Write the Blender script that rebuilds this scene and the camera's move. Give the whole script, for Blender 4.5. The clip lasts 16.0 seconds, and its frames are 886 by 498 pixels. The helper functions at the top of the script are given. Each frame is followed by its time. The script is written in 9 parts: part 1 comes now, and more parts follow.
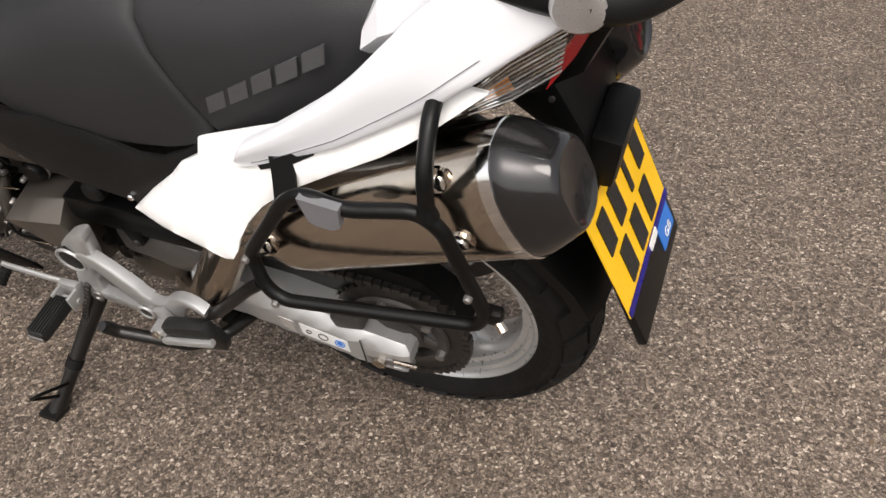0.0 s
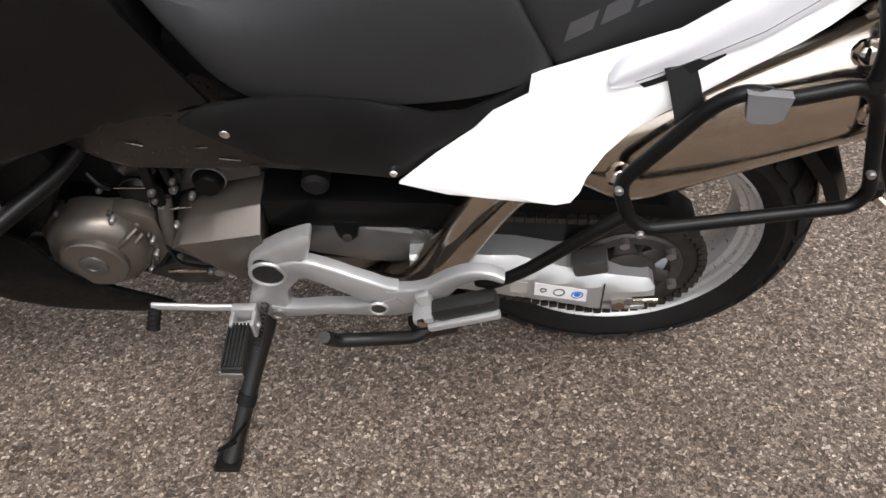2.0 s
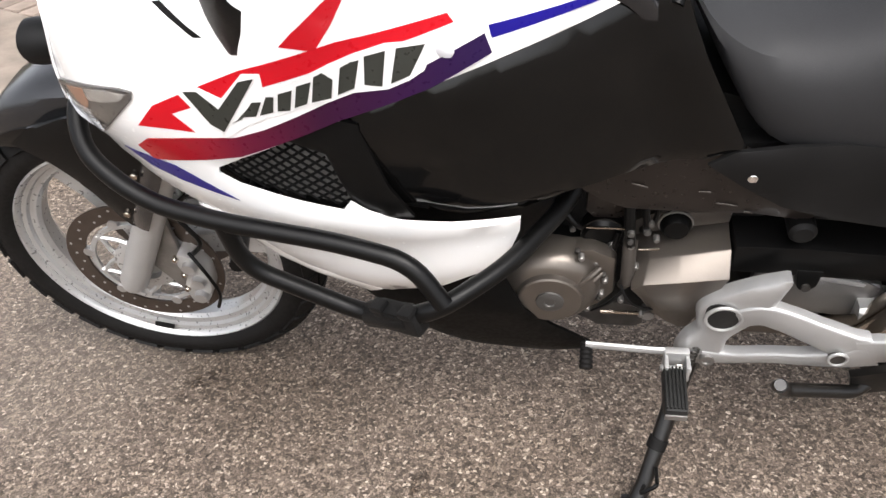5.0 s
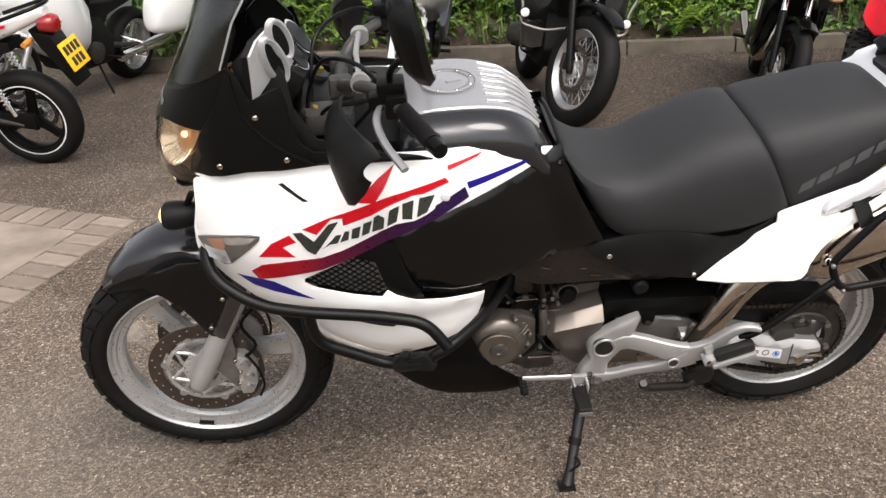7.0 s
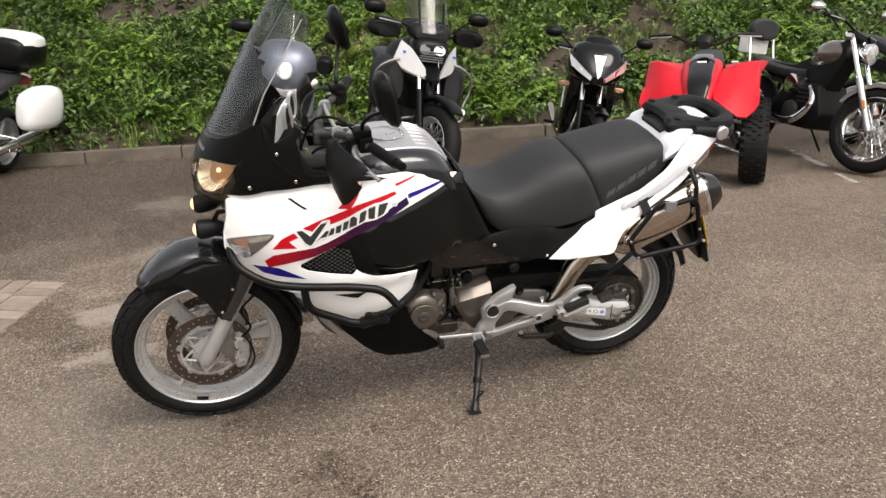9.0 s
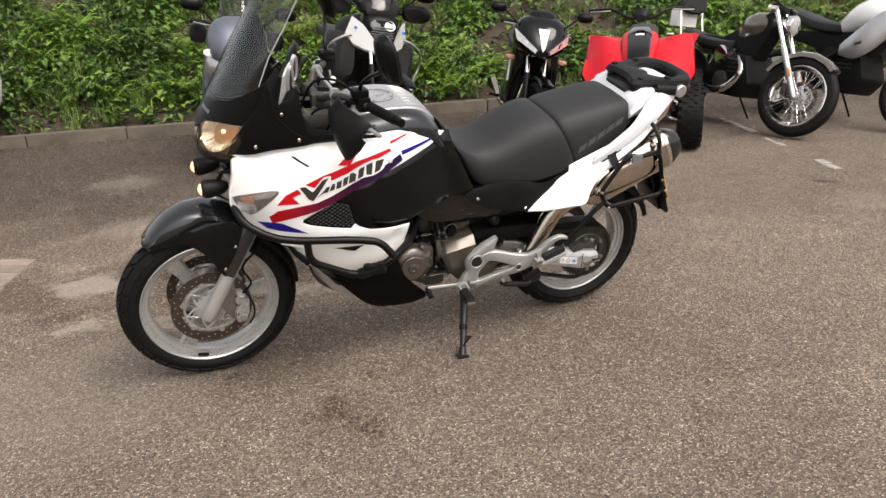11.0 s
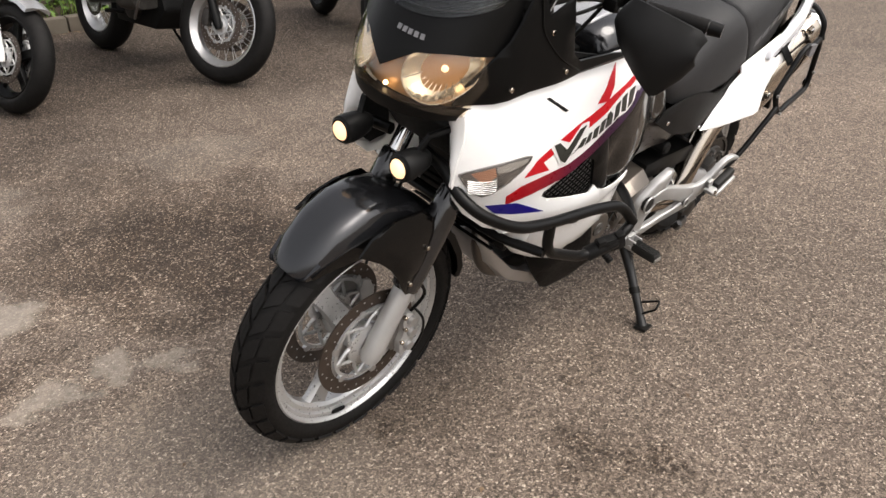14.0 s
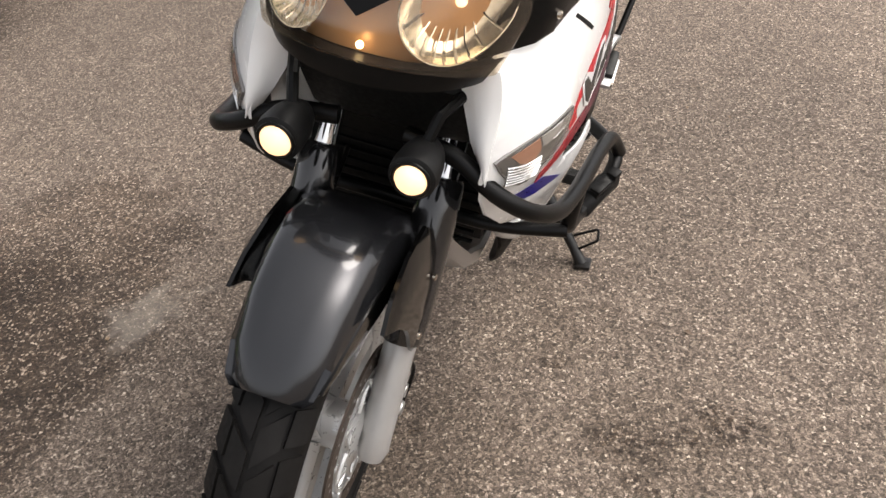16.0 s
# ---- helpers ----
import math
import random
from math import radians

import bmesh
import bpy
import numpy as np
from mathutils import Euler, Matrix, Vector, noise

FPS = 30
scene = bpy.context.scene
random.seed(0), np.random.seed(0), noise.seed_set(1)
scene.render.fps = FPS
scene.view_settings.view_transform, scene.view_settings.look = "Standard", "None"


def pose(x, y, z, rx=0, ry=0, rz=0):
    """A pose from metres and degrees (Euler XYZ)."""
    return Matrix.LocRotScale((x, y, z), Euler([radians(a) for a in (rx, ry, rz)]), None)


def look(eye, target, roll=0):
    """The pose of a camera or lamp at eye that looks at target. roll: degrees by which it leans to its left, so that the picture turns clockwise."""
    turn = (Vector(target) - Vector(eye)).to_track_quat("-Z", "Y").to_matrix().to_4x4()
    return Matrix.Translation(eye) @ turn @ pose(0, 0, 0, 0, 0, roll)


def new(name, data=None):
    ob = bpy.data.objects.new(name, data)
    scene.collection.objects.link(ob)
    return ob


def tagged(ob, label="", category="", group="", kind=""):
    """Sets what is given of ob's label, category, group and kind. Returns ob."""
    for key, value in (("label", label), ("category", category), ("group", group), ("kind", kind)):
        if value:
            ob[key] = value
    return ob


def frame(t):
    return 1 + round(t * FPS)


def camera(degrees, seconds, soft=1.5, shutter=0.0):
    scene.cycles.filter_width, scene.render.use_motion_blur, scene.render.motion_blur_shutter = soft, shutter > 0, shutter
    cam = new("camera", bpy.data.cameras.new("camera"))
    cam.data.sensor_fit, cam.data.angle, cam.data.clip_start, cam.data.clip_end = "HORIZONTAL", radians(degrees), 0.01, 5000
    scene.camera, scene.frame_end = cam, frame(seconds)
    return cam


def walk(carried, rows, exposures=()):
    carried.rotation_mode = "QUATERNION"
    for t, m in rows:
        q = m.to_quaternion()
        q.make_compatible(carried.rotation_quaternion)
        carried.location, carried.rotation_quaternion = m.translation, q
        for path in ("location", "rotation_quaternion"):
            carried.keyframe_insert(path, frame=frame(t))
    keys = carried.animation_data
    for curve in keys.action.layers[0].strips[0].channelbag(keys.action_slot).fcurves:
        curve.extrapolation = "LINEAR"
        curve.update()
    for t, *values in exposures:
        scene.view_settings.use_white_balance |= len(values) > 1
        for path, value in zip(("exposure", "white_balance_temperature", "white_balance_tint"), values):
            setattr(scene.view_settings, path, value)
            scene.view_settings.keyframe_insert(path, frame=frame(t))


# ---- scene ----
cam = camera(55.0, 16.0)
METRES, EYE, TILT, LEAN, TURN = 6.804, 1.263, 0.8, 0.0, 0.0
ROWS = [
    (0.0, 0.0, 0.0, 0.0, -1.08, -39.8, 1.29),
    (0.5, -0.0288, 0.0066, -0.0075, -6.58, -41.69, 1.47),
    (1.0, -0.0493, 0.0201, -0.0136, -11.93, -44.39, 3.68),
    (1.5, -0.074, 0.0205, -0.0141, -18.57, -43.31, 3.15),
    (2.0, -0.1023, 0.0161, -0.0137, -20.34, -39.4, 1.55),
    (2.5, -0.1213, 0.0001, -0.0097, -18.53, -35.29, 2.75),
    (3.0, -0.1351, 0.0049, -0.0134, -17.56, -33.81, 3.95),
    (3.5, -0.1514, 0.0222, -0.0192, -17.62, -34.04, 3.36),
    (4.0, -0.1649, 0.0311, -0.0207, -16.04, -34.97, 2.59),
    (4.5, -0.1754, 0.037, -0.0186, -13.84, -35.32, 2.01),
    (7.0, -0.2593, -0.0551, 0.0254, -26.53, -23.84, 2.46),
    (7.5, -0.2912, -0.0972, 0.0307, -31.37, -21.05, 2.17),
    (8.0, -0.3208, -0.1297, 0.0354, -35.23, -19.32, 2.28),
    (8.5, -0.3518, -0.1525, 0.0368, -37.52, -18.15, 1.94),
    (11.0, -0.4254, -0.1612, 0.0313, -44.03, -18.84, 1.85),
    (11.5, -0.4265, -0.1142, 0.0303, -47.91, -20.36, 1.63),
    (12.0, -0.4379, -0.0643, 0.0305, -52.3, -21.35, 1.17),
    (12.5, -0.4396, -0.0209, 0.0259, -54.16, -22.73, 0.75),
    (13.0, -0.44, 0.0258, 0.0264, -56.32, -24.46, 0.76),
    (13.5, -0.4495, 0.0767, 0.024, -62.56, -25.96, 0.68),
    (14.0, -0.4452, 0.1171, 0.0224, -68.26, -27.33, 1.22),
    (14.5, -0.4297, 0.1528, 0.0236, -73.28, -29.1, 2.9),
    (15.0, -0.4132, 0.1897, 0.0182, -81.52, -31.31, 4.16),
    (15.5, -0.391, 0.2109, 0.013, -89.59, -33.3, 4.94),
    (16.0, -0.3646, 0.2215, 0.006, -95.6, -35.31, 4.2),
]
EXPOSURES = [(0.0, 0.68, 6750), (1.0, 0.46, 6350), (2.0, 0.75, 6400), (2.5, 0.85, 6400), (3.5, 1.08, 6450), (4.5, 1.24, 6450), (7.0, 0.85, 6700), (8.5, 0.85, 6850), (12.0, 0.86, 6850), (14.0, 0.88, 6800), (15.0, 0.90, 6800), (16.0, 1.0, 6750)]
walk(cam, [(t, pose(0, 0, EYE, TILT, LEAN, TURN) @ pose(METRES * x, METRES * y, METRES * z, 90 + pitch, roll, yaw)) for t, x, y, z, yaw, pitch, roll in ROWS], [(t, e, k, 12) for t, e, k in EXPOSURES])

# ---- light ----
world = bpy.data.worlds.new("overcast_sky")
scene.world = world
world.use_nodes = True
wn = world.node_tree
wn.nodes.clear()
sky = wn.nodes.new("ShaderNodeTexSky")
sky.sky_type, sky.sun_disc = "NISHITA", False
sky.sun_elevation, sky.sun_rotation = radians(52), radians(200)
sky.air_density, sky.dust_density = 1.0, 4.0
grey = wn.nodes.new("ShaderNodeHueSaturation")
grey.inputs["Saturation"].default_value = 0.22
back = wn.nodes.new("ShaderNodeBackground")
back.inputs["Strength"].default_value = 0.15
wout = wn.nodes.new("ShaderNodeOutputWorld")
wn.links.new(sky.outputs[0], grey.inputs["Color"])
wn.links.new(grey.outputs[0], back.inputs["Color"])
wn.links.new(back.outputs[0], wout.inputs["Surface"])

sun = new("sun", bpy.data.lights.new("sun", "SUN"))
sun.data.energy, sun.data.angle, sun.data.color = 1.2, radians(25), (1.0, 0.96, 0.9)
sun.matrix_world = look((0, 0, 30), (-8, 20, 0))


# ---- materials ----
def material(name, color, rough=0.5, metal=0.0, vary=0.12, scale=14.0, bump=0.0, bump_scale=120.0, coat=0.0, wear=0.0, wear_color=(0.2, 0.17, 0.14), rough_vary=0.12, spec=0.5):
    """A painted, moulded or cast surface: two scales of tone, fine relief, and wear in its own shape."""
    m = bpy.data.materials.new(name)
    m.use_nodes = True
    t = m.node_tree
    b = t.nodes["Principled BSDF"]
    N, L = t.nodes.new, t.links.new
    co = N("ShaderNodeTexCoord")
    big, fine = N("ShaderNodeTexNoise"), N("ShaderNodeTexNoise")
    big.inputs["Scale"].default_value, big.inputs["Detail"].default_value = scale, 5
    fine.inputs["Scale"].default_value, fine.inputs["Detail"].default_value = bump_scale, 3
    L(co.outputs["Object"], big.inputs["Vector"])
    L(co.outputs["Object"], fine.inputs["Vector"])
    ramp = N("ShaderNodeMapRange")
    ramp.inputs["From Min"].default_value, ramp.inputs["From Max"].default_value = 0.3, 0.7
    ramp.inputs["To Min"].default_value, ramp.inputs["To Max"].default_value = 1 - vary, 1 + vary * 0.6
    L(big.outputs["Fac"], ramp.inputs["Value"])
    mul = N("ShaderNodeMix")
    mul.data_type, mul.blend_type = "RGBA", "MULTIPLY"
    mul.inputs["Factor"].default_value = 1.0
    mul.inputs[6].default_value = (*color, 1)
    L(ramp.outputs[0], mul.inputs[7])
    last = mul.outputs[2]
    if wear:
        spots = N("ShaderNodeTexNoise")
        spots.inputs["Scale"].default_value, spots.inputs["Detail"].default_value, spots.inputs["Roughness"].default_value = scale * 0.6, 9, 0.7
        L(co.outputs["Object"], spots.inputs["Vector"])
        cut = N("ShaderNodeMapRange")
        cut.inputs["From Min"].default_value, cut.inputs["From Max"].default_value = 0.56, 0.72
        cut.inputs["To Max"].default_value = wear
        L(spots.outputs["Fac"], cut.inputs["Value"])
        mixw = N("ShaderNodeMix")
        mixw.data_type = "RGBA"
        L(cut.outputs[0], mixw.inputs["Factor"])
        L(last, mixw.inputs[6])
        mixw.inputs[7].default_value = (*wear_color, 1)
        last = mixw.outputs[2]
    L(last, b.inputs["Base Color"])
    rr = N("ShaderNodeMapRange")
    rr.inputs["From Min"].default_value, rr.inputs["From Max"].default_value = 0.3, 0.7
    rr.inputs["To Min"].default_value, rr.inputs["To Max"].default_value = max(0.02, rough - rough_vary * rough), min(1, rough + rough_vary * rough)
    L(fine.outputs["Fac"], rr.inputs["Value"])
    L(rr.outputs[0], b.inputs["Roughness"])
    b.inputs["Metallic"].default_value = metal
    b.inputs["Coat Weight"].default_value = coat
    b.inputs["Coat Roughness"].default_value = 0.04
    b.inputs["Specular IOR Level"].default_value = spec
    if bump:
        bp = N("ShaderNodeBump")
        bp.inputs["Strength"].default_value, bp.inputs["Distance"].default_value = bump, 0.001
        L(fine.outputs["Fac"], bp.inputs["Height"])
        L(bp.outputs[0], b.inputs["Normal"])
    return m


def glass(name, tint, rough=0.02, alpha=0.25, spec=0.5, rim=0.8):
    """Thin clear plastic: see-through film with a gloss on it."""
    m = bpy.data.materials.new(name)
    m.use_nodes = True
    t = m.node_tree
    t.nodes.clear()
    N, L = t.nodes.new, t.links.new
    out, mix = N("ShaderNodeOutputMaterial"), N("ShaderNodeMixShader")
    clear, body = N("ShaderNodeBsdfTransparent"), N("ShaderNodeBsdfGlossy")
    clear.inputs["Color"].default_value = (*tint, 1)
    body.inputs["Color"].default_value = (spec * 1.6, spec * 1.6, spec * 1.6, 1)
    body.inputs["Roughness"].default_value = rough
    edge, rise, add = N("ShaderNodeLayerWeight"), N("ShaderNodeMath"), N("ShaderNodeMath")
    edge.inputs["Blend"].default_value = 0.5
    rise.operation = "POWER"
    rise.inputs[1].default_value = 4.0
    L(edge.outputs["Facing"], rise.inputs[0])
    add.operation, add.use_clamp = "MULTIPLY_ADD", True
    add.inputs[1].default_value, add.inputs[2].default_value = rim, alpha + 0.03
    L(rise.outputs[0], add.inputs[0])
    L(add.outputs[0], mix.inputs["Fac"])
    L(clear.outputs[0], mix.inputs[1])
    L(body.outputs[0], mix.inputs[2])
    L(mix.outputs[0], out.inputs["Surface"])
    return m


def glow(name, color, strength):
    m = bpy.data.materials.new(name)
    m.use_nodes = True
    b = m.node_tree.nodes["Principled BSDF"]
    b.inputs["Base Color"].default_value = (*color, 1)
    b.inputs["Emission Color"].default_value = (*color, 1)
    b.inputs["Emission Strength"].default_value = strength
    return m


def asphalt_material():
    """Worn chip-seal asphalt: pale and brown stone chips in a dark binder, dry and damp patches, oil specks."""
    m = bpy.data.materials.new("worn_asphalt")
    m.use_nodes = True
    t = m.node_tree
    b = t.nodes["Principled BSDF"]
    N, L = t.nodes.new, t.links.new
    co = N("ShaderNodeTexCoord")
    warp = N("ShaderNodeTexNoise")
    warp.inputs["Scale"].default_value, warp.inputs["Detail"].default_value = 90, 2
    L(co.outputs["Object"], warp.inputs["Vector"])
    wadd = N("ShaderNodeMix")
    wadd.data_type, wadd.blend_type = "RGBA", "LINEAR_LIGHT"
    wadd.inputs["Factor"].default_value = 0.006
    L(co.outputs["Object"], wadd.inputs[6])
    L(warp.outputs["Color"], wadd.inputs[7])

    def cells(scale, feature):
        v = N("ShaderNodeTexVoronoi")
        v.feature = feature
        v.inputs["Scale"].default_value = scale
        L(wadd.outputs[2], v.inputs["Vector"])
        return v

    chip, edge = cells(165, "F1"), cells(165, "DISTANCE_TO_EDGE")
    small = cells(340, "F1")
    sep = N("ShaderNodeSeparateColor")
    L(chip.outputs["Color"], sep.inputs[0])
    ramp = N("ShaderNodeValToRGB")
    e = ramp.color_ramp.elements
    e[0].position, e[0].color = 0.0, (0.064, 0.049, 0.038, 1)
    e[1].position, e[1].color = 1.0, (0.50, 0.42, 0.34, 1)
    for p, c in ((0.25, (0.122, 0.096, 0.076, 1)), (0.55, (0.178, 0.139, 0.109, 1)), (0.84, (0.250, 0.197, 0.155, 1)), (0.95, (0.36, 0.295, 0.24, 1))):
        k = e.new(p)
        k.color = c
    L(sep.outputs[0], ramp.inputs[0])
    sep2 = N("ShaderNodeSeparateColor")
    L(small.outputs["Color"], sep2.inputs[0])
    fine = N("ShaderNodeMapRange")
    fine.inputs["To Min"].default_value, fine.inputs["To Max"].default_value = 0.62, 1.34
    L(sep2.outputs[1], fine.inputs["Value"])
    m1 = N("ShaderNodeMix")
    m1.data_type, m1.blend_type = "RGBA", "MULTIPLY"
    m1.inputs["Factor"].default_value = 1
    L(ramp.outputs[0], m1.inputs[6])
    L(fine.outputs[0], m1.inputs[7])
    gap = N("ShaderNodeMapRange")
    gap.inputs["From Min"].default_value, gap.inputs["From Max"].default_value = 0.02, 0.11
    gap.inputs["To Min"].default_value, gap.inputs["To Max"].default_value = 0.40, 1.0
    L(edge.outputs["Distance"], gap.inputs["Value"])
    m2 = N("ShaderNodeMix")
    m2.data_type, m2.blend_type = "RGBA", "MULTIPLY"
    m2.inputs["Factor"].default_value = 1
    L(m1.outputs[2], m2.inputs[6])
    L(gap.outputs[0], m2.inputs[7])

    def blot(scale, lo, hi, a, z, detail=6, rough=0.55):
        n = N("ShaderNodeTexNoise")
        n.inputs["Scale"].default_value, n.inputs["Detail"].default_value, n.inputs["Roughness"].default_value = scale, detail, rough
        L(co.outputs["Object"], n.inputs["Vector"])
        r = N("ShaderNodeMapRange")
        r.inputs["From Min"].default_value, r.inputs["From Max"].default_value = lo, hi
        r.inputs["To Min"].default_value, r.inputs["To Max"].default_value = a, z
        L(n.outputs["Fac"], r.inputs["Value"])
        return r.outputs[0]

    def times(x, y):
        k = N("ShaderNodeMix")
        k.data_type, k.blend_type = "RGBA", "MULTIPLY"
        k.inputs["Factor"].default_value = 1
        L(x, k.inputs[6])
        L(y, k.inputs[7])
        return k.outputs[2]

    def near(x, y, r, soft, grain=3.2, hard=0.55):
        """One where the place lies within r of (x, y), ragged at the rim."""
        d = N("ShaderNodeVectorMath")
        d.operation = "DISTANCE"
        d.inputs[1].default_value = (x, y, 0)
        rag = N("ShaderNodeTexNoise")
        rag.inputs["Scale"].default_value, rag.inputs["Detail"].default_value, rag.inputs["Roughness"].default_value = grain, 7, 0.6
        L(co.outputs["Object"], rag.inputs["Vector"])
        shift = N("ShaderNodeMix")
        shift.data_type, shift.blend_type = "RGBA", "LINEAR_LIGHT"
        shift.inputs["Factor"].default_value = soft
        L(co.outputs["Object"], shift.inputs[6])
        L(rag.outputs["Color"], shift.inputs[7])
        level = N("ShaderNodeVectorMath")
        level.operation = "MULTIPLY"
        level.inputs[1].default_value = (1, 1, 0)
        L(shift.outputs[2], level.inputs[0])
        L(level.outputs[0], d.inputs[0])
        r2 = N("ShaderNodeMapRange")
        r2.interpolation_type = "SMOOTHSTEP"
        r2.inputs["From Min"].default_value, r2.inputs["From Max"].default_value = r * hard, r * 1.35
        r2.inputs["To Min"].default_value, r2.inputs["To Max"].default_value = 1, 0
        L(d.outputs["Value"], r2.inputs["Value"])
        return r2.outputs[0]

    def tint(x, fac, c, blend="MULTIPLY"):
        k = N("ShaderNodeMix")
        k.data_type, k.blend_type = "RGBA", blend
        L(fac, k.inputs["Factor"])
        L(x, k.inputs[6])
        k.inputs[7].default_value = (*c, 1)
        return k.outputs[2]

    # the palest chips stay dry and bright where the binder is damp
    proud = N("ShaderNodeMapRange")
    proud.inputs["From Min"].default_value, proud.inputs["From Max"].default_value = 0.74, 0.90
    proud.inputs["To Min"].default_value, proud.inputs["To Max"].default_value = 1.0, 0.30
    L(sep.outputs[0], proud.inputs["Value"])

    def scaled(x, y):
        k = N("ShaderNodeMath")
        k.operation = "MULTIPLY"
        L(x, k.inputs[0])
        L(y, k.inputs[1])
        return k.outputs[0]

    out = times(m2.outputs[2], blot(0.7, 0.32, 0.68, 0.86, 1.12))
    out = times(out, blot(5.0, 0.3, 0.7, 0.90, 1.08))
    # damp, darker strip along the kerb, ragged on its near side, with dry pale islands
    off = N("ShaderNodeVectorMath")
    off.operation = "DOT_PRODUCT"
    off.inputs[1].default_value = (0.26, 0.8575, 0)
    L(co.outputs["Object"], off.inputs[0])
    rag = N("ShaderNodeTexNoise")
    rag.inputs["Scale"].default_value, rag.inputs["Detail"].default_value, rag.inputs["Roughness"].default_value = 0.9, 6, 0.6
    L(co.outputs["Object"], rag.inputs["Vector"])
    wob = N("ShaderNodeMath")
    wob.operation = "MULTIPLY_ADD"
    wob.inputs[1].default_value = 3.0
    L(rag.outputs["Fac"], wob.inputs[0])
    L(off.outputs["Value"], wob.inputs[2])
    damp = N("ShaderNodeMapRange")
    damp.interpolation_type = "SMOOTHSTEP"
    damp.inputs["From Min"].default_value, damp.inputs["From Max"].default_value = 4.2, 5.6
    damp.inputs["To Max"].default_value = 1.0
    L(wob.outputs[0], damp.inputs["Value"])
    out = tint(out, scaled(damp.outputs[0], proud.outputs[0]), (0.345, 0.318, 0.295))
    for x, y, r in ((-0.85, 2.95, 0.48), (-0.98, 2.40, 0.16), (-0.30, 2.55, 0.34), (-0.35, 3.30, 0.50), (-1.72, 3.25, 0.24), (-1.60, 2.80, 0.12), (-0.75, 2.75, 0.42), (-0.60, 2.35, 0.26)):
        out = tint(out, scaled(near(x, y, r, 0.42, 3.4, 0.70), proud.outputs[0]), (0.62, 0.59, 0.56))
    # paler stretch beyond the rear wheel
    out = tint(out, near(1.2, 0.0, 1.3, 0.8, 1.0, 0.3), (1.2, 1.19, 1.18))
    # pale dried rims and islands, mottled
    mottle = blot(38, 0.30, 0.62, 0.72, 1.15, 5, 0.65)
    for x, y, r, g in ((-1.42, 3.12, 0.16, 2.0), (-0.73, 2.20, 0.12, 1.6), (-0.75, 3.95, 0.24, 1.35), (-1.66, 2.60, 0.10, 1.8), (-1.44, 2.53, 0.08, 1.8), (-1.38, 2.38, 0.07, 1.7), (0.1, 3.4, 0.3, 1.25), (-0.3, 5.2, 0.25, 1.4), (-1.9, 1.95, 0.50, 1.25), (2.5, 0.75, 0.2, 1.25)):
        part_of = N("ShaderNodeMath")
        part_of.operation = "MULTIPLY"
        part_of.inputs[1].default_value = min(0.75, (g - 1) * 0.62)
        L(scaled(near(x, y, r, 0.26, 5.0), mottle), part_of.inputs[0])
        out = tint(out, part_of.outputs[0], (0.31, 0.275, 0.235), "MIX")
    # drying edges: thin pale lines where a slow tone crosses its middle
    band = N("ShaderNodeTexNoise")
    band.inputs["Scale"].default_value, band.inputs["Detail"].default_value, band.inputs["Roughness"].default_value, band.inputs["Distortion"].default_value = 1.1, 7, 0.58, 0.4
    L(co.outputs["Object"], band.inputs["Vector"])
    mid = N("ShaderNodeMapRange")
    mid.interpolation_type = "SMOOTHSTEP"
    mid.inputs["From Min"].default_value, mid.inputs["From Max"].default_value = 0.0, 0.05
    mid.inputs["To Min"].default_value, mid.inputs["To Max"].default_value = 1.0, 0.0
    away = N("ShaderNodeMath")
    away.operation = "SUBTRACT"
    away.inputs[1].default_value = 0.5
    L(band.outputs["Fac"], away.inputs[0])
    absn = N("ShaderNodeMath")
    absn.operation = "ABSOLUTE"
    L(away.outputs[0], absn.inputs[0])
    L(absn.outputs[0], mid.inputs["Value"])
    zone = N("ShaderNodeMath")
    zone.operation = "MULTIPLY"
    L(mid.outputs[0], zone.inputs[0])
    L(near(-0.9, 3.2, 1.3, 0.5, 1.2), zone.inputs[1])
    out = tint(out, zone.outputs[0], (1.22, 1.21, 1.19))
    # soft brown stains, and oil in broken specks that follow the chips
    for x, y, r in ((-1.37, 1.06, 0.20), (-1.25, 1.52, 0.22), (-1.45, 1.60, 0.12), (-0.95, 1.20, 0.16)):
        out = tint(out, near(x, y, r, 0.25, 6.0, 0.2), (0.87, 0.86, 0.84))
    speck = blot(60, 0.47, 0.53, 0.0, 1.0, 4, 0.7)
    for x, y, r in ((-1.345, 1.16, 0.060), (-1.37, 1.09, 0.050), (-1.33, 0.94, 0.060), (-1.36, 0.89, 0.035), (-1.46, 1.16, 0.035), (-1.38, 1.01, 0.040), (-1.46, 1.62, 0.050), (-1.25, 1.56, 0.025), (-1.27, 1.37, 0.025), (-1.10, 1.24, 0.030), (-1.03, 0.97, 0.016), (2.75, 1.16, 0.06)):
        both = N("ShaderNodeMath")
        both.operation = "MULTIPLY"
        L(near(x, y, r, 0.10, 14.0, 0.2), both.inputs[0])
        L(speck, both.inputs[1])
        out = tint(out, both.outputs[0], (0.30, 0.26, 0.22))
    L(out, b.inputs["Base Color"])
    b.inputs["Roughness"].default_value = 0.85
    b.inputs["Specular IOR Level"].default_value = 0.3
    hgt = N("ShaderNodeMath")
    hgt.operation = "MULTIPLY"
    L(gap.outputs[0], hgt.inputs[0])
    L(sep.outputs[1], hgt.inputs[1])
    bp = N("ShaderNodeBump")
    bp.inputs["Strength"].default_value, bp.inputs["Distance"].default_value = 0.7, 0.003
    L(hgt.outputs[0], bp.inputs["Height"])
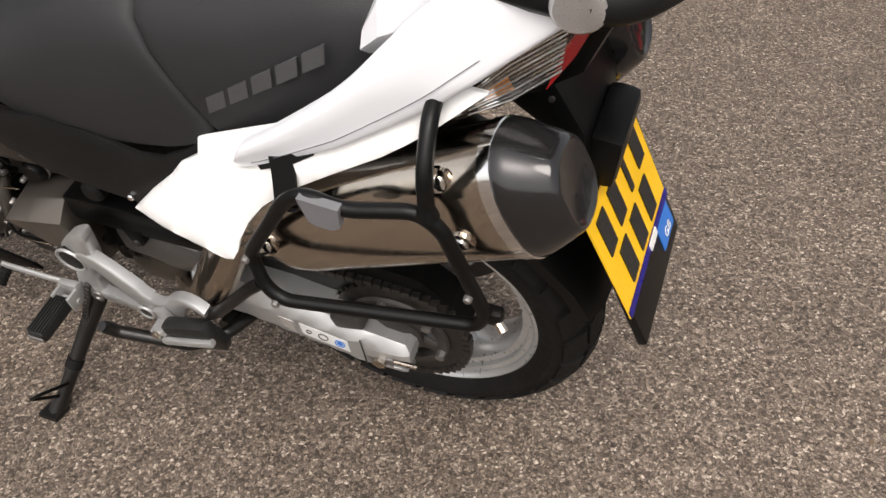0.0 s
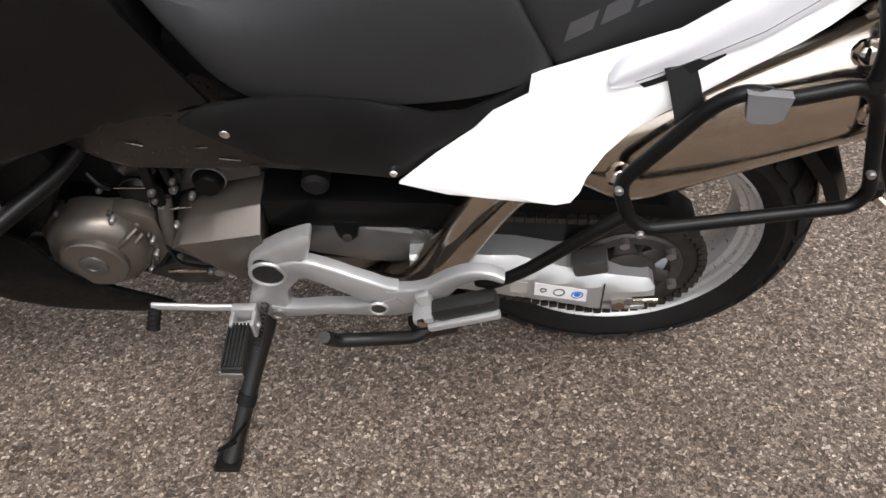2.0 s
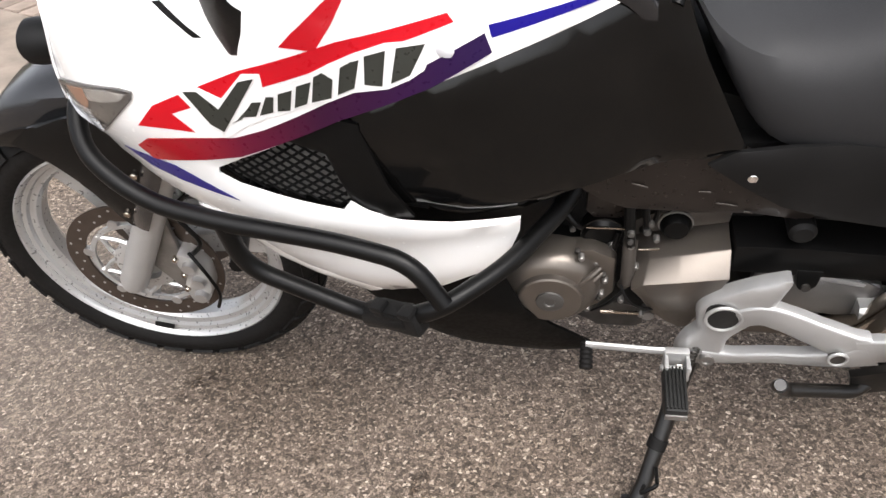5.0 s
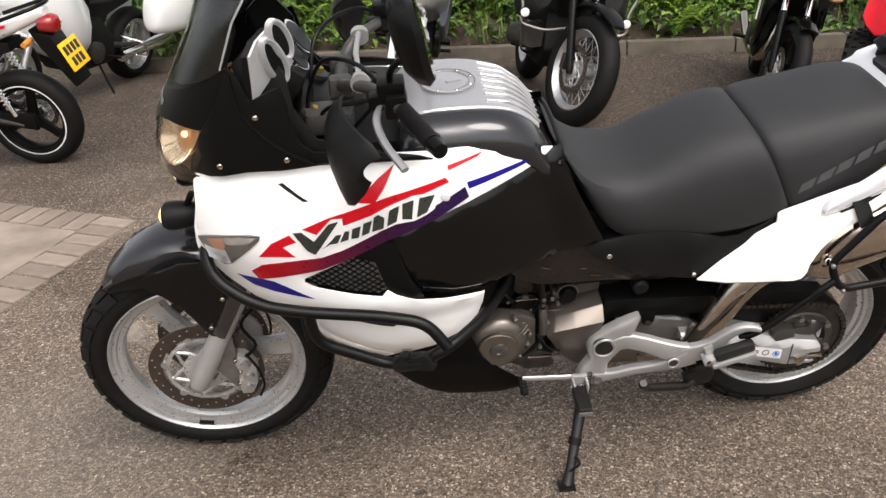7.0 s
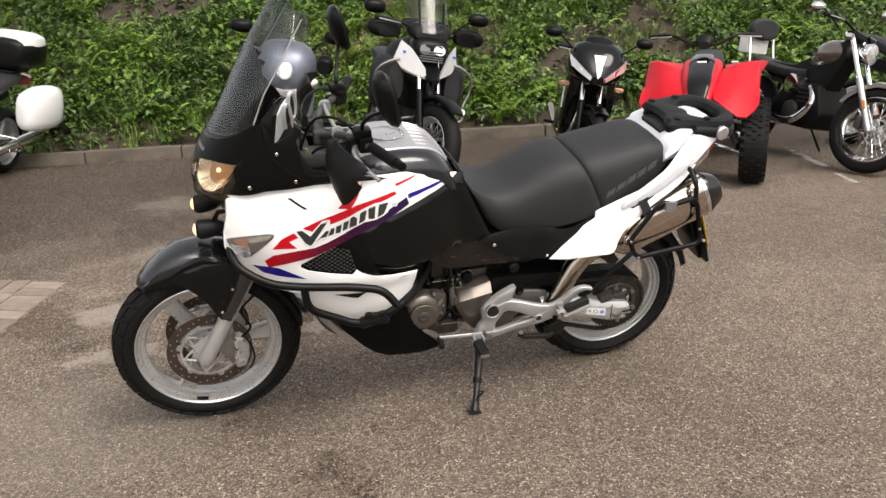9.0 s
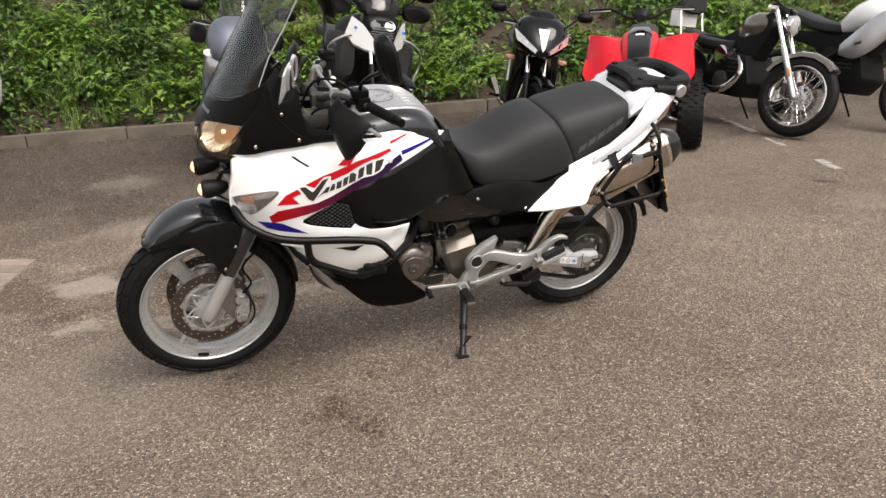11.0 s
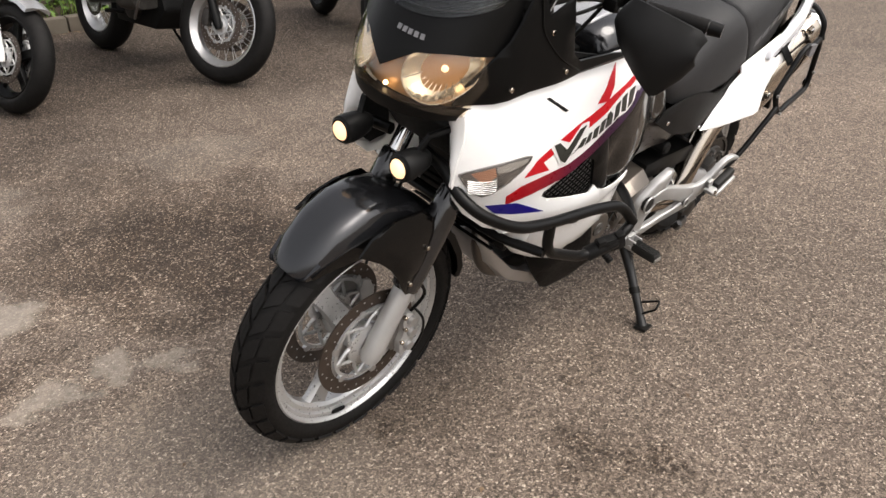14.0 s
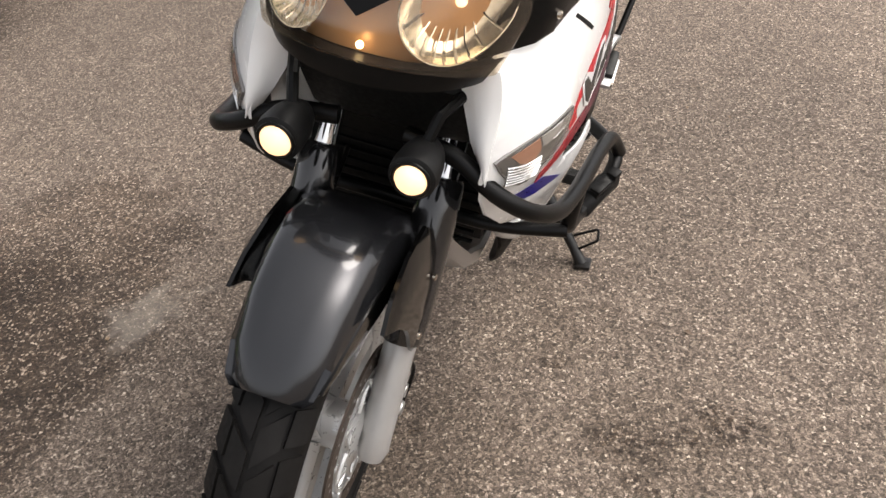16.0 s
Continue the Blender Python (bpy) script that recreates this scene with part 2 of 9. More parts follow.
    L(bp.outputs[0], b.inputs["Normal"])
    return m


def leaf_material(name, c1, c2, c3):
    m = bpy.data.materials.new(name)
    m.use_nodes = True
    t = m.node_tree
    b = t.nodes["Principled BSDF"]
    g = t.nodes.new("ShaderNodeNewGeometry")
    r = t.nodes.new("ShaderNodeValToRGB")
    e = r.color_ramp.elements
    e[0].color, e[1].color = (*c1, 1), (*c3, 1)
    k = e.new(0.5)
    k.color = (*c2, 1)
    t.links.new(g.outputs["Random Per Island"], r.inputs[0])
    co, patch, lift, mul = t.nodes.new("ShaderNodeTexCoord"), t.nodes.new("ShaderNodeTexNoise"), t.nodes.new("ShaderNodeMapRange"), t.nodes.new("ShaderNodeMix")
    patch.inputs["Scale"].default_value, patch.inputs["Detail"].default_value = 1.7, 4
    lift.inputs["From Min"].default_value, lift.inputs["From Max"].default_value = 0.32, 0.68
    lift.inputs["To Min"].default_value, lift.inputs["To Max"].default_value = 0.62, 1.45
    mul.data_type, mul.blend_type = "RGBA", "MULTIPLY"
    mul.inputs["Factor"].default_value = 1.0
    t.links.new(co.outputs["Object"], patch.inputs["Vector"])
    t.links.new(patch.outputs["Fac"], lift.inputs["Value"])
    t.links.new(r.outputs[0], mul.inputs[6])
    t.links.new(lift.outputs[0], mul.inputs[7])
    t.links.new(mul.outputs[2], b.inputs["Base Color"])
    b.inputs["Roughness"].default_value = 0.5
    b.inputs["Subsurface Weight"].default_value = 0.0
    b.inputs["Transmission Weight"].default_value = 0.0
    return m


ASPHALT = asphalt_material()
CONCRETE = material("kerb_concrete", (0.105, 0.088, 0.068), 0.9, vary=0.35, scale=6, bump=0.6, bump_scale=160, wear=0.55, wear_color=(0.12, 0.11, 0.085))
PAVER = material("clay_paver", (0.25, 0.20, 0.165), 0.88, vary=0.25, scale=9, bump=0.6, bump_scale=200, wear=0.4, wear_color=(0.22, 0.19, 0.16))
info, tone, mulp = PAVER.node_tree.nodes.new("ShaderNodeObjectInfo"), PAVER.node_tree.nodes.new("ShaderNodeMapRange"), PAVER.node_tree.nodes.new("ShaderNodeMix")
tone.inputs["To Min"].default_value, tone.inputs["To Max"].default_value = 0.78, 1.18
mulp.data_type, mulp.blend_type = "RGBA", "MULTIPLY"
mulp.inputs["Factor"].default_value = 1.0
base = PAVER.node_tree.nodes["Principled BSDF"].inputs["Base Color"]
PAVER.node_tree.links.new(base.links[0].from_socket, mulp.inputs[6])
PAVER.node_tree.links.new(info.outputs["Random"], tone.inputs["Value"])
PAVER.node_tree.links.new(tone.outputs[0], mulp.inputs[7])
PAVER.node_tree.links.new(mulp.outputs[2], base)
SCREED = material("patched_screed", (0.26, 0.215, 0.175), 0.9, vary=0.35, scale=5, bump=0.8, bump_scale=140, wear=0.7, wear_color=(0.17, 0.13, 0.10))
SOIL = material("leaf_litter_soil", (0.045, 0.032, 0.02), 0.95, vary=0.5, scale=18, bump=1.0, bump_scale=60, wear=0.5, wear_color=(0.09, 0.06, 0.032))
ROAD_PAINT = material("worn_road_paint", (0.34, 0.32, 0.29), 0.8, vary=0.4, scale=30, wear=0.9, wear_color=(0.2, 0.17, 0.14))
IRON = material("cast_iron", (0.12, 0.10, 0.085), 0.7, 0.4, vary=0.3, scale=40, bump=0.5)
LEAF = leaf_material("green_leaves", (0.013, 0.038, 0.004), (0.050, 0.108, 0.010), (0.12, 0.195, 0.024))
GRASS = leaf_material("grass_blades", (0.045, 0.10, 0.010), (0.095, 0.175, 0.020), (0.18, 0.25, 0.045))
FERN = leaf_material("fern_fronds", (0.07, 0.14, 0.010), (0.13, 0.23, 0.020), (0.20, 0.31, 0.035))
STRAW = leaf_material("dry_stems", (0.07, 0.04, 0.02), (0.13, 0.08, 0.04), (0.20, 0.135, 0.075))
PETAL = material("white_petal", (0.8, 0.8, 0.74), 0.6)

WHITE = material("white_paint", (0.86, 0.86, 0.85), 0.22, vary=0.02, scale=4, coat=0.7, rough_vary=0.25)
SILVER = material("silver_paint", (0.52, 0.52, 0.53), 0.30, 0.75, vary=0.05, coat=0.6, bump_scale=900)
PEARL = material("pearl_white_plastic", (0.70, 0.71, 0.74), 0.34, 0.0, vary=0.02, coat=0.1)
GLOSS = material("gloss_black_paint", (0.0028, 0.0028, 0.0028), 0.12, vary=0.2, coat=0.22, spec=0.2)
GRAPHITE = material("graphite_metallic_paint", (0.026, 0.027, 0.030), 0.24, 0.6, vary=0.12, coat=0.6, bump_scale=1200)
SATIN = material("satin_black_plastic", (0.0035, 0.0035, 0.0035), 0.34, vary=0.2, bump=0.12, bump_scale=700, spec=0.15)
MATTE = material("matte_black_plastic", (0.0078, 0.0078, 0.0079), 0.45, vary=0.25, bump=0.25, bump_scale=600, wear=0.1, wear_color=(0.016, 0.015, 0.014), spec=0.16)
# near-black for frame parts and for gaps whose deep shade is put into colour
VOID = material("frame_and_void_black", (0.004, 0.004, 0.004), 0.6, vary=0.3, wear=0.2, wear_color=(0.014, 0.012, 0.010), spec=0.2)
VINYL = material("black_seat_vinyl", (0.0160, 0.0164, 0.0178), 0.62, vary=0.1, bump=0.35, bump_scale=900, spec=0.38)
TUBE = material("powder_coated_steel", (0.003, 0.003, 0.003), 0.36, spec=0.2, vary=0.25, bump=0.15, bump_scale=500)
RUBBER = material("tyre_rubber", (0.0055, 0.005, 0.0047), 0.65, vary=0.3, scale=30, bump=0.3, wear=0.2, wear_color=(0.02, 0.017, 0.015), spec=0.18)
ALLOY = material("cast_alloy", (0.52, 0.52, 0.52), 0.36, 0.85, vary=0.08, bump=0.12, bump_scale=500, wear=0.12, wear_color=(0.3, 0.28, 0.25))
WHEEL = material("silver_wheel_paint", (0.48, 0.48, 0.475), 0.30, 0.6, vary=0.08, coat=0.3, wear=0.18, wear_color=(0.3, 0.27, 0.23))
STEEL = material("brushed_stainless", (0.52, 0.46, 0.39), 0.15, 1.0, vary=0.10, scale=5, rough_vary=0.5, wear=0.25, wear_color=(0.36, 0.30, 0.23))
CHROME = material("chrome", (0.78, 0.78, 0.78), 0.07, 1.0, vary=0.04)
BRONZE = material("titanium_grey_engine_paint", (0.142, 0.125, 0.109), 0.34, 0.75, vary=0.15, scale=10, bump=0.15, bump_scale=300, wear=0.25, wear_color=(0.14, 0.12, 0.1))
GRIME = material("grimy_casting", (0.05, 0.046, 0.042), 0.5, 0.5, vary=0.4, scale=30, bump=0.4, wear=0.4, wear_color=(0.03, 0.028, 0.025))
HEADER = material("heat_browned_steel", (0.26, 0.17, 0.105), 0.38, 0.85, vary=0.3, scale=18, wear=0.4, wear_color=(0.10, 0.07, 0.05))
SLIDER = material("silver_cast_paint", (0.42, 0.415, 0.405), 0.38, 0.45, vary=0.08, bump=0.1, bump_scale=500, wear=0.12, wear_color=(0.34, 0.31, 0.28))
DISC = material("brake_disc_steel", (0.085, 0.066, 0.054), 0.45, 0.7, vary=0.2, scale=30)
CHAINM = material("oily_chain", (0.05, 0.045, 0.04), 0.45, 0.7, vary=0.4, scale=60)
RED = material("red_decal", (0.50, 0.004, 0.012), 0.30, vary=0.05, coat=0.1, spec=0.25)
BLUE = material("blue_decal", (0.007, 0.004, 0.17), 0.30, vary=0.05, coat=0.1, spec=0.25)
def graded_decal():
    """Decal film that runs from red through maroon to violet along the fairing."""
    m = material("graded_decal", (0.5, 0.01, 0.01), 0.30, vary=0.04, coat=0.1, spec=0.25)
    t = m.node_tree
    co, sx, ra = t.nodes.new("ShaderNodeTexCoord"), t.nodes.new("ShaderNodeSeparateXYZ"), t.nodes.new("ShaderNodeMapRange")
    rp = t.nodes.new("ShaderNodeValToRGB")
    ra.inputs["From Min"].default_value, ra.inputs["From Max"].default_value = 1.34, 0.90
    e = rp.color_ramp.elements
    e[0].color, e[1].color = (0.44, 0.006, 0.012, 1), (0.014, 0.004, 0.04, 1)
    for p, c in ((0.14, (0.30, 0.005, 0.014, 1)), (0.34, (0.10, 0.004, 0.022, 1)), (0.58, (0.030, 0.003, 0.022, 1))):
        e.new(p).color = c
    t.links.new(co.outputs["Object"], sx.inputs[0])
    t.links.new(sx.outputs["X"], ra.inputs["Value"])
    t.links.new(ra.outputs[0], rp.inputs[0])
    t.links.new(rp.outputs[0], t.nodes["Principled BSDF"].inputs["Base Color"])
    return m


GRADED = graded_decal()
SMOKELENS = material("smoked_lens", (0.035, 0.012, 0.012), 0.2, vary=0.2, coat=0.5)
AMBERSOFT = material("dull_amber_cover", (0.44, 0.22, 0.14), 0.3, vary=0.1)
INK = material("dark_decal", (0.024, 0.026, 0.022), 0.3, vary=0.1)
GREYINK = material("grey_print", (0.06, 0.06, 0.063), 0.5, vary=0.1)
TABGREY = material("grey_plastic", (0.14, 0.14, 0.148), 0.45, vary=0.1)
QUADRED = material("red_moulded_plastic", (0.46, 0.004, 0.013), 0.42, vary=0.06, coat=0.05, spec=0.25)
YELLOW = material("reflective_yellow_plate", (0.86, 0.50, 0.012), 0.4, vary=0.04)
BLACKINK = material("plate_ink", (0.012, 0.012, 0.012), 0.4)
EUBLUE = material("blue_band", (0.02, 0.16, 0.55), 0.35, vary=0.05)
STICKER = material("white_sticker", (0.74, 0.74, 0.73), 0.35, vary=0.04)
CLEAR = glass("clear_lens", (0.97, 0.97, 0.96), 0.03, 0.03)
SCREENCLEAR = glass("clear_screen", (0.80, 0.81, 0.81), 0.06, 0.010, 0.4, 0.35)
SCREENEDGE = material("screen_edge", (0.30, 0.31, 0.31), 0.25, vary=0.1)
AMBERLENS = material("amber_lens", (0.55, 0.20, 0.03), 0.2, vary=0.15, coat=0.6)
AMBERGLASS = glass("tinted_lamp_glass", (0.98, 0.93, 0.85), 0.03, 0.03)
HOUSING = material("warm_lamp_housing", (0.60, 0.36, 0.20), 0.35, 0.2, vary=0.15)
REFLECTOR = material("lamp_reflector", (0.92, 0.89, 0.84), 0.16, 0.85, vary=0.05)
DUCT = material("pale_duct_plastic", (0.50, 0.51, 0.52), 0.4, vary=0.05)
REDLENS = material("red_lens", (0.26, 0.006, 0.008), 0.15, vary=0.15, coat=0.8)
MIRROR = material("mirror", (0.85, 0.85, 0.86), 0.02, 1.0, vary=0.0, rough_vary=0.0)
BULB = glow("lit_bulb", (1.0, 0.78, 0.45), 7.0)
FOG = glow("lit_fog_lamp", (1.0, 0.66, 0.36), 0.70)
BRASS = material("gold_caliper", (0.45, 0.33, 0.08), 0.4, 0.7)
FABRIC = material("black_cover_cloth", (0.006, 0.006, 0.0065), 0.7, vary=0.3, bump=0.5, bump_scale=150)
TANKGREY = material("brown_grey_tank_paint", (0.15, 0.13, 0.11), 0.2, 0.5, vary=0.1, coat=0.9)
BLUEGREY = material("blue_grey_metallic", (0.13, 0.145, 0.18), 0.42, 0.5, vary=0.08, coat=0.25)
ORANGE = material("orange_reflector", (0.75, 0.2, 0.02), 0.3)
WIREM = material("dark_wire", (0.003, 0.003, 0.003), 0.7, spec=0.05)
CAST = material("dull_cast_metal", (0.27, 0.26, 0.25), 0.42, 0.8, vary=0.2, scale=25, bump=0.2, wear=0.3, wear_color=(0.12, 0.11, 0.1))
LAMPSILVER = material("lamp_backing", (0.74, 0.73, 0.72), 0.2, 0.7, vary=0.2, scale=60)
LAMPGREY = material("lamp_bowl_grey", (0.20, 0.19, 0.185), 0.3, 0.5, vary=0.15)
GUNMETAL = material("gunmetal_casting", (0.075, 0.067, 0.060), 0.42, 0.65, vary=0.2, scale=20, bump=0.2, bump_scale=300)
# swing arm alloy, darkened in colour for its dim reflection of the ground
ARMGREY = material("shaded_arm_alloy", (0.20, 0.195, 0.19), 0.38, 0.7, vary=0.18, scale=12, bump=0.15, bump_scale=300)
CORE = material("radiator_core", (0.17, 0.165, 0.16), 0.6, 0.2, vary=0.3, scale=80, bump=0.4, bump_scale=300)
GUARDGLOSS = material("gloss_black_guard", (0.012, 0.012, 0.013), 0.16, vary=0.15, coat=0.8)
BELLYBLACK = material("belly_black_plastic", (0.003, 0.003, 0.003), 0.5, vary=0.3, spec=0.08)
CAPBLACK = material("black_chrome", (0.030, 0.029, 0.030), 0.16, 0.6, vary=0.15, coat=0.3)
# weak glow added to the headlamp bulbs to brighten their reflector bowls
HEADBULB = glow("headlamp_fill_glow", (1.0, 0.80, 0.50), 1.1)
DULL = material("dull_grey_alloy", (0.085, 0.082, 0.078), 0.45, 0.6, vary=0.2, scale=20, bump=0.2, wear=0.3, wear_color=(0.08, 0.075, 0.07))
HANGER = material("bright_silver_casting", (0.40, 0.40, 0.395), 0.36, 0.55, vary=0.06, scale=22, bump=0.18, bump_scale=420, wear=0.12, wear_color=(0.36, 0.33, 0.30))
PEGRUBBER = material("peg_rubber", (0.011, 0.011, 0.0105), 0.55, vary=0.3, scale=60, bump=0.3, wear=0.3, wear_color=(0.035, 0.032, 0.028), spec=0.3)
STANDBLACK = material("chipped_black_paint", (0.006, 0.0055, 0.005), 0.32, vary=0.3, scale=30, bump=0.2, wear=0.35, wear_color=(0.03, 0.025, 0.02), spec=0.4)
SMOKE = material("smoked_black_panel", (0.010, 0.0095, 0.009), 0.20, vary=0.15, scale=8, coat=0.3, spec=0.4)
FRAMEBROWN = material("brown_black_frame_paint", (0.0145, 0.0112, 0.0098), 0.3, 0.2, vary=0.2, coat=0.2)


# ---- tools ----
def catmull(pts, k=6, closed=False):
    """Points on a smooth curve through pts, k to a stretch."""
    P = [Vector(p) for p in pts]
    n = len(P)
    out = []
    for i in range(n if closed else n - 1):
        if closed:
            a, b, c, d = (P[(i + j) % n] for j in (-1, 0, 1, 2))
        else:
            a, b, c, d = P[max(i - 1, 0)], P[i], P[i + 1], P[min(i + 2, n - 1)]
        for j in range(k):
            t = j / k
            out.append(0.5 * ((2 * b) + (c - a) * t + (2 * a - 5 * b + 4 * c - d) * t * t + (3 * b - a - 3 * c + d) * t ** 3))
    if not closed:
        out.append(P[-1])
    return out


def rounded(pts, r=0.02, k=5, closed=False):
    """A line through pts whose corners are rounded, as a bent tube's are."""
    P = [Vector(p) for p in pts]
    n = len(P)
    out = []
    for i in range(n):
        if not closed and i in (0, n - 1):
            out.append(P[i])
            continue
        a, b, c = P[i - 1], P[i], P[(i + 1) % n]
        u, v = a - b, c - b
        d = min(r, u.length * 0.48, v.length * 0.48)
        s, e = b + u.normalized() * d, b + v.normalized() * d
        for j in range(k + 1):
            t = j / k
            out.append(s * (1 - t) ** 2 + b * 2 * t * (1 - t) + e * t * t)
    return out


def sweep(bm, pts, r, n=10, closed=False, cap=True, flat=1.0, up=None):
    """A tube along pts. r: a radius or one for each point. flat: its second radius, as a share of r."""
    P = [Vector(p) for p in pts]
    m = len(P)
    R = r if isinstance(r, (list, tuple)) else [r] * m
    rings, nor = [], None
    for i in range(m):
        a = P[(i - 1) % m] if (closed or i) else P[i]
        b = P[(i + 1) % m] if (closed or i < m - 1) else P[i]
        t = (b - a).normalized()
        if nor is None:
            nor = (up or Vector((0, 0, 1)))
            nor = nor - t * nor.dot(t)
            if nor.length < 1e-3:
                nor = t.orthogonal()
        else:
            nor = nor - t * nor.dot(t)
        nor.normalize()
        bi = t.cross(nor)
        rings.append([bm.verts.new(P[i] + nor * (R[i] * math.cos(2 * math.pi * j / n)) + bi * (R[i] * flat * math.sin(2 * math.pi * j / n))) for j in range(n)])
    for i in range(m if closed else m - 1):
        A, B = rings[i], rings[(i + 1) % m]
        for j in range(n):
            bm.faces.new((A[j], A[(j + 1) % n], B[(j + 1) % n], B[j]))
    if cap and not closed:
        bm.faces.new(rings[0][::-1])
        bm.faces.new(rings[-1])
    return bm


def tube(pts, r, n=10, **kw):
    return sweep(bmesh.new(), pts, r, n, **kw)


def rod(bm, a, b, r0, r1=None, n=14):
    return sweep(bm, [a, b], [r0, r0 if r1 is None else r1], n)


def revolve(bm, prof, centre, n=48, axis="y", closed=False):
    """A turned shape: prof holds (radius, place along the axis)."""
    c = Vector(centre)
    rings = []
    for i in range(n):
        a = 2 * math.pi * i / n
        ca, sa = math.cos(a), math.sin(a)
        ring = []
        for r, w in prof:
            p = {"y": (r * ca, w, r * sa), "x": (w, r * ca, r * sa), "z": (r * ca, r * sa, w)}[axis]
            ring.append(bm.verts.new(c + Vector(p)))
        rings.append(ring)
    m = len(prof)
    for i in range(n):
        A, B = rings[i], rings[(i + 1) % n]
        for j in range(m if closed else m - 1):
            bm.faces.new((A[j], B[j], B[(j + 1) % m], A[(j + 1) % m]))
    if not closed:
        for j in (0, m - 1):
            if prof[j][0] > 1e-4:
                bm.faces.new([r[j] for r in rings])
    return bm


def loft(bm, rings, caps=True):
    V = [[bm.verts.new(p) for p in ring] for ring in rings]
    n = len(V[0])
    for A, B in zip(V, V[1:]):
        for j in range(n):
            bm.faces.new((A[j], A[(j + 1) % n], B[(j + 1) % n], B[j]))
    if caps:
        bm.faces.new(V[0][::-1])
        bm.faces.new(V[-1])
    return bm


def box(bm, c, s, bevel=0.004, turn=None):
    """A block with eased edges at c, of size s; turn: a rotation matrix about c."""
    res = bmesh.ops.create_cube(bm, size=1.0)
    vs = res["verts"]
    for v in vs:
        v.co = Vector((v.co.x * s[0], v.co.y * s[1], v.co.z * s[2]))
    es = list({e for v in vs for e in v.link_edges})
    if bevel:
        res = bmesh.ops.bevel(bm, geom=es, offset=min(bevel, min(s) * 0.4), segments=2, affect="EDGES", profile=0.6)
        vs = list({v for f in res["faces"] for v in f.verts} | {v for v in vs if v.is_valid})
    for v in vs:
        v.co = (turn @ v.co if turn else v.co) + Vector(c)
    return bm


def prism(bm, poly, y0, y1, bevel=0.004, lean=None):
    """A side outline (x, z) given depth from y0 to y1, edges eased. lean(x, z): a shift sideways."""
    vs = [bm.verts.new((x, y0, z)) for x, z in poly]
    f = bm.faces.new(vs)
    res = bmesh.ops.extrude_face_region(bm, geom=[f])
    top = [g for g in res["geom"] if isinstance(g, bmesh.types.BMVert)]
    for v in top:
        v.co.y = y1
    allv = vs + top
    if bevel:
        es = list({e for v in allv for e in v.link_edges})
        res = bmesh.ops.bevel(bm, geom=es, offset=bevel, segments=2, affect="EDGES", profile=0.6, clamp_overlap=True)
        allv = list({v for g in res["faces"] for v in g.verts} | {v for v in allv if v.is_valid})
    if lean:
        for v in allv:
            v.co.y += lean(v.co.x, v.co.z)
    return bm


def panel(poly, lat, th=0.004, edge=0.008, drop=0.004, grid=0.03, side=1, smooth=0):
    """A curved body panel: the side outline (x, z) laid on the surface y = lat(x, z), with a rolled rim and a thickness."""
    pts = poly
    if smooth:
        pts = [(p.x, p.y) for p in catmull([(x, z, 0) for x, z in poly], smooth, closed=True)]
    bm = bmesh.new()
    bm.faces.new([bm.verts.new((x, 0, z)) for x, z in pts])
    bmesh.ops.recalc_face_normals(bm, faces=bm.faces)
    if edge:
        bmesh.ops.inset_region(bm, faces=list(bm.faces), thickness=edge, use_even_offset=True)
    xs, zs = [p[0] for p in pts], [p[1] for p in pts]
    for axis, lo, hi in ((0, min(xs), max(xs)), (2, min(zs), max(zs))):
        k = math.floor(lo / grid) + 1
        while k * grid < hi:
            co, no = Vector((0, 0, 0)), Vector((0, 0, 0))
            co[axis], no[axis] = k * grid + 0.0007, 1
            bmesh.ops.bisect_plane(bm, geom=bm.verts[:] + bm.edges[:] + bm.faces[:], plane_co=co, plane_no=no, dist=1e-5)
            k += 1
    ends = np.array(pts)
    run = np.roll(ends, -1, axis=0) - ends
    size = np.maximum((run * run).sum(axis=1), 1e-12)
    for v in bm.verts:
        low = 0.0
        if drop:
            here = np.array((v.co.x, v.co.z)) - ends
            f = np.clip((here * run).sum(axis=1) / size, 0, 1)
            gap = math.sqrt(float((((here - run * f[:, None]) ** 2).sum(axis=1)).min()))
            low = drop * max(0.0, 1 - gap / max(edge, 1e-4)) ** 1.6
        v.co.y = lat(v.co.x, v.co.z) - low
    back = bmesh.ops.extrude_face_region(bm, geom=bm.faces[:])
    for v in [g for g in back["geom"] if isinstance(g, bmesh.types.BMVert)]:
        v.co.y -= th
    if side < 0:
        for v in bm.verts:
            v.co.y *= -1
    bmesh.ops.recalc_face_normals(bm, faces=bm.faces)
    return bm


def part(name, bm, mat, parent, label="", sharp=38, tris=False):
    """Links a bmesh as one mesh under a thing or a part."""
    if not tris:
        bmesh.ops.recalc_face_normals(bm, faces=bm.faces)
    me = bpy.data.meshes.new(name)
    bm.to_mesh(me)
    bm.free()
    me.materials.append(mat)
    me.polygons.foreach_set("use_smooth", [True] * len(me.polygons))
    me.set_sharp_from_angle(angle=radians(sharp))
    ob = new(name, me)
    if parent:
        ob.parent = parent
    if label:
        ob["label"] = label
    return ob


def thing(name, m, label, category, group="", kind=""):
    ob = new(name)
    ob.empty_display_size = 0.1
    ob.matrix_world = m
    return tagged(ob, label, category, group, kind)


def both(fn):
    for s in (1, -1):
        fn(s)


def flip(pts, s):
    return [(x, y * s, z) for x, y, z in pts]


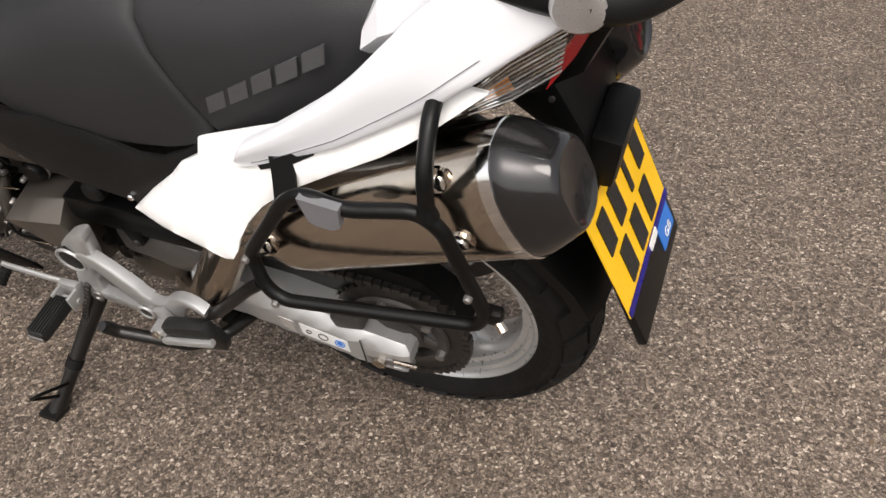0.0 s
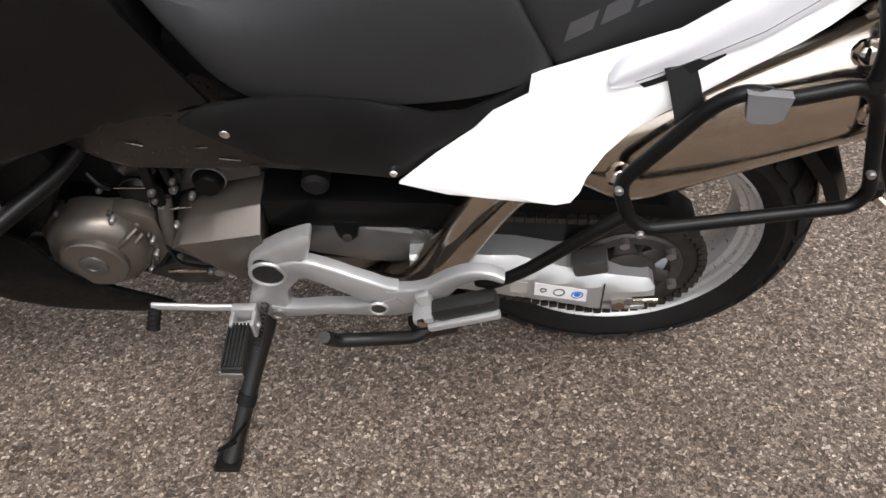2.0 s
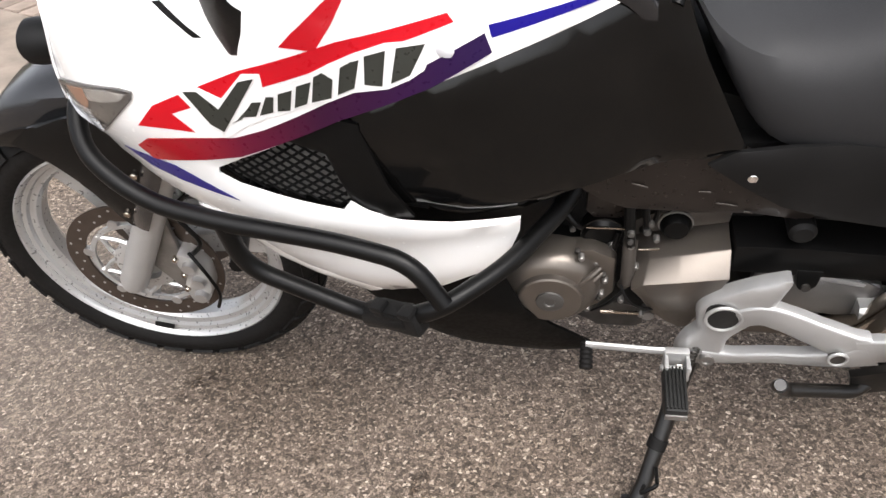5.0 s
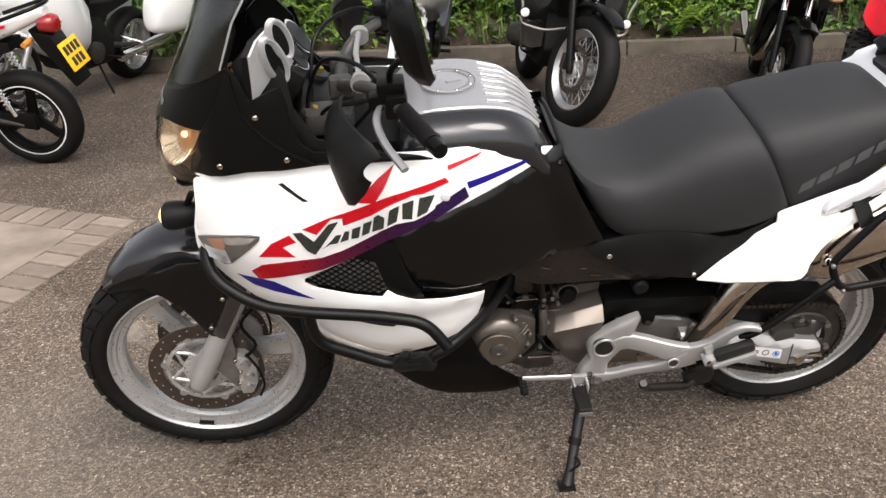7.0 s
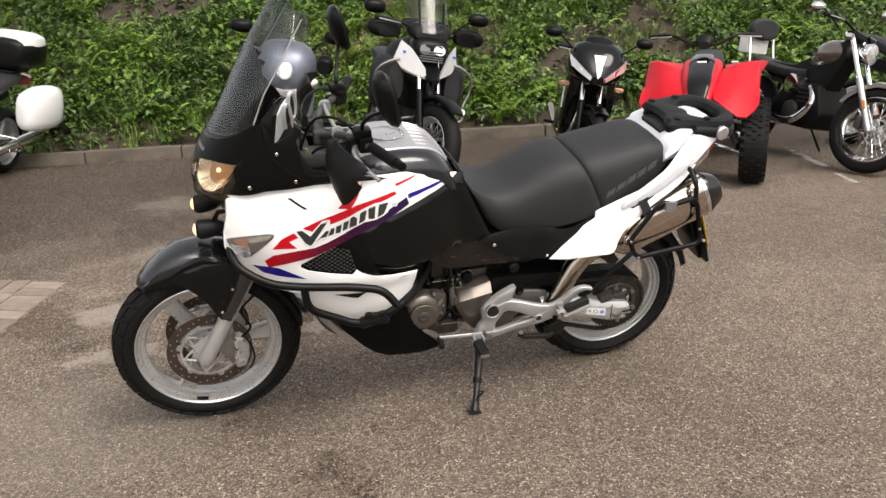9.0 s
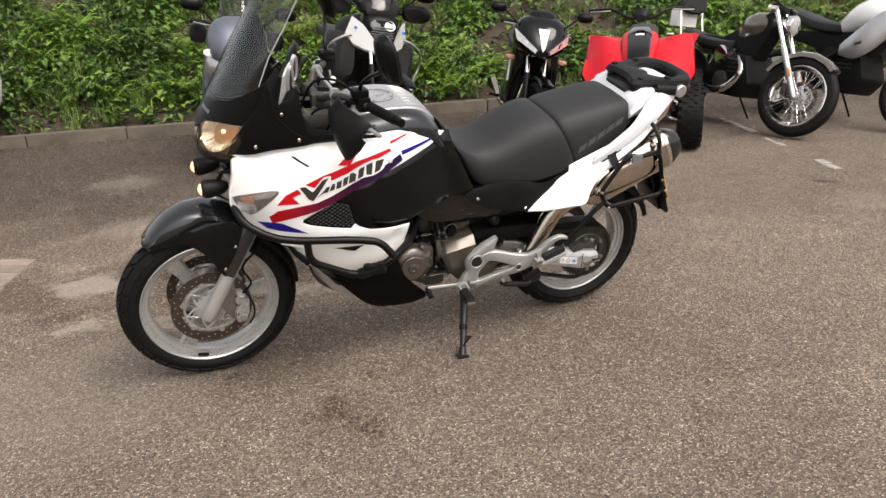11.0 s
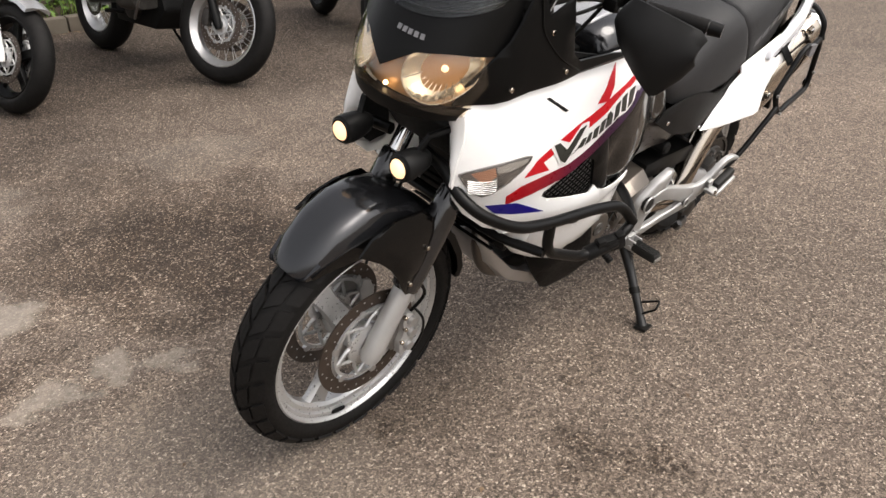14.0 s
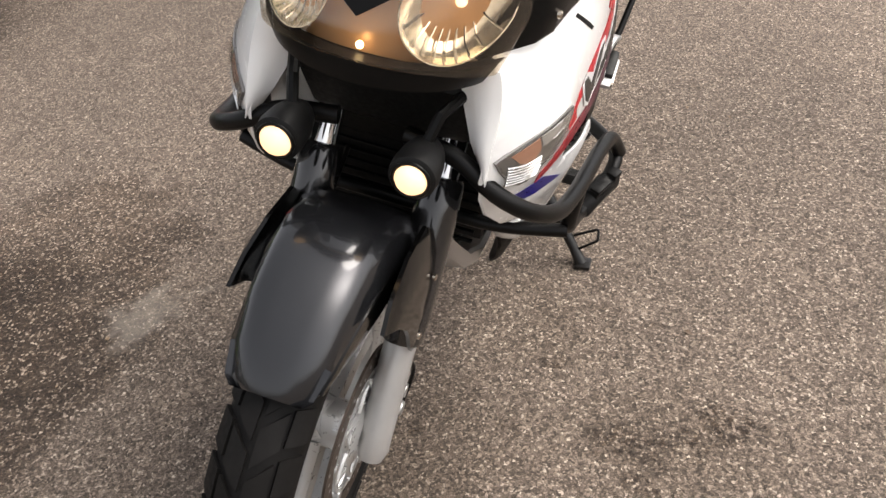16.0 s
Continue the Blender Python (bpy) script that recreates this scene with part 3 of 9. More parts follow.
def oval(n, c, a, b, e=2.0):
    """A rounded ring in the plane of y and z about c: half-widths a, b; e: how square."""
    out = []
    for i in range(n):
        t = 2 * math.pi * i / n
        ct, st = math.cos(t), math.sin(t)
        out.append((c[0], c[1] + a * math.copysign(abs(ct) ** (2 / e), ct), c[2] + b * math.copysign(abs(st) ** (2 / e), st)))
    return out


def bolt(name, at, axis, r, mat, parent, depth=0.006):
    a = Vector(axis).normalized()
    bm = bmesh.new()
    p = Vector(at)
    sweep(bm, [p - a * depth, p + a * depth * 0.5, p + a * depth], [r, r, r * 0.7], 10)
    part(name, bm, mat, parent)


# ---- ground, kerb, pavers, bank ----
KERB_A, KERB_D, KERB_N = Vector((0.0, 7.35, 0)), Vector((0.8575, -0.5145, 0)), Vector((0.5145, 0.8575, 0))


def build_ground():
    bm = bmesh.new()
    s = 600
    bm.faces.new([bm.verts.new(p) for p in ((-s, -s, 0), (s, -s, 0), (s, s, 0), (-s, s, 0))])
    tagged(part("ground", bm, ASPHALT, None), "worn brown-grey chip-seal asphalt with damp patches", "ground", kind="structure")


def build_kerb():
    k = thing("kerb", Matrix.Identity(4), "row of weathered concrete kerb stones at the bank", "kerb", kind="structure")
    stone = bmesh.new()
    box(stone, (0, 0, 0), (0.905, 0.125, 0.24), 0.014)
    me = None
    rng = random.Random(4)
    for i in range(-9, 16):
        c = KERB_A + KERB_D * (0.915 * i + 0.2) + KERB_N * (0.0625 + rng.uniform(-0.004, 0.004))
        m = Matrix.Translation((c.x, c.y, -0.005 + rng.uniform(-0.004, 0.004))) @ Matrix.Rotation(math.atan2(KERB_D.y, KERB_D.x) + rng.uniform(-0.004, 0.004), 4, "Z")
        if me is None:
            ob = part("kerb_stone", stone, CONCRETE, k)
            me = ob.data
        else:
            ob = new("kerb_stone", me)
            ob.parent = k
        ob.matrix_local = m


def build_pavers():
    """A soldier course of clay pavers along two edges and the worn screed within."""
    pv = thing("paver_court", Matrix.Identity(4), "worn beige screed with a clay paver border", "paving", kind="structure")
    c0 = Vector((-1.43, 3.81, 0))
    d1 = Vector((-0.62, -0.785, 0)).normalized()
    d2 = Vector((-0.66, 0.75, 0)).normalized()
    rng = random.Random(8)
    bm = bmesh.new()
    box(bm, (0, 0, 0), (0.205, 0.097, 0.06), 0.006)
    me = None

    def lay(p, ang):
        nonlocal me
        if me is None:
            ob = part("paver", bm, PAVER, pv)
            me = ob.data
        else:
            ob = new("paver", me)
            ob.parent = pv
        ob.matrix_local = Matrix.Translation((p.x, p.y, -0.0225 + rng.uniform(-0.002, 0.002))) @ Matrix.Rotation(ang + rng.uniform(-0.01, 0.01), 4, "Z")

    a1, a2 = math.atan2(d1.y, d1.x), math.atan2(d2.y, d2.x)
    for i in range(11):
        lay(c0 + d1 * (0.07 + 0.114 * i) + d2 * 0.108, a2)
    for j in range(17):
        lay(c0 + d2 * (0.275 + 0.114 * j) + d1 * 0.108, a1)
    court = bmesh.new()
    p = [c0 + d1 * 0.222 + d2 * 0.222, c0 + d1 * 1.30 + d2 * 0.222, c0 + d1 * 1.30 + d2 * 2.2, c0 + d1 * 0.222 + d2 * 2.2]
    lo = [court.verts.new(q + Vector((0, 0, -0.02))) for q in p]
    hi = [court.verts.new(q + Vector((0, 0, 0.004))) for q in p]
    court.faces.new(hi)
    for i in range(4):
        court.faces.new((lo[i], lo[(i + 1) % 4], hi[(i + 1) % 4], hi[i]))
    part("court_infill", court, SCREED, pv, "patched beige screed inside the brick border")


def build_marks():
    bm = bmesh.new()
    rng = random.Random(3)
    a, b = Vector((4.55, 2.9, 0.004)), Vector((3.05, 1.12, 0.004))
    d = (b - a).normalized()
    n = Vector((-d.y, d.x, 0))
    L, i = (b - a).length, 0.0
    while i < L:
        step = rng.uniform(0.05, 0.22)
        if rng.random() < 0.72:
            w = rng.uniform(0.015, 0.045)
            o = rng.uniform(-0.015, 0.015)
            q = [a + d * i + n * (o - w), a + d * (i + step * 0.9) + n * (o - w * rng.uniform(0.5, 1)), a + d * (i + step * 0.95) + n * (o + w), a + d * (i + 0.01) + n * (o + w * rng.uniform(0.5, 1))]
            bm.faces.new([bm.verts.new(p) for p in q])
        i += step
    tagged(part("parking_line", bm, ROAD_PAINT, None), "worn white painted parking bay line", "road marking", kind="structure")
    m = thing("drain_cover", pose(2.78, 1.165, 0.0, 0, 0, -60), "small rusty iron cover set flush in the asphalt", "drain cover", kind="structure")
    bm = bmesh.new()
    box(bm, (0, 0, 0.001), (0.16, 0.09, 0.008), 0.002)
    part("cover_plate", bm, IRON, m)
    bm = bmesh.new()
    for k in range(7):
        box(bm, (-0.06 + 0.02 * k, 0, 0.006), (0.008, 0.07, 0.004), 0)
    part("cover_ribs", bm, IRON, m)


def build_bank():
    bm = bmesh.new()
    nx, ny = 120, 40
    rows = []
    for j in range(ny + 1):
        v = j / ny
        row = []
        for i in range(nx + 1):
            u = -11 + 26 * i / nx
            d = 0.125 + 6.5 * v ** 1.3
            z = 0.075 + 0.02 * v + max(0, d - 0.25) * 0.60 / (1 + 0.10 * d)
            p = KERB_A + KERB_D * u + KERB_N * d
            z += 0.10 * noise.noise(Vector((p.x * 1.3, p.y * 1.3, 0))) * min(1, d * 1.5) + 0.02 * noise.noise(Vector((p.x * 9, p.y * 9, 3)))
            row.append(bm.verts.new((p.x, p.y, z)))
        rows.append(row)
    for j in range(ny):
        for i in range(nx):
            bm.faces.new((rows[j][i], rows[j][i + 1], rows[j + 1][i + 1], rows[j + 1][i]))
    tagged(part("bank", bm, SOIL, None, sharp=180), "steep earth bank with leaf litter behind the kerb", "bank", kind="structure")


def bank_height(p):
    d = (p - KERB_A).dot(KERB_N)
    return 0.075 + max(0, d - 0.25) * 0.60 / (1 + 0.10 * d) + 0.10 * noise.noise(Vector((p.x * 1.3, p.y * 1.3, 0))) * min(1, d * 1.5)


def build_plants():
    """Nettles, dock, fern and grass: many small leaves, each with its own fold and turn."""
    rng = random.Random(11)
    V, F = [], []
    GV, GF = [], []
    SV, SF = [], []
    PV, PF = [], []
    RV, RF = [], []

    def leaf(V, F, p, d, up, L, W, fold=0.25):
        s = d.cross(up).normalized()
        n = s.cross(d)
        b = len(V)
        V.extend([p, p + d * (L * 0.45) + s * (W / 2) + n * (fold * W), p + d * (L * 0.5), p + d * (L * 0.45) - s * (W / 2) + n * (fold * W), p + d * L - n * (L * 0.15)])
        F.extend([(b, b + 1, b + 2), (b, b + 2, b + 3), (b + 1, b + 4, b + 2), (b + 2, b + 4, b + 3)])

    def unit(lo=-1.0):
        while True:
            v = Vector((rng.uniform(-1, 1), rng.uniform(-1, 1), rng.uniform(lo, 1)))
            if 0.05 < v.length < 1:
                return v.normalized()

    for i in range(14500):
        u = rng.uniform(-7.0, 12.0)
        d = 0.22 + 4.8 * rng.random() ** 1.25
        p = KERB_A + KERB_D * u + KERB_N * d
        clump = noise.noise(Vector((p.x * 0.9, p.y * 0.9, 7)))
        z = bank_height(p)
        bare = (d < 0.50 and rng.random() < 0.72) or (noise.noise(Vector((p.x * 0.75, p.y * 0.75, 33))) > 0.30 and rng.random() < 0.8)
        if bare:
            continue
        kind = rng.random() + 0.35 * clump + (0.45 if noise.noise(Vector((p.x * 0.6, p.y * 0.6, 21))) > 0.22 and d > 1.1 else 0)
        near = d < 2.8
        if kind < 0.62:
            h = rng.uniform(0.05, 0.26) * (0.8 + 0.7 * max(0, clump))
            for k in range(rng.randint(9, 15) if near else 8):
                o = unit(-0.2)
                q = Vector((p.x, p.y, z)) + Vector((o.x * 0.10, o.y * 0.10, h * rng.uniform(0.25, 1.1)))
                dr = Vector((o.x, o.y, rng.uniform(-0.45, 0.35))).normalized()
                L = rng.uniform(0.04, 0.12) * (1 if near else 1.4)
                leaf(V, F, q, dr, Vector((rng.uniform(-.3, .3), rng.uniform(-.3, .3), 1)), L, L * rng.uniform(0.45, 0.8))
        elif kind < 0.95:
            for k in range(rng.randint(10, 20) if near else 8):
                q = Vector((p.x + rng.uniform(-.08, .08), p.y + rng.uniform(-.08, .08), z - 0.01))
                dr = Vector((rng.uniform(-.5, .5), rng.uniform(-.5, .5), 1)).normalized()
                L, W = rng.uniform(0.12, 0.34), rng.uniform(0.004, 0.010)
                s = Vector((dr.y, -dr.x, 0)).normalized()
                bend = Vector((dr.x, dr.y, -0.5)) * (L * 0.35)
                b = len(GV)
                GV.extend([q - s * W / 2, q + s * W / 2, q + dr * L * 0.55 + s * W * 0.4, q + dr * L * 0.55 - s * W * 0.4, q + dr * L * 0.9 + bend])
                GF.extend([(b, b + 1, b + 2, b + 3), (b + 3, b + 2, b + 4)])
        elif kind < 1.12:
            # fern-like fronds
            if rng.random() < 0.45:
                continue
            size = rng.uniform(0.7, 1.35)
            for k in range(rng.randint(5, 9)):
                az = rng.uniform(0, 6.28)
                out = Vector((math.cos(az), math.sin(az), 0))
                L = rng.uniform(0.28, 0.5) * size
                for t in range(11):
                    f = (t + 1) / 11
                    c = Vector((p.x, p.y, z)) + out * (L * f * 0.65) + Vector((0, 0, L * (1.3 * f - 0.8 * f * f)))
                    sd = Vector((-out.y, out.x, 0.1))
                    for sg in (1, -1):
                        leaf(RV, RF, c, (sd * sg + out * 0.4).normalized(), Vector((0, 0, 1)), 0.11 * size * (1.1 - f), 0.024, 0.1)
        else:
            for k in range(9):
                q = Vector((p.x, p.y, z))
                dr = unit(0.0)
                L = rng.uniform(0.15, 0.4)
                s = dr.orthogonal().normalized() * 0.003
                b = len(SV)
                SV.extend([q - s, q + s, q + dr * L + s * 0.5, q + dr * L - s * 0.5])
                SF.extend([(b, b + 1, b + 2, b + 3)])
        if rng.random() < 0.035 and u > 1.5:
            for k in range(6):
                q = Vector((p.x + rng.uniform(-.15, .15), p.y + rng.uniform(-.15, .15), z + rng.uniform(0.18, 0.3)))
                b = len(PV)
                r = 0.009
                PV.extend([q + Vector((r * math.cos(a), r * math.sin(a), 0.003 * (j % 2))) for j, a in enumerate([6.28 * i / 6 for i in range(6)])])
                PF.append(tuple(range(b, b + 6)))
    # fallen leaves and twigs along the kerb and its gutter
    for i in range(900):
        u = rng.uniform(-6, 11)
        d = rng.choice((rng.uniform(0.12, 0.6), rng.uniform(0.12, 0.6), -abs(rng.gauss(0, 0.05)) - 0.01))
        p = KERB_A + KERB_D * u + KERB_N * d
        z = bank_height(p) + 0.012 if d > 0.1 else 0.006
        dr = Vector((rng.uniform(-1, 1), rng.uniform(-1, 1), rng.uniform(-0.1, 0.2))).normalized()
        L = rng.uniform(0.02, 0.06)
        leaf(SV, SF, Vector((p.x, p.y, z)), dr, Vector((0, 0, 1)), L, L * rng.uniform(0.2, 0.7), 0.15)

    # a few blown bits on the open asphalt
    for i in range(140):
        p = Vector((rng.uniform(-3.2, 4.5), rng.uniform(-1.5, 5.0), 0.003))
        dr = Vector((rng.uniform(-1, 1), rng.uniform(-1, 1), 0.02)).normalized()
        L = rng.uniform(0.008, 0.022)
        leaf(SV, SF, p, dr, Vector((0, 0, 1)), L, L * rng.uniform(0.4, 0.8), 0.12)

    for name, v, f, mat, label in (("undergrowth", V, F, LEAF, "dense green nettles, dock and fern leaves"), ("ferns", RV, RF, FERN, "bright yellow-green fern fronds on the bank"), ("grass", GV, GF, GRASS, "long green grass blades on the bank"), ("leaf_litter", SV, SF, STRAW, "dry brown stems and fallen leaves"), ("daisies", PV, PF, PETAL, "tiny white flowers in the grass")):
        me = bpy.data.meshes.new(name)
        me.from_pydata([tuple(x) for x in v], [], f)
        me.materials.append(mat)
        tagged(new(name, me), label, "plants", kind="stuff")


build_ground()
build_kerb()
build_pavers()
build_marks()
build_bank()
build_plants()


# ---- wheels, shared by all the motorcycles ----
def tyre_point(c, R, rc, a, w, lift, spread):
    """A point on the tread: a round the wheel, w across it from -1 to 1."""
    ph = w * radians(spread)
    r = R - rc * (1 - math.cos(ph)) + lift * math.cos(ph)
    return (c[0] + r * math.cos(a), c[1] + (rc + lift) * math.sin(ph), c[2] + r * math.sin(a))


def tread_block(c, R, rc, step, quad, lift=0.0062, spread=62):
    """One raised rubber block on the crown of a tyre, with its own edges."""
    bm = bmesh.new()
    (a0, w0), (a1, w1), (a2, w2), (a3, w3) = quad
    low, high = [], []
    for k in range(4):
        t = k / 3
        for (pa, pw), (qa, qw) in (((a0, w0), (a1, w1)), ((a3, w3), (a2, w2))):
            a, w = (pa + (qa - pa) * t) * step, pw + (qw - pw) * t
            low.append(bm.verts.new(tyre_point(c, R, rc, a, w, -0.001, spread)))
            high.append(bm.verts.new(tyre_point(c, R, rc, a, w, lift, spread)))
    for k in range(3):
        j = 2 * k
        bm.faces.new((high[j], high[j + 2], high[j + 3], high[j + 1]))
        bm.faces.new((low[j], low[j + 2], high[j + 2], high[j]))
        bm.faces.new((low[j + 1], high[j + 1], high[j + 3], low[j + 3]))
    bm.faces.new((low[0], high[0], high[1], low[1]))
    bm.faces.new((low[6], low[7], high[7], high[6]))
    return bm


CHEVRONS = [[(0.10, 0.05), (0.55, 0.47), (1.28, 0.47), (0.84, 0.05)], [(0.62, 0.55), (0.80, 0.97), (1.55, 0.97), (1.36, 0.55)],
            [(0.60, -0.05), (1.05, -0.47), (1.78, -0.47), (1.34, -0.05)], [(1.12, -0.55), (1.30, -0.97), (2.05, -0.97), (1.86, -0.55)]]


def wheel(bike, name, c, R, W, rim, style="cast", angle=57, spokes=3, tyre_label="", rim_mat=None, disc=0.0, disc_y=0.07, hub=0.03, pitches=30, spoke_mat=None, two=True, line=None):
    """A wheel: hub and spokes as the part, with tyre, rim and discs under it."""
    rim_mat = rim_mat or WHEEL
    spoke_mat = spoke_mat or rim_mat
    hw = W * 0.40
    wires = []
    bm = bmesh.new()
    revolve(bm, [(0.008, -hw * 1.5), (hub, -hw * 1.5), (hub * 1.3, -hw), (hub * 1.3, hw), (hub, hw * 1.5), (0.008, hw * 1.5)], c, 24)
    if style == "cast":
        for k in range(spokes):
            a = radians(angle + 360 / spokes * k)
            d, s = Vector((math.cos(a), 0, math.sin(a))), Vector((-math.sin(a), 0, math.cos(a)))
            rings = []
            for r, w, t in ((hub * 0.8, 0.040, 0.022), (hub + 0.035, 0.030, 0.018), (rim * 0.62, 0.027, 0.015), (rim * 0.82, 0.033, 0.016), (rim * 0.93, 0.055, 0.020)):
                o = Vector(c) + d * r
                rings.append([o + s * (w * x) + Vector((0, t * y, 0)) for x, y in ((-1, 0.2), (-0.8, 0.9), (0, 0.55), (0.8, 0.9), (1, 0.2), (1, -0.2), (0.8, -0.9), (0, -0.55), (-0.8, -0.9), (-1, -0.2))])
            wires.append(loft(bmesh.new(), rings))
    else:
        n = 36
        for k in range(n):
            sgn = 1 if k % 2 else -1
            a0 = 2 * math.pi * k / n
            a1 = a0 + (0.55 if (k // 2) % 2 else -0.55)
            wires.append(rod(bmesh.new(), (c[0] + hub * 1.2 * math.cos(a1), c[1] + sgn * hw * 0.9, c[2] + hub * 1.2 * math.sin(a1)),
                (c[0] + rim * 0.94 * math.cos(a0), c[1] + sgn * 0.006, c[2] + rim * 0.94 * math.sin(a0)), 0.0022, n=5))
    wh = part(name, bm, spoke_mat, bike)
    for wire in wires:
        part("spoke", wire, spoke_mat, wh)
    ri = rim
    prof = [(ri - 0.008, -hw - 0.004), (ri, -hw - 0.001), (ri + 0.001, -hw + 0.004), (ri - 0.010, -hw + 0.007), (ri - 0.014, -hw * 0.55), (ri - 0.030, -hw * 0.30), (ri - 0.030, hw * 0.30), (ri - 0.014, hw * 0.55),
            (ri - 0.004, hw - 0.007), (ri + 0.001, hw - 0.004), (ri, hw + 0.001), (ri - 0.005, hw + 0.004), (ri - 0.009, hw + 0.001), (ri - 0.012, hw - 0.009), (ri - 0.020, hw - 0.011), (ri - 0.023, hw - 0.019), (ri - 0.034, hw - 0.021), (ri - 0.040, hw * 0.34), (ri - 0.038, -hw * 0.34), (ri - 0.020, -hw * 0.72)]
    part("rim", revolve(bmesh.new(), prof, c, 72, closed=True), rim_mat, wh)
    if line:
        part("rim_stripe", revolve(bmesh.new(), [(ri - 0.004, hw + 0.006), (ri + 0.004, hw + 0.004), (ri + 0.004, hw + 0.006), (ri - 0.004, hw + 0.008)], c, 64, closed=True), line, wh)
    rc = W * 0.56
    sp = 62
    crown = [(R - rc * (1 - math.cos(radians(sp * k / 6))), rc * math.sin(radians(sp * k / 6))) for k in range(-6, 7)]
    e = crown[-1]
    side = [(e[0] - 0.006, e[1] + 0.001), ((e[0] + ri) / 2 + 0.006, W * 0.53), (ri + 0.010, hw + 0.012), (ri - 0.001, hw + 0.002)]
    prof = [(r, -y) for r, y in side[::-1]] + crown + side + [(ri - 0.012, hw * 0.8), (ri - 0.012, -hw * 0.8)]
    ty = part("tyre", revolve(bmesh.new(), prof, c, 72, closed=True), RUBBER, wh, tyre_label)
    if pitches:
        step = 2 * math.pi / pitches
        back, fore = Matrix.Translation(-Vector(c)), Matrix.Translation(Vector(c))
        for quad in CHEVRONS:
            first = part("tread_block", tread_block(c, R, rc, step, quad), RUBBER, wh)
            for k in range(1, pitches):
                ob = new("tread_block", first.data)
                ob.parent = wh
                ob.matrix_local = fore @ Matrix.Rotation(-step * k, 4, "Y") @ back
    if disc:
        for s in ((1, -1) if two else (1,)):
            bm = bmesh.new()
            y = c[1] + s * disc_y
            revolve(bm, [(disc * 0.76, -0.0022), (disc, -0.0022), (disc, 0.0022), (disc * 0.76, 0.0022)], (c[0], y, c[2]), 56, closed=True)
            d = part("brake_disc", bm, DISC, wh, "drilled steel brake disc")
            # open carrier: inner and outer rings joined by swept arms
            bm = revolve(bmesh.new(), [(hub * 0.9, -0.006), (disc * 0.40, -0.004), (disc * 0.40, 0.004), (hub * 1.0, 0.012 * s)], (c[0], y, c[2]), 36, closed=True)
            part("disc_carrier", bm, WHEEL, d)
            bm = bmesh.new()
            revolve(bm, [(disc * 0.64, -0.003), (disc * 0.70, -0.003), (disc * 0.70, 0.003), (disc * 0.64, 0.003)], (c[0], y, c[2]), 36, closed=True)
            for k in range(12):
                a = 2 * math.pi * k / 12
                bend = 0.30 if k % 2 else -0.30
                tube_pts = [Vector((c[0] + disc * f * math.cos(a + bend * g), y, c[2] + disc * f * math.sin(a + bend * g))) for f, g in ((0.36, -0.6), (0.46, 0.0), (0.56, 0.6), (0.67, 1.0))]
                part("carrier_arm", tube(tube_pts, [0.0060, 0.0050, 0.0045, 0.0055], 6), WHEEL, d)
            part("carrier_ring", bm, WHEEL, d)
            for k in range(6):
                a = 2 * math.pi * k / 6
                q = Vector((c[0] + disc * 0.72 * math.cos(a + 0.26), y, c[2] + disc * 0.72 * math.sin(a + 0.26)))
                part("carrier_button", rod(bmesh.new(), q - Vector((0, 0.005, 0)), q + Vector((0, 0.005, 0)), 0.010, n=12), ALLOY, d)
            bm = bmesh.new()
            for k in range(36):
                a = 2 * math.pi * k / 36
                r = disc * (0.83 + 0.055 * (k % 3))
                rod(bm, (c[0] + r * math.cos(a), y - 0.0026, c[2] + r * math.sin(a)), (c[0] + r * math.cos(a), y + 0.0026, c[2] + r * math.sin(a)), 0.0028, n=6)
            tagged(part("drilling", bm, ALLOY, d), kind="stuff")
    return wh


# ---- the white touring motorcycle ----
ANCHORS = np.array([(1.446, .833, .185), (1.337, .866, .25), (1.221, .974, .255), (.933, .927, .247), (.693, .953, .135), (1.47, .95, .125), (.852, .65, .246),
                    (1.06, .515, .245), (1.1, .75, .262), (1.3, .70, .235), (.62, .75, .17), (.8, .8, .225), (1.4, .76, .20)])
COEF = np.linalg.lstsq(np.array([(1, a, b, a * a, a * b, b * b) for a, b, _ in ANCHORS]), ANCHORS[:, 2], rcond=None)[0]


def flank(x, z, off=0.0):
    """How far the fairing stands out from the middle of the motorcycle."""
    swell = 0.024 * math.exp(-((x - 1.365) / 0.085) ** 2 - ((z - 0.875) / 0.085) ** 2)
    swell += 0.016 * math.exp(-((x - 1.40) / 0.10) ** 2 - ((z - 0.80) / 0.06) ** 2)
    return float(np.dot(COEF, (1, x, z, x * x, x * z, z * z))) + swell + off


def white_flank(x, z):
    y = flank(x, z)
    # pressed crease under the cockpit edge and the hollow behind the lower scoop
    y -= 0.30 * max(0.0, z - (0.965 + 0.02 * math.sin(3 * x)))
    d = (x - 1.02) * 0.5 + (z - 0.60)
    y -= 0.018 * math.exp(-((z - 0.60 - 0.10 * (1.05 - x)) / 0.045) ** 2) * max(0, min(1, (1.2 - x) * 4))
    return y


BIKE = thing("motorcycle", pose(-0.011, 1.182, 0.0, -13.7, 0, 157.8), "white and black touring motorcycle with red stripes on its stand", "motorcycle")


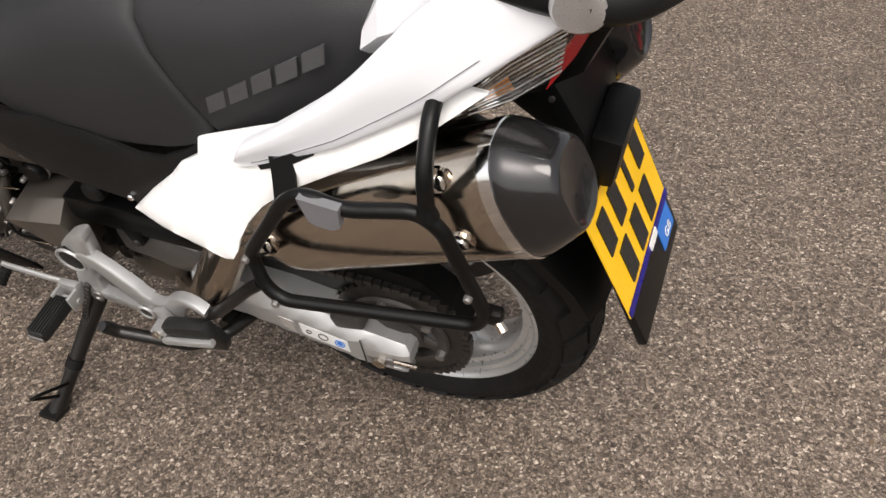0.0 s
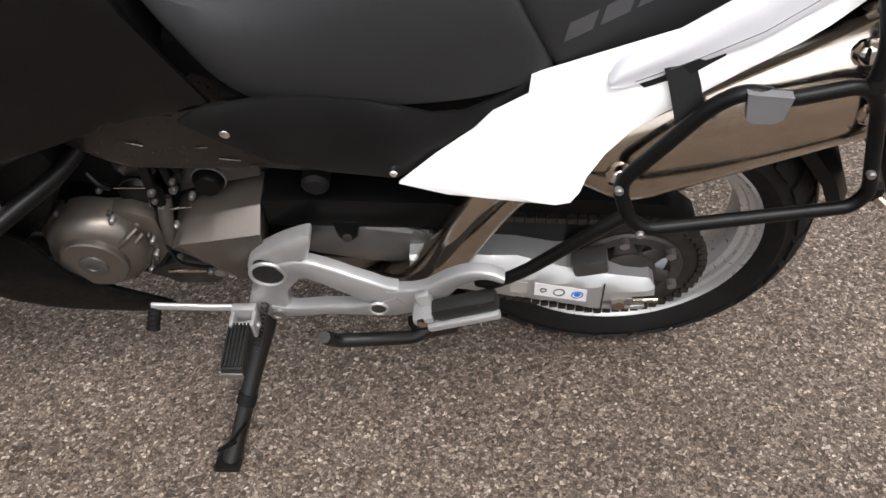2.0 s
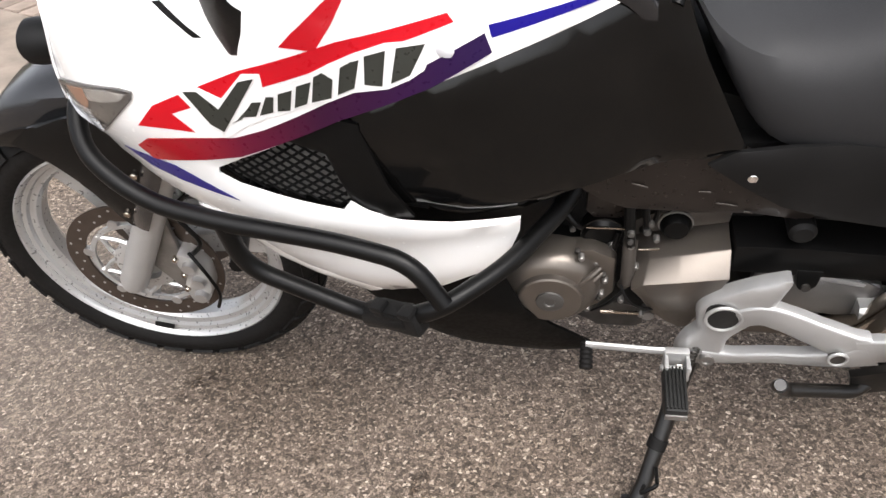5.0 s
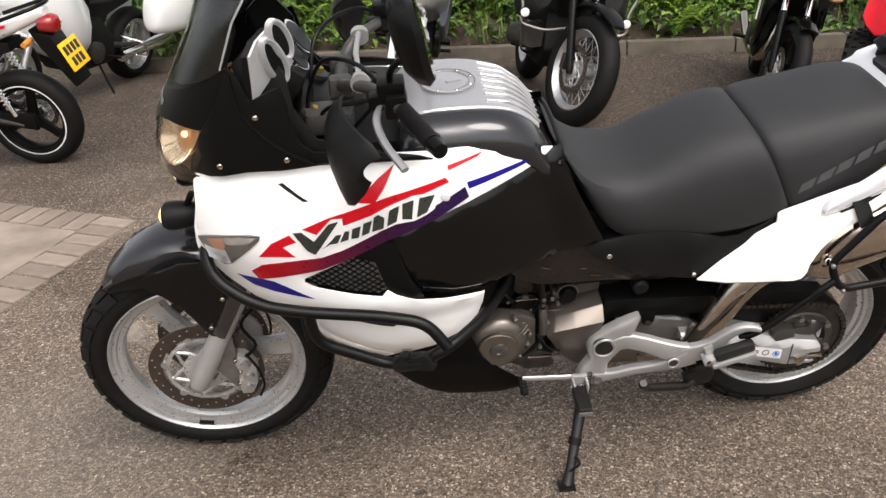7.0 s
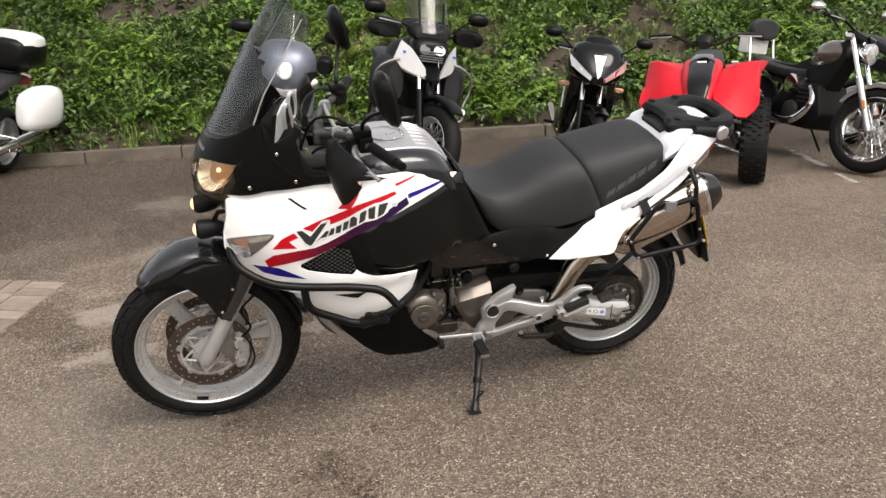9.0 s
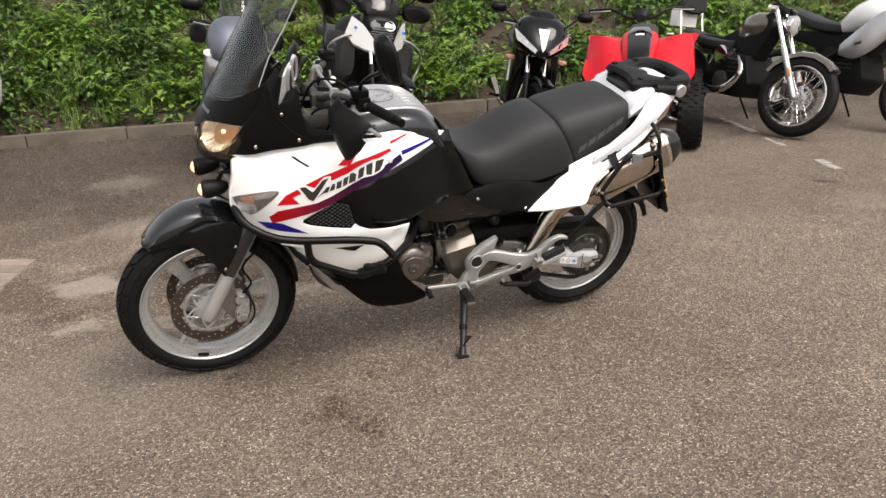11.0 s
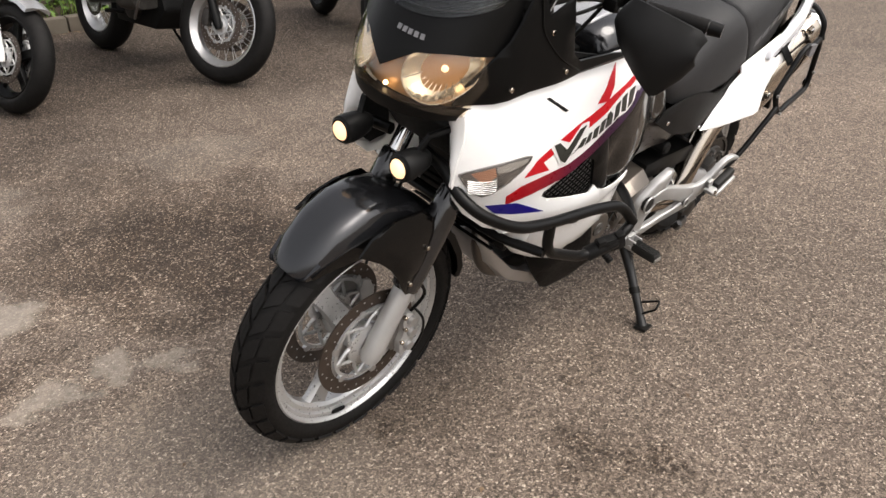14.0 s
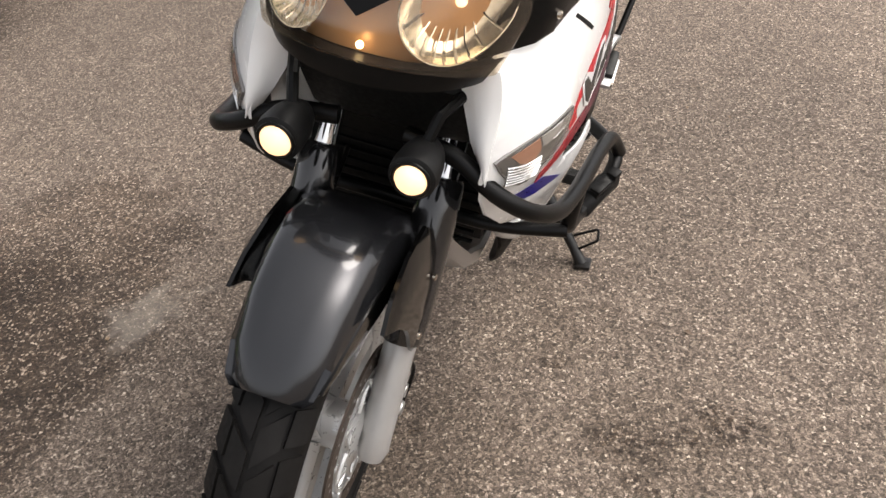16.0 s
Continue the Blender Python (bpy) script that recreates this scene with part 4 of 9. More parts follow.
def tourer():
    B = BIKE
    FW, RW = (1.560, 0.0, 0.327), (0.0, 0.0, 0.317)
    wheel(B, "front_wheel", FW, 0.3235, 0.110, 0.2555, angle=57, disc=0.148, disc_y=0.066, hub=0.032, pitches=30)
    wheel(B, "rear_wheel", RW, 0.3145, 0.150, 0.229, angle=132, disc=0.0, hub=0.05, pitches=26)
    # a dark balance weight on each rim
    box(bm := bmesh.new(), (1.560 + 0.2325 * math.cos(radians(-78)), 0.040, 0.327 + 0.2325 * math.sin(radians(-78))), (0.040, 0.006, 0.010), 0.001, Matrix.Rotation(radians(-12), 3, "Y"))
    part("wheel_weight", bm, VOID, B)

    # -- fork, steering and handlebar
    ax = Vector((-0.4617, 0, 0.887))
    for s in (1, -1):
        foot = Vector((1.574, 0.098 * s, 0.318))
        bm = bmesh.new()
        sweep(bm, [foot - ax * 0.02, foot, foot + ax * 0.03, foot + ax * 0.39], [0.020, 0.027, 0.0265, 0.0265], 16)
        rod(bm, foot + Vector((0, -0.02 * s, 0)), foot + Vector((0, 0.016 * s, 0)), 0.019)
        leg = part("fork_slider", bm, SLIDER, B, "silver cast fork slider")
        part("axle_bolt", rod(bmesh.new(), foot + Vector((0, 0.014 * s, 0)), foot + Vector((0, 0.022 * s, 0)), 0.010, n=6), STEEL, leg)
        part("fork_tube", rod(bmesh.new(), foot + ax * 0.20, foot + ax * 0.78, 0.0215), CHROME, B, "chrome fork tube")
        fw = Vector((0.887, 0, 0.4617))
        shell_rows = []
        for t, r in ((0.186, 0.030), (0.192, 0.0335), (0.23, 0.0355), (0.32, 0.0365), (0.40, 0.0350), (0.446, 0.032), (0.452, 0.028)):
            arc = [(math.cos(radians(q)), math.sin(radians(q))) for q in range(-105, 106, 15)]
            c1 = foot + ax * t
            shell_rows.append([c1 + fw * (r * c) + Vector((0, r * d, 0)) for c, d in arc] + [c1 + fw * ((r - 0.003) * c) + Vector((0, (r - 0.003) * d, 0)) for c, d in arc[::-1]])
        part("fork_guard", loft(bmesh.new(), shell_rows), GUARDGLOSS, B, "gloss black fork guard")
        # brake caliper behind the slider
        bm = bmesh.new()
        prism(bm, [(1.47, .395), (1.445, .385), (1.425, .35), (1.428, .30), (1.445, .262), (1.475, .258), (1.482, .30), (1.470, .33), (1.478, .365)], 0.056 * s, 0.102 * s, 0.008)
        cal = part("brake_caliper", bm, SLIDER, B, "silver cast brake caliper")
        for px, pz in ((1.452, .365), (1.446, .325), (1.452, .285)):
            part("caliper_piston", rod(bmesh.new(), (px, 0.098 * s, pz), (px, 0.112 * s, pz), 0.015, 0.012, 14), ALLOY, cal)
            bolt("caliper_bolt", (px + 0.022, 0.103 * s, pz + 0.018), (0, s, 0), 0.006, STEEL, cal, 0.005)
        part("bleed_pipe", tube(catmull(flip([(1.445, .10, .40), (1.42, .112, .36), (1.412, .108, .30), (1.43, .10, .25)], s)), 0.0035, 8), SATIN, cal)
        part("brake_hose", tube(catmull(flip([(1.45, 0.09, 0.38), (1.415, 0.10, 0.43), (1.44, 0.095, 0.50), (1.37, 0.09, 0.58), (1.33, 0.07, 0.70)], s)), 0.0045, 8), SATIN, B)
        part("caliper_bracket", prism(bmesh.new(), [(1.545, 0.36), (1.50, 0.46), (1.475, 0.46), (1.47, 0.33), (1.46, 0.27), (1.49, 0.27)], 0.072 * s, 0.084 * s, 0.003), CAST, B)
    for s in (1, -1):
        cp = part("fork_cap", rod(bmesh.new(), (1.208, 0.098 * s, 1.03), (1.190, 0.098 * s, 1.066), 0.026, 0.025, 18), DULL, B, "silver fork cap")
        part("cap_adjuster", rod(bmesh.new(), (1.190, 0.098 * s, 1.066), (1.185, 0.098 * s, 1.076), 0.010, n=6), BRASS, cp)
        part("bar_clamp", box(bmesh.new(), (1.134, 0.05 * s, 1.096), (0.05, 0.035, 0.045), 0.010), DULL, B)
    bm = bmesh.new()
    for z0, x0 in ((0.90, 1.271), (1.04, 1.198)):
        box(bm, (x0, 0, z0), (0.07, 0.25, 0.032), 0.012, Matrix.Rotation(radians(-27), 3, "Y"))
    part("triple_clamp", bm, SATIN, B)
    bar = catmull([(0.955, 0.395, 1.128), (1.02, 0.235, 1.132), (1.062, 0.165, 1.136), (1.100, 0.118, 1.128), (1.128, 0.065, 1.104), (1.134, 0, 1.098), (1.128, -0.065, 1.104), (1.100, -0.118, 1.128), (1.062, -0.165, 1.136), (1.02, -0.235, 1.132), (0.955, -0.395, 1.128)], 6)
    part("handlebar", tube(bar, [0.011 + 0.0045 * max(0, 1 - abs(p.y) / 0.20) for p in bar], 14), DULL, B, "tapered silver handlebar")
    hb = part("handlebar_brace", tube([(1.092, 0.122, 1.142), (1.098, 0.0, 1.146), (1.092, -0.122, 1.142)], 0.0062), HANGER, B, "silver handlebar brace")
    for s in (1, -1):
        part("brace_clamp", tube([(1.090, 0.112 * s, 1.134), (1.090, 0.130 * s, 1.136)], 0.0205, 14), HANGER, hb)
    for s in (1, -1):
        gp, gr = [], []
        for k in range(19):
            u = k / 18
            gp.append(Vector((1.008, 0.25, 1.131)).lerp(Vector((0.962, 0.375, 1.128)), u))
            gr.append(0.0165 if k % 2 else 0.0178)
        g = tube(flip(gp, s), gr, 16)
        grip = part("handle_grip", g, RUBBER, B, "ribbed black rubber grip")
        part("bar_end", rod(bmesh.new(), flip([(0.961, 0.378, 1.128)], s)[0], flip([(0.951, 0.405, 1.128)], s)[0], 0.0165, 0.0145, n=14), SATIN, grip)
        bm = bmesh.new()
        box(bm, (1.022, 0.215 * s, 1.132), (0.045, 0.055, 0.05), 0.010)
        box(bm, (1.030, 0.205 * s, 1.165), (0.055, 0.05, 0.028), 0.008)
        part("switch_box", bm, SATIN, B)
        part("lever", tube(catmull(flip([(1.050, 0.205, 1.125), (1.062, 0.25, 1.115), (1.050, 0.31, 1.10), (1.015, 0.385, 1.082)], s)), 0.0055, 8, flat=1.5), ALLOY, B, "silver hand lever")
        part("lever_bracket", box(bmesh.new(), (1.05, 0.195 * s, 1.13), (0.05, 0.035, 0.03), 0.008), SATIN, B)
        # hand guard: a curved shell before the grip, drooping at its outer end
        rings = []
        for k in range(13):
            u = k / 12
            y = 0.262 + 0.165 * u
            x = 1.128 + 0.024 * math.sin(math.pi * (0.15 + 0.8 * u)) - 0.050 * u * u
            h0 = 1.104 - 0.102 * min(1, u / 0.70) ** 1.1 + 0.075 * max(0, u - 0.70) / 0.30
            h1 = 1.190 - 0.05 * (u - 0.35) ** 2 - 0.02 * u
            if k in (0, 12):
                h0, h1 = (h0 + h1) / 2 - 0.025, (h0 + h1) / 2 + 0.025
            zs = [h0 + (h1 - h0) * j / 8 for j in range(9)]
            out = [(x + 0.022 * (1 - ((j - 4) / 4) ** 2) - 0.02 * (j / 8), y * s, z) for j, z in enumerate(zs)]
            inn = [(px - 0.006, py, pz) for px, py, pz in out[::-1]]
            rings.append(out + inn)
        part("hand_guard", loft(bmesh.new(), rings), MATTE, B, "matte black plastic hand guard")
        # mirror on its stalk
        part("mirror_stalk", tube(catmull(flip([(1.03, 0.215, 1.165), (1.03, 0.225, 1.20), (1.015, 0.28, 1.245), (1.0, 0.335, 1.275)], s)), 0.0065, 8), SATIN, B)
        rings = []
        for t, f in ((0, 0.86), (0.012, 1.0), (0.03, 0.93), (0.045, 0.70), (0.052, 0.3)):
            c0 = Vector((0.970 + t, 0.37 * s, 1.328))
            rings.append([c0 + Vector((0.02 * math.sin(a) * f, 0.068 * f * math.copysign(abs(math.cos(a)) ** 0.75, math.cos(a)), 0.080 * f * math.copysign(abs(math.sin(a)) ** 0.8, math.sin(a)))) for a in [2 * math.pi * i / 24 for i in range(24)]])
        mi = part("mirror", loft(bmesh.new(), rings), SATIN, B, "black rear-view mirror")
        bm = bmesh.new()
        bm.faces.new([bm.verts.new(p + Vector((-0.0012, 0, 0))) for p in rings[0]])
        part("mirror_glass", bm, MIRROR, mi)

    # -- front mudguard
    def guard_ring(deg, rt, rs, w):
        a = radians(deg)
        out = []
        prof = [(w, rs), (w + 0.003, rs + (rt - rs) * 0.5), (w * 0.92, rt - 0.018), (w * 0.70, rt - 0.005), (w * 0.35, rt - 0.001)]
        full = prof + [(0, rt)] + [(-y, r) for y, r in prof[::-1]]
        full += [(y, r - 0.004) for y, r in full[::-1]]
        return [(FW[0] + r * math.cos(a), y, FW[2] + r * math.sin(a)) for y, r in full]

    rings = [guard_ring(*v) for v in ((53, 0.350, 0.340, 0.046), (55, 0.357, 0.334, 0.057), (62, 0.372, 0.325, 0.066), (72, 0.392, 0.308, 0.073), (82, 0.404, 0.296, 0.078), (92, 0.407, 0.290, 0.080),
                                      (102, 0.398, 0.300, 0.088), (112, 0.380, 0.315, 0.084), (120, 0.368, 0.330, 0.078))]
    part("front_mudguard", loft(bmesh.new(), rings), GRAPHITE, B, "glossy graphite front mudguard")
    rings = [guard_ring(*v) for v in ((112, 0.374, 0.320, 0.076), (125, 0.358, 0.325, 0.074), (140, 0.350, 0.322, 0.070), (155, 0.347, 0.322, 0.066), (166, 0.345, 0.322, 0.062), (173, 0.342, 0.326, 0.05))]
    for s in (1, -1):
        edge = []
        for deg, rs, w in ((57, 0.331, 0.060), (62, 0.325, 0.066), (72, 0.308, 0.073), (82, 0.296, 0.078), (92, 0.290, 0.080), (102, 0.300, 0.088)):
            a, up = radians(deg), 0.006 + 0.042 * min(1, (deg - 57) / 22)
            edge.append([(FW[0] + r * math.cos(a), y * s, FW[2] + r * math.sin(a)) for r, y in ((rs - 0.004, w - 0.003), (rs - 0.004, w + 0.005), (rs + up * 0.5, w + 0.0065), (rs + up, w + 0.0055), (rs + up, w - 0.003))])
        part("mudguard_edge", loft(bmesh.new(), edge), GLOSS, B, "gloss black lower edge of mudguard")
    part("mudguard_tail", loft(bmesh.new(), rings), SATIN, B, "satin black rear half of mudguard")
    for s in (1, -1):
        poly = [(1.655, 0.652), (1.60, 0.617), (1.566, 0.585), (1.545, 0.553), (1.523, 0.508), (1.509, 0.488), (1.497, 0.485), (1.474, 0.529), (1.446, 0.58), (1.424, 0.612), (1.425, 0.66), (1.47, 0.70), (1.55, 0.70), (1.62, 0.68)]
        bm = panel(poly, lambda x, z: 0.128 - 0.14 * max(0, z - 0.58), 0.006, 0.010, 0.006, 0.04, s)
        sk = part("mudguard_skirt", bm, GLOSS, B, "gloss black fork side of mudguard")
        for p in ((1.504, 0.520), (1.462, 0.606)):
            bolt("screw", (p[0], 0.128 * s, p[1]), (0, s, 0), 0.006, STEEL, sk, 0.003)

    # -- fairing
    outline = [(1.454, .965), (1.411, .985), (1.326, 1.005), (1.252, 1.012), (1.184, 1.018), (1.086, 1.021), (.961, 1.012), (.878, 1.008), (.793, .992), (.692, .963),
               (.723, .946), (.799, .927), (.87, .909), (.973, .879), (1.071, .842), (1.136, .810), (1.201, .775), (1.244, .748), (1.247, .735), (1.222, .722), (1.145, .707),
               (1.082, .697), (1.069, .716), (1.049, .699), (1.009, .680), (.942, .670), (.853, .665), (.855, .626), (.869, .584), (.893, .554), (.93, .535), (.97, .505),
               (1.066, .473), (1.146, .515), (1.2, .55), (1.23, .581), (1.236, .632), (1.302, .640), (1.369, .667), (1.426, .716), (1.459, .761), (1.473, .798), (1.472, .845), (1.458, .905)]
    for s in (1, -1):
        fa = part("side_fairing", panel(outline, white_flank, 0.004, 0.007, 0.005, 0.03, s), WHITE, B, "glossy white side fairing")

        def decal(name, poly, mat, lift=0.0012):
            part(name, panel(poly, lambda x, z: white_flank(x, z) + lift, 0.0008, 0, 0, 0.03, s), mat, fa)

        decal("red_stripe", [(1.332, .815), (1.302, .848), (1.178, .905), (1.056, .943), (.932, .966), (.925, .956), (1.049, .922), (1.176, .879), (1.279, .838), (1.255, .812)], RED)
        decal("red_wedge", [(1.121, .937), (1.105, .952), (1.068, .981), (1.034, 1.002), (1.058, .962), (1.080, .933)], RED)
        decal("red_dash", [(.927, .986), (.848, .998), (.863, .991), (.925, .978)], RED)
        decal("graded_band", [(1.357, .766), (1.33, .790), (1.24, .805), (1.20, .812), (1.157, .830), (1.063, .877), (.951, .915), (.892, .940), (.884, .918), (.953, .886), (1.063, .849), (1.158, .803), (1.20, .782), (1.244, .768), (1.314, .747), (1.345, .737)], GRADED)
        decal("blue_flash", [(1.394, .742), (1.344, .739), (1.315, .735), (1.229, .692), (1.319, .702), (1.363, .713)], BLUE)
        decal("blue_dash", [(.888, .948), (.732, .963), (.76, .953), (.884, .934)], BLUE)
        # the model name, kept as slanted plain shapes on one pale outline
        low_e = [(1.262, .868), (1.228, .822), (1.208, .813), (1.182, .832), (1.153, .847), (1.125, .857), (1.096, .869), (1.068, .875), (1.040, .886), (1.000, .889), (.975, .898), (.958, .908)]
        top_e = [(.944, .944), (.972, .941), (1.000, .941), (1.037, .931), (1.065, .920), (1.094, .906), (1.123, .892), (1.147, .881), (1.149, .905), (1.172, .903), (1.205, .868), (1.240, .882)]
        decal("name_backing", low_e + top_e, STICKER, 0.0022)
        for shape in ([(1.254, .872), (1.236, .874), (1.212, .853), (1.178, .893), (1.157, .899), (1.212, .821), (1.228, .830)],
                      [(1.198, .836), (1.184, .843), (1.166, .868), (1.153, .870), (1.163, .850), (1.180, .847)],
                      [(1.158, .852), (1.140, .858), (1.136, .878), (1.146, .877)], [(1.134, .860), (1.118, .862), (1.112, .888), (1.130, .882)],
                      [(1.112, .866), (1.096, .872), (1.088, .899), (1.106, .893)], [(1.090, .874), (1.066, .880), (1.062, .902), (1.074, .910), (1.084, .905)],
                      [(1.058, .884), (1.038, .892), (1.030, .924), (1.040, .922), (1.052, .916)], [(1.026, .896), (1.006, .893), (1.000, .933), (1.024, .928)],
                      [(.996, .896), (.974, .904), (.956, .937), (.988, .935)]):
            decal("name_mark", shape, INK, 0.0034)
        part("fairing_slot", panel([(1.272, .972), (1.262, .974), (1.214, .941), (1.224, .940)], lambda x, z: white_flank(x, z) + 0.001, 0.001, 0, 0, 0.03, s), VOID, fa)
        part("scoop_shadow_gap", panel([(1.14, .620), (1.031, .614), (1.063, .592), (1.086, .598)], lambda x, z: white_flank(x, z) + 0.001, 0.001, 0, 0, 0.03, s), VOID, fa)
        bolt("screw", (0.935, (white_flank(.935, .927) + 0.001) * s, 0.927), (0, s, 0), 0.0105, PEARL, fa, 0.003)
        part("fairing_liner", panel([(1.435, .945), (1.32, .985), (1.18, .995), (1.08, .98), (1.10, .84), (1.20, .785), (1.262, .75), (1.262, .67), (1.36, .69), (1.42, .74), (1.45, .80), (1.445, .90)], lambda x, z: white_flank(x, z) - 0.010, 0.004, 0, 0, 0.04, s), VOID, B)
        # front return of the fairing, curving in beneath the lamp
        rings = []
        for k in range(13):
            z = 0.795 + 0.158 * k / 12
            xe = float(np.interp(z, (0.76, 0.80, 0.845, 0.905, 0.965), (1.456, 1.470, 1.469, 1.455, 1.451)))
            w = 0.062 * min(1.0, max(0.0, (z - 0.795) / 0.125)) ** 0.8 + 0.002
            ye = white_flank(xe, z) - 0.002
            row = [(xe + 0.007 * math.sin(math.pi * min(1, j / 6 + 0.12)) - 0.016 * (j / 6) ** 2, (ye - w * j / 6) * s, z - 0.004 * j / 6) for j in range(7)]
            rings.append(row + [(x - 0.004, y, zz) for x, y, zz in row[::-1]])
        part("fairing_return", loft(bmesh.new(), rings), WHITE, fa)
        # the lower scoop turns in round the crash bar
        rings = []
        for (xo, zo), (xi, yi, zi) in (((1.296, .640), (1.308, .178, .636)), ((1.262, .634), (1.284, .174, .622)), ((1.236, .628), (1.264, .172, .604)), ((1.231, .584), (1.248, .172, .562)), ((1.200, .551), (1.218, .176, .526)), ((1.146, .516), (1.162, .184, .494)), ((1.068, .475), (1.080, .192, .458))):
            o, i = Vector((xo, (white_flank(xo, zo) - 0.003) * s, zo)), Vector((xi, yi * s, zi))
            row = [o.lerp(i, k / 6) + Vector((0.016, 0.010 * s, 0)) * math.sin(math.pi * k / 6) for k in range(7)]
            rings.append(row + [p - Vector((0.004, 0.002 * s, -0.002)) for p in row[::-1]])
        part("scoop_return", loft(bmesh.new(), rings), WHITE, fa, sharp=70)
        # indicator
        poly = [(1.466, .830), (1.452, .838), (1.391, .860), (1.342, .869), (1.323, .866), (1.327, .857), (1.349, .836), (1.378, .807), (1.399, .784), (1.415, .774), (1.437, .789), (1.456, .811)]

        def inset(points, mat, name, lift, parent, label=""):
            return part(name, panel(points, lambda x, z: white_flank(x, z) + lift, 0.001, 0.002, 0.0008, 0.03, s), mat, parent, label)
        ind = part("indicator", panel(poly, lambda x, z: white_flank(x, z) + 0.002, 0.002, 0.004, 0.001, 0.03, s), LAMPGREY, fa, "clear-lensed front indicator")
        inset([(1.404, .852), (1.363, .863), (1.331, .864), (1.344, .852), (1.373, .844), (1.400, .836)], LAMPSILVER, "reflector_wedge", 0.0045, ind, "bright upper reflector")
        inset([(1.446, .834), (1.406, .850), (1.402, .832), (1.414, .812), (1.431, .818)], AMBERSOFT, "indicator_bulb", 0.0045, ind, "dull amber bulb cover")
        for k in range(7):
            o = k / 6
            arc = catmull([(x, (white_flank(x, z) + 0.0062) * s, z) for x, z in ((1.452 - .004 * o, .818 - .030 * o), (1.428 - .008 * o, .816 - .031 * o), (1.402 - .006 * o, .822 - .034 * o))], 3)
            part("lens_rib", tube(arc, 0.0015, 5), LAMPSILVER, ind)
        part("indicator_rim", tube([(x, (white_flank(x, z) + 0.002) * s, z) for x, z in poly], 0.0016, 6, closed=True), LAMPGREY, ind)
        part("indicator_lens", panel(poly, lambda x, z: white_flank(x, z) + 0.009, 0.001, 0.004, 0.004, 0.03, s), CLEAR, ind)
        # wire grille in the fairing opening
        gp = [(1.246, .743), (1.201, .777), (1.128, .812), (1.088, .786), (1.069, .713), (1.077, .696), (1.145, .706), (1.222, .721)]
        bm = bmesh.new()

        def inside(px, pz):
            c = False
            for i in range(len(gp)):
                (x1, z1), (x2, z2) = gp[i], gp[i - 1]
                if (z1 > pz) != (z2 > pz) and px < (x2 - x1) * (pz - z1) / (z2 - z1) + x1:
                    c = not c
            return c
        for dirn in (1, -1):
            for k in range(-16, 17):
                run = []
                for j in range(61):
                    q = (j - 30) * 0.006
                    px, pz = 1.155 + 0.0195 * k + q, 0.75 + dirn * q * 0.75
                    if inside(px, pz):
                        run.append((px, (flank(px, pz) - 0.016 + 0.001 * dirn) * s, pz))
                    elif len(run) > 1:
                        break
                    else:
                        run = []
                if len(run) > 1:
                    sweep(bm, run[::4] + [run[-1]] if len(run) > 4 else run, 0.0019, 5)
        part("wire_grille", bm, WIREM, B, "black wire mesh grille")
        part("grille_backing", panel(gp, lambda x, z: flank(x, z) - 0.0215, 0.003, 0, 0, 0.03, s), CORE, B, "grey radiator core behind the grille")
        # black inner strip and the glossy tank side
        part("fairing_inner_strip", panel([(1.142, .808), (1.075, .842), (1.045, .835), (1.018, .74), (.99, .682), (1.015, .678), (1.058, .697), (1.070, .718), (1.090, .79)], lambda x, z: flank(x, z) - 0.006, 0.006, 0.008, 0.006, 0.03, s), SATIN, B, "satin black inner strip of fairing")
        side = [(.69, .962), (.672, .965), (.663, .92), (.635, .858), (.592, .772), (.566, .721), (.62, .702), (.72, .700), (.79, .690), (.853, .668), (.94, .668), (1.02, .690), (1.04, .74), (1.065, .82), (1.055, .842), (.973, .876), (.87, .906), (.80, .924)]

        def hollow(x, z):
            y = max(flank(x, z) - 0.012, 0.168 - 0.25 * max(0, z - 0.86))
            return y - 0.016 * math.exp(-(((x - 0.99) / 0.055) ** 2 + ((z - 0.735) / 0.06) ** 2)) - 0.25 * max(0, 0.70 - z)
        part("tank_side", panel(side, hollow, 0.006, 0.010, 0.008, 0.025, s), GLOSS, B, "glossy black lower tank side")

    # -- nose: lamps, cowl, screen
    def shell(zs, fx, depth, width, a0, a1, n=24, th=0.004, ex=1.0):
        """A curved front: rows of height, each with its foremost place, depth and half-width."""
        rings = []
        for i in range(n + 1):
            a = a0 + (a1 - a0) * i / n
            row = [(fx(z) - depth(z) * (1 - math.cos(a)) ** ex, width(z) * math.sin(a), z) for z in zs]
            rings.append(row + [(x - th, y * 0.985, z) for x, y, z in row[::-1]])
        return loft(bmesh.new(), rings)

    def ramp(pts):
        def f(z):
            if z <= pts[0][0]:
                return pts[0][1]
            for (a, u), (b, v) in zip(pts, pts[1:]):
                if z <= b:
                    t = (z - a) / (b - a)
                    return u + (v - u) * t
            return pts[-1][1]
        return f

    front = ramp([(0.90, 1.545), (0.95, 1.552), (1.0, 1.548), (1.06, 1.528), (1.10, 1.505), (1.15, 1.475), (1.2, 1.445), (1.3, 1.392), (1.43, 1.318), (1.56, 1.235)])
    lamp_w = ramp([(0.95, 0.165), (1.02, 0.19), (1.08, 0.195)])
    lamp_d = ramp([(0.95, 0.13), (1.08, 0.20)])
    A, AL = radians(80), radians(73)

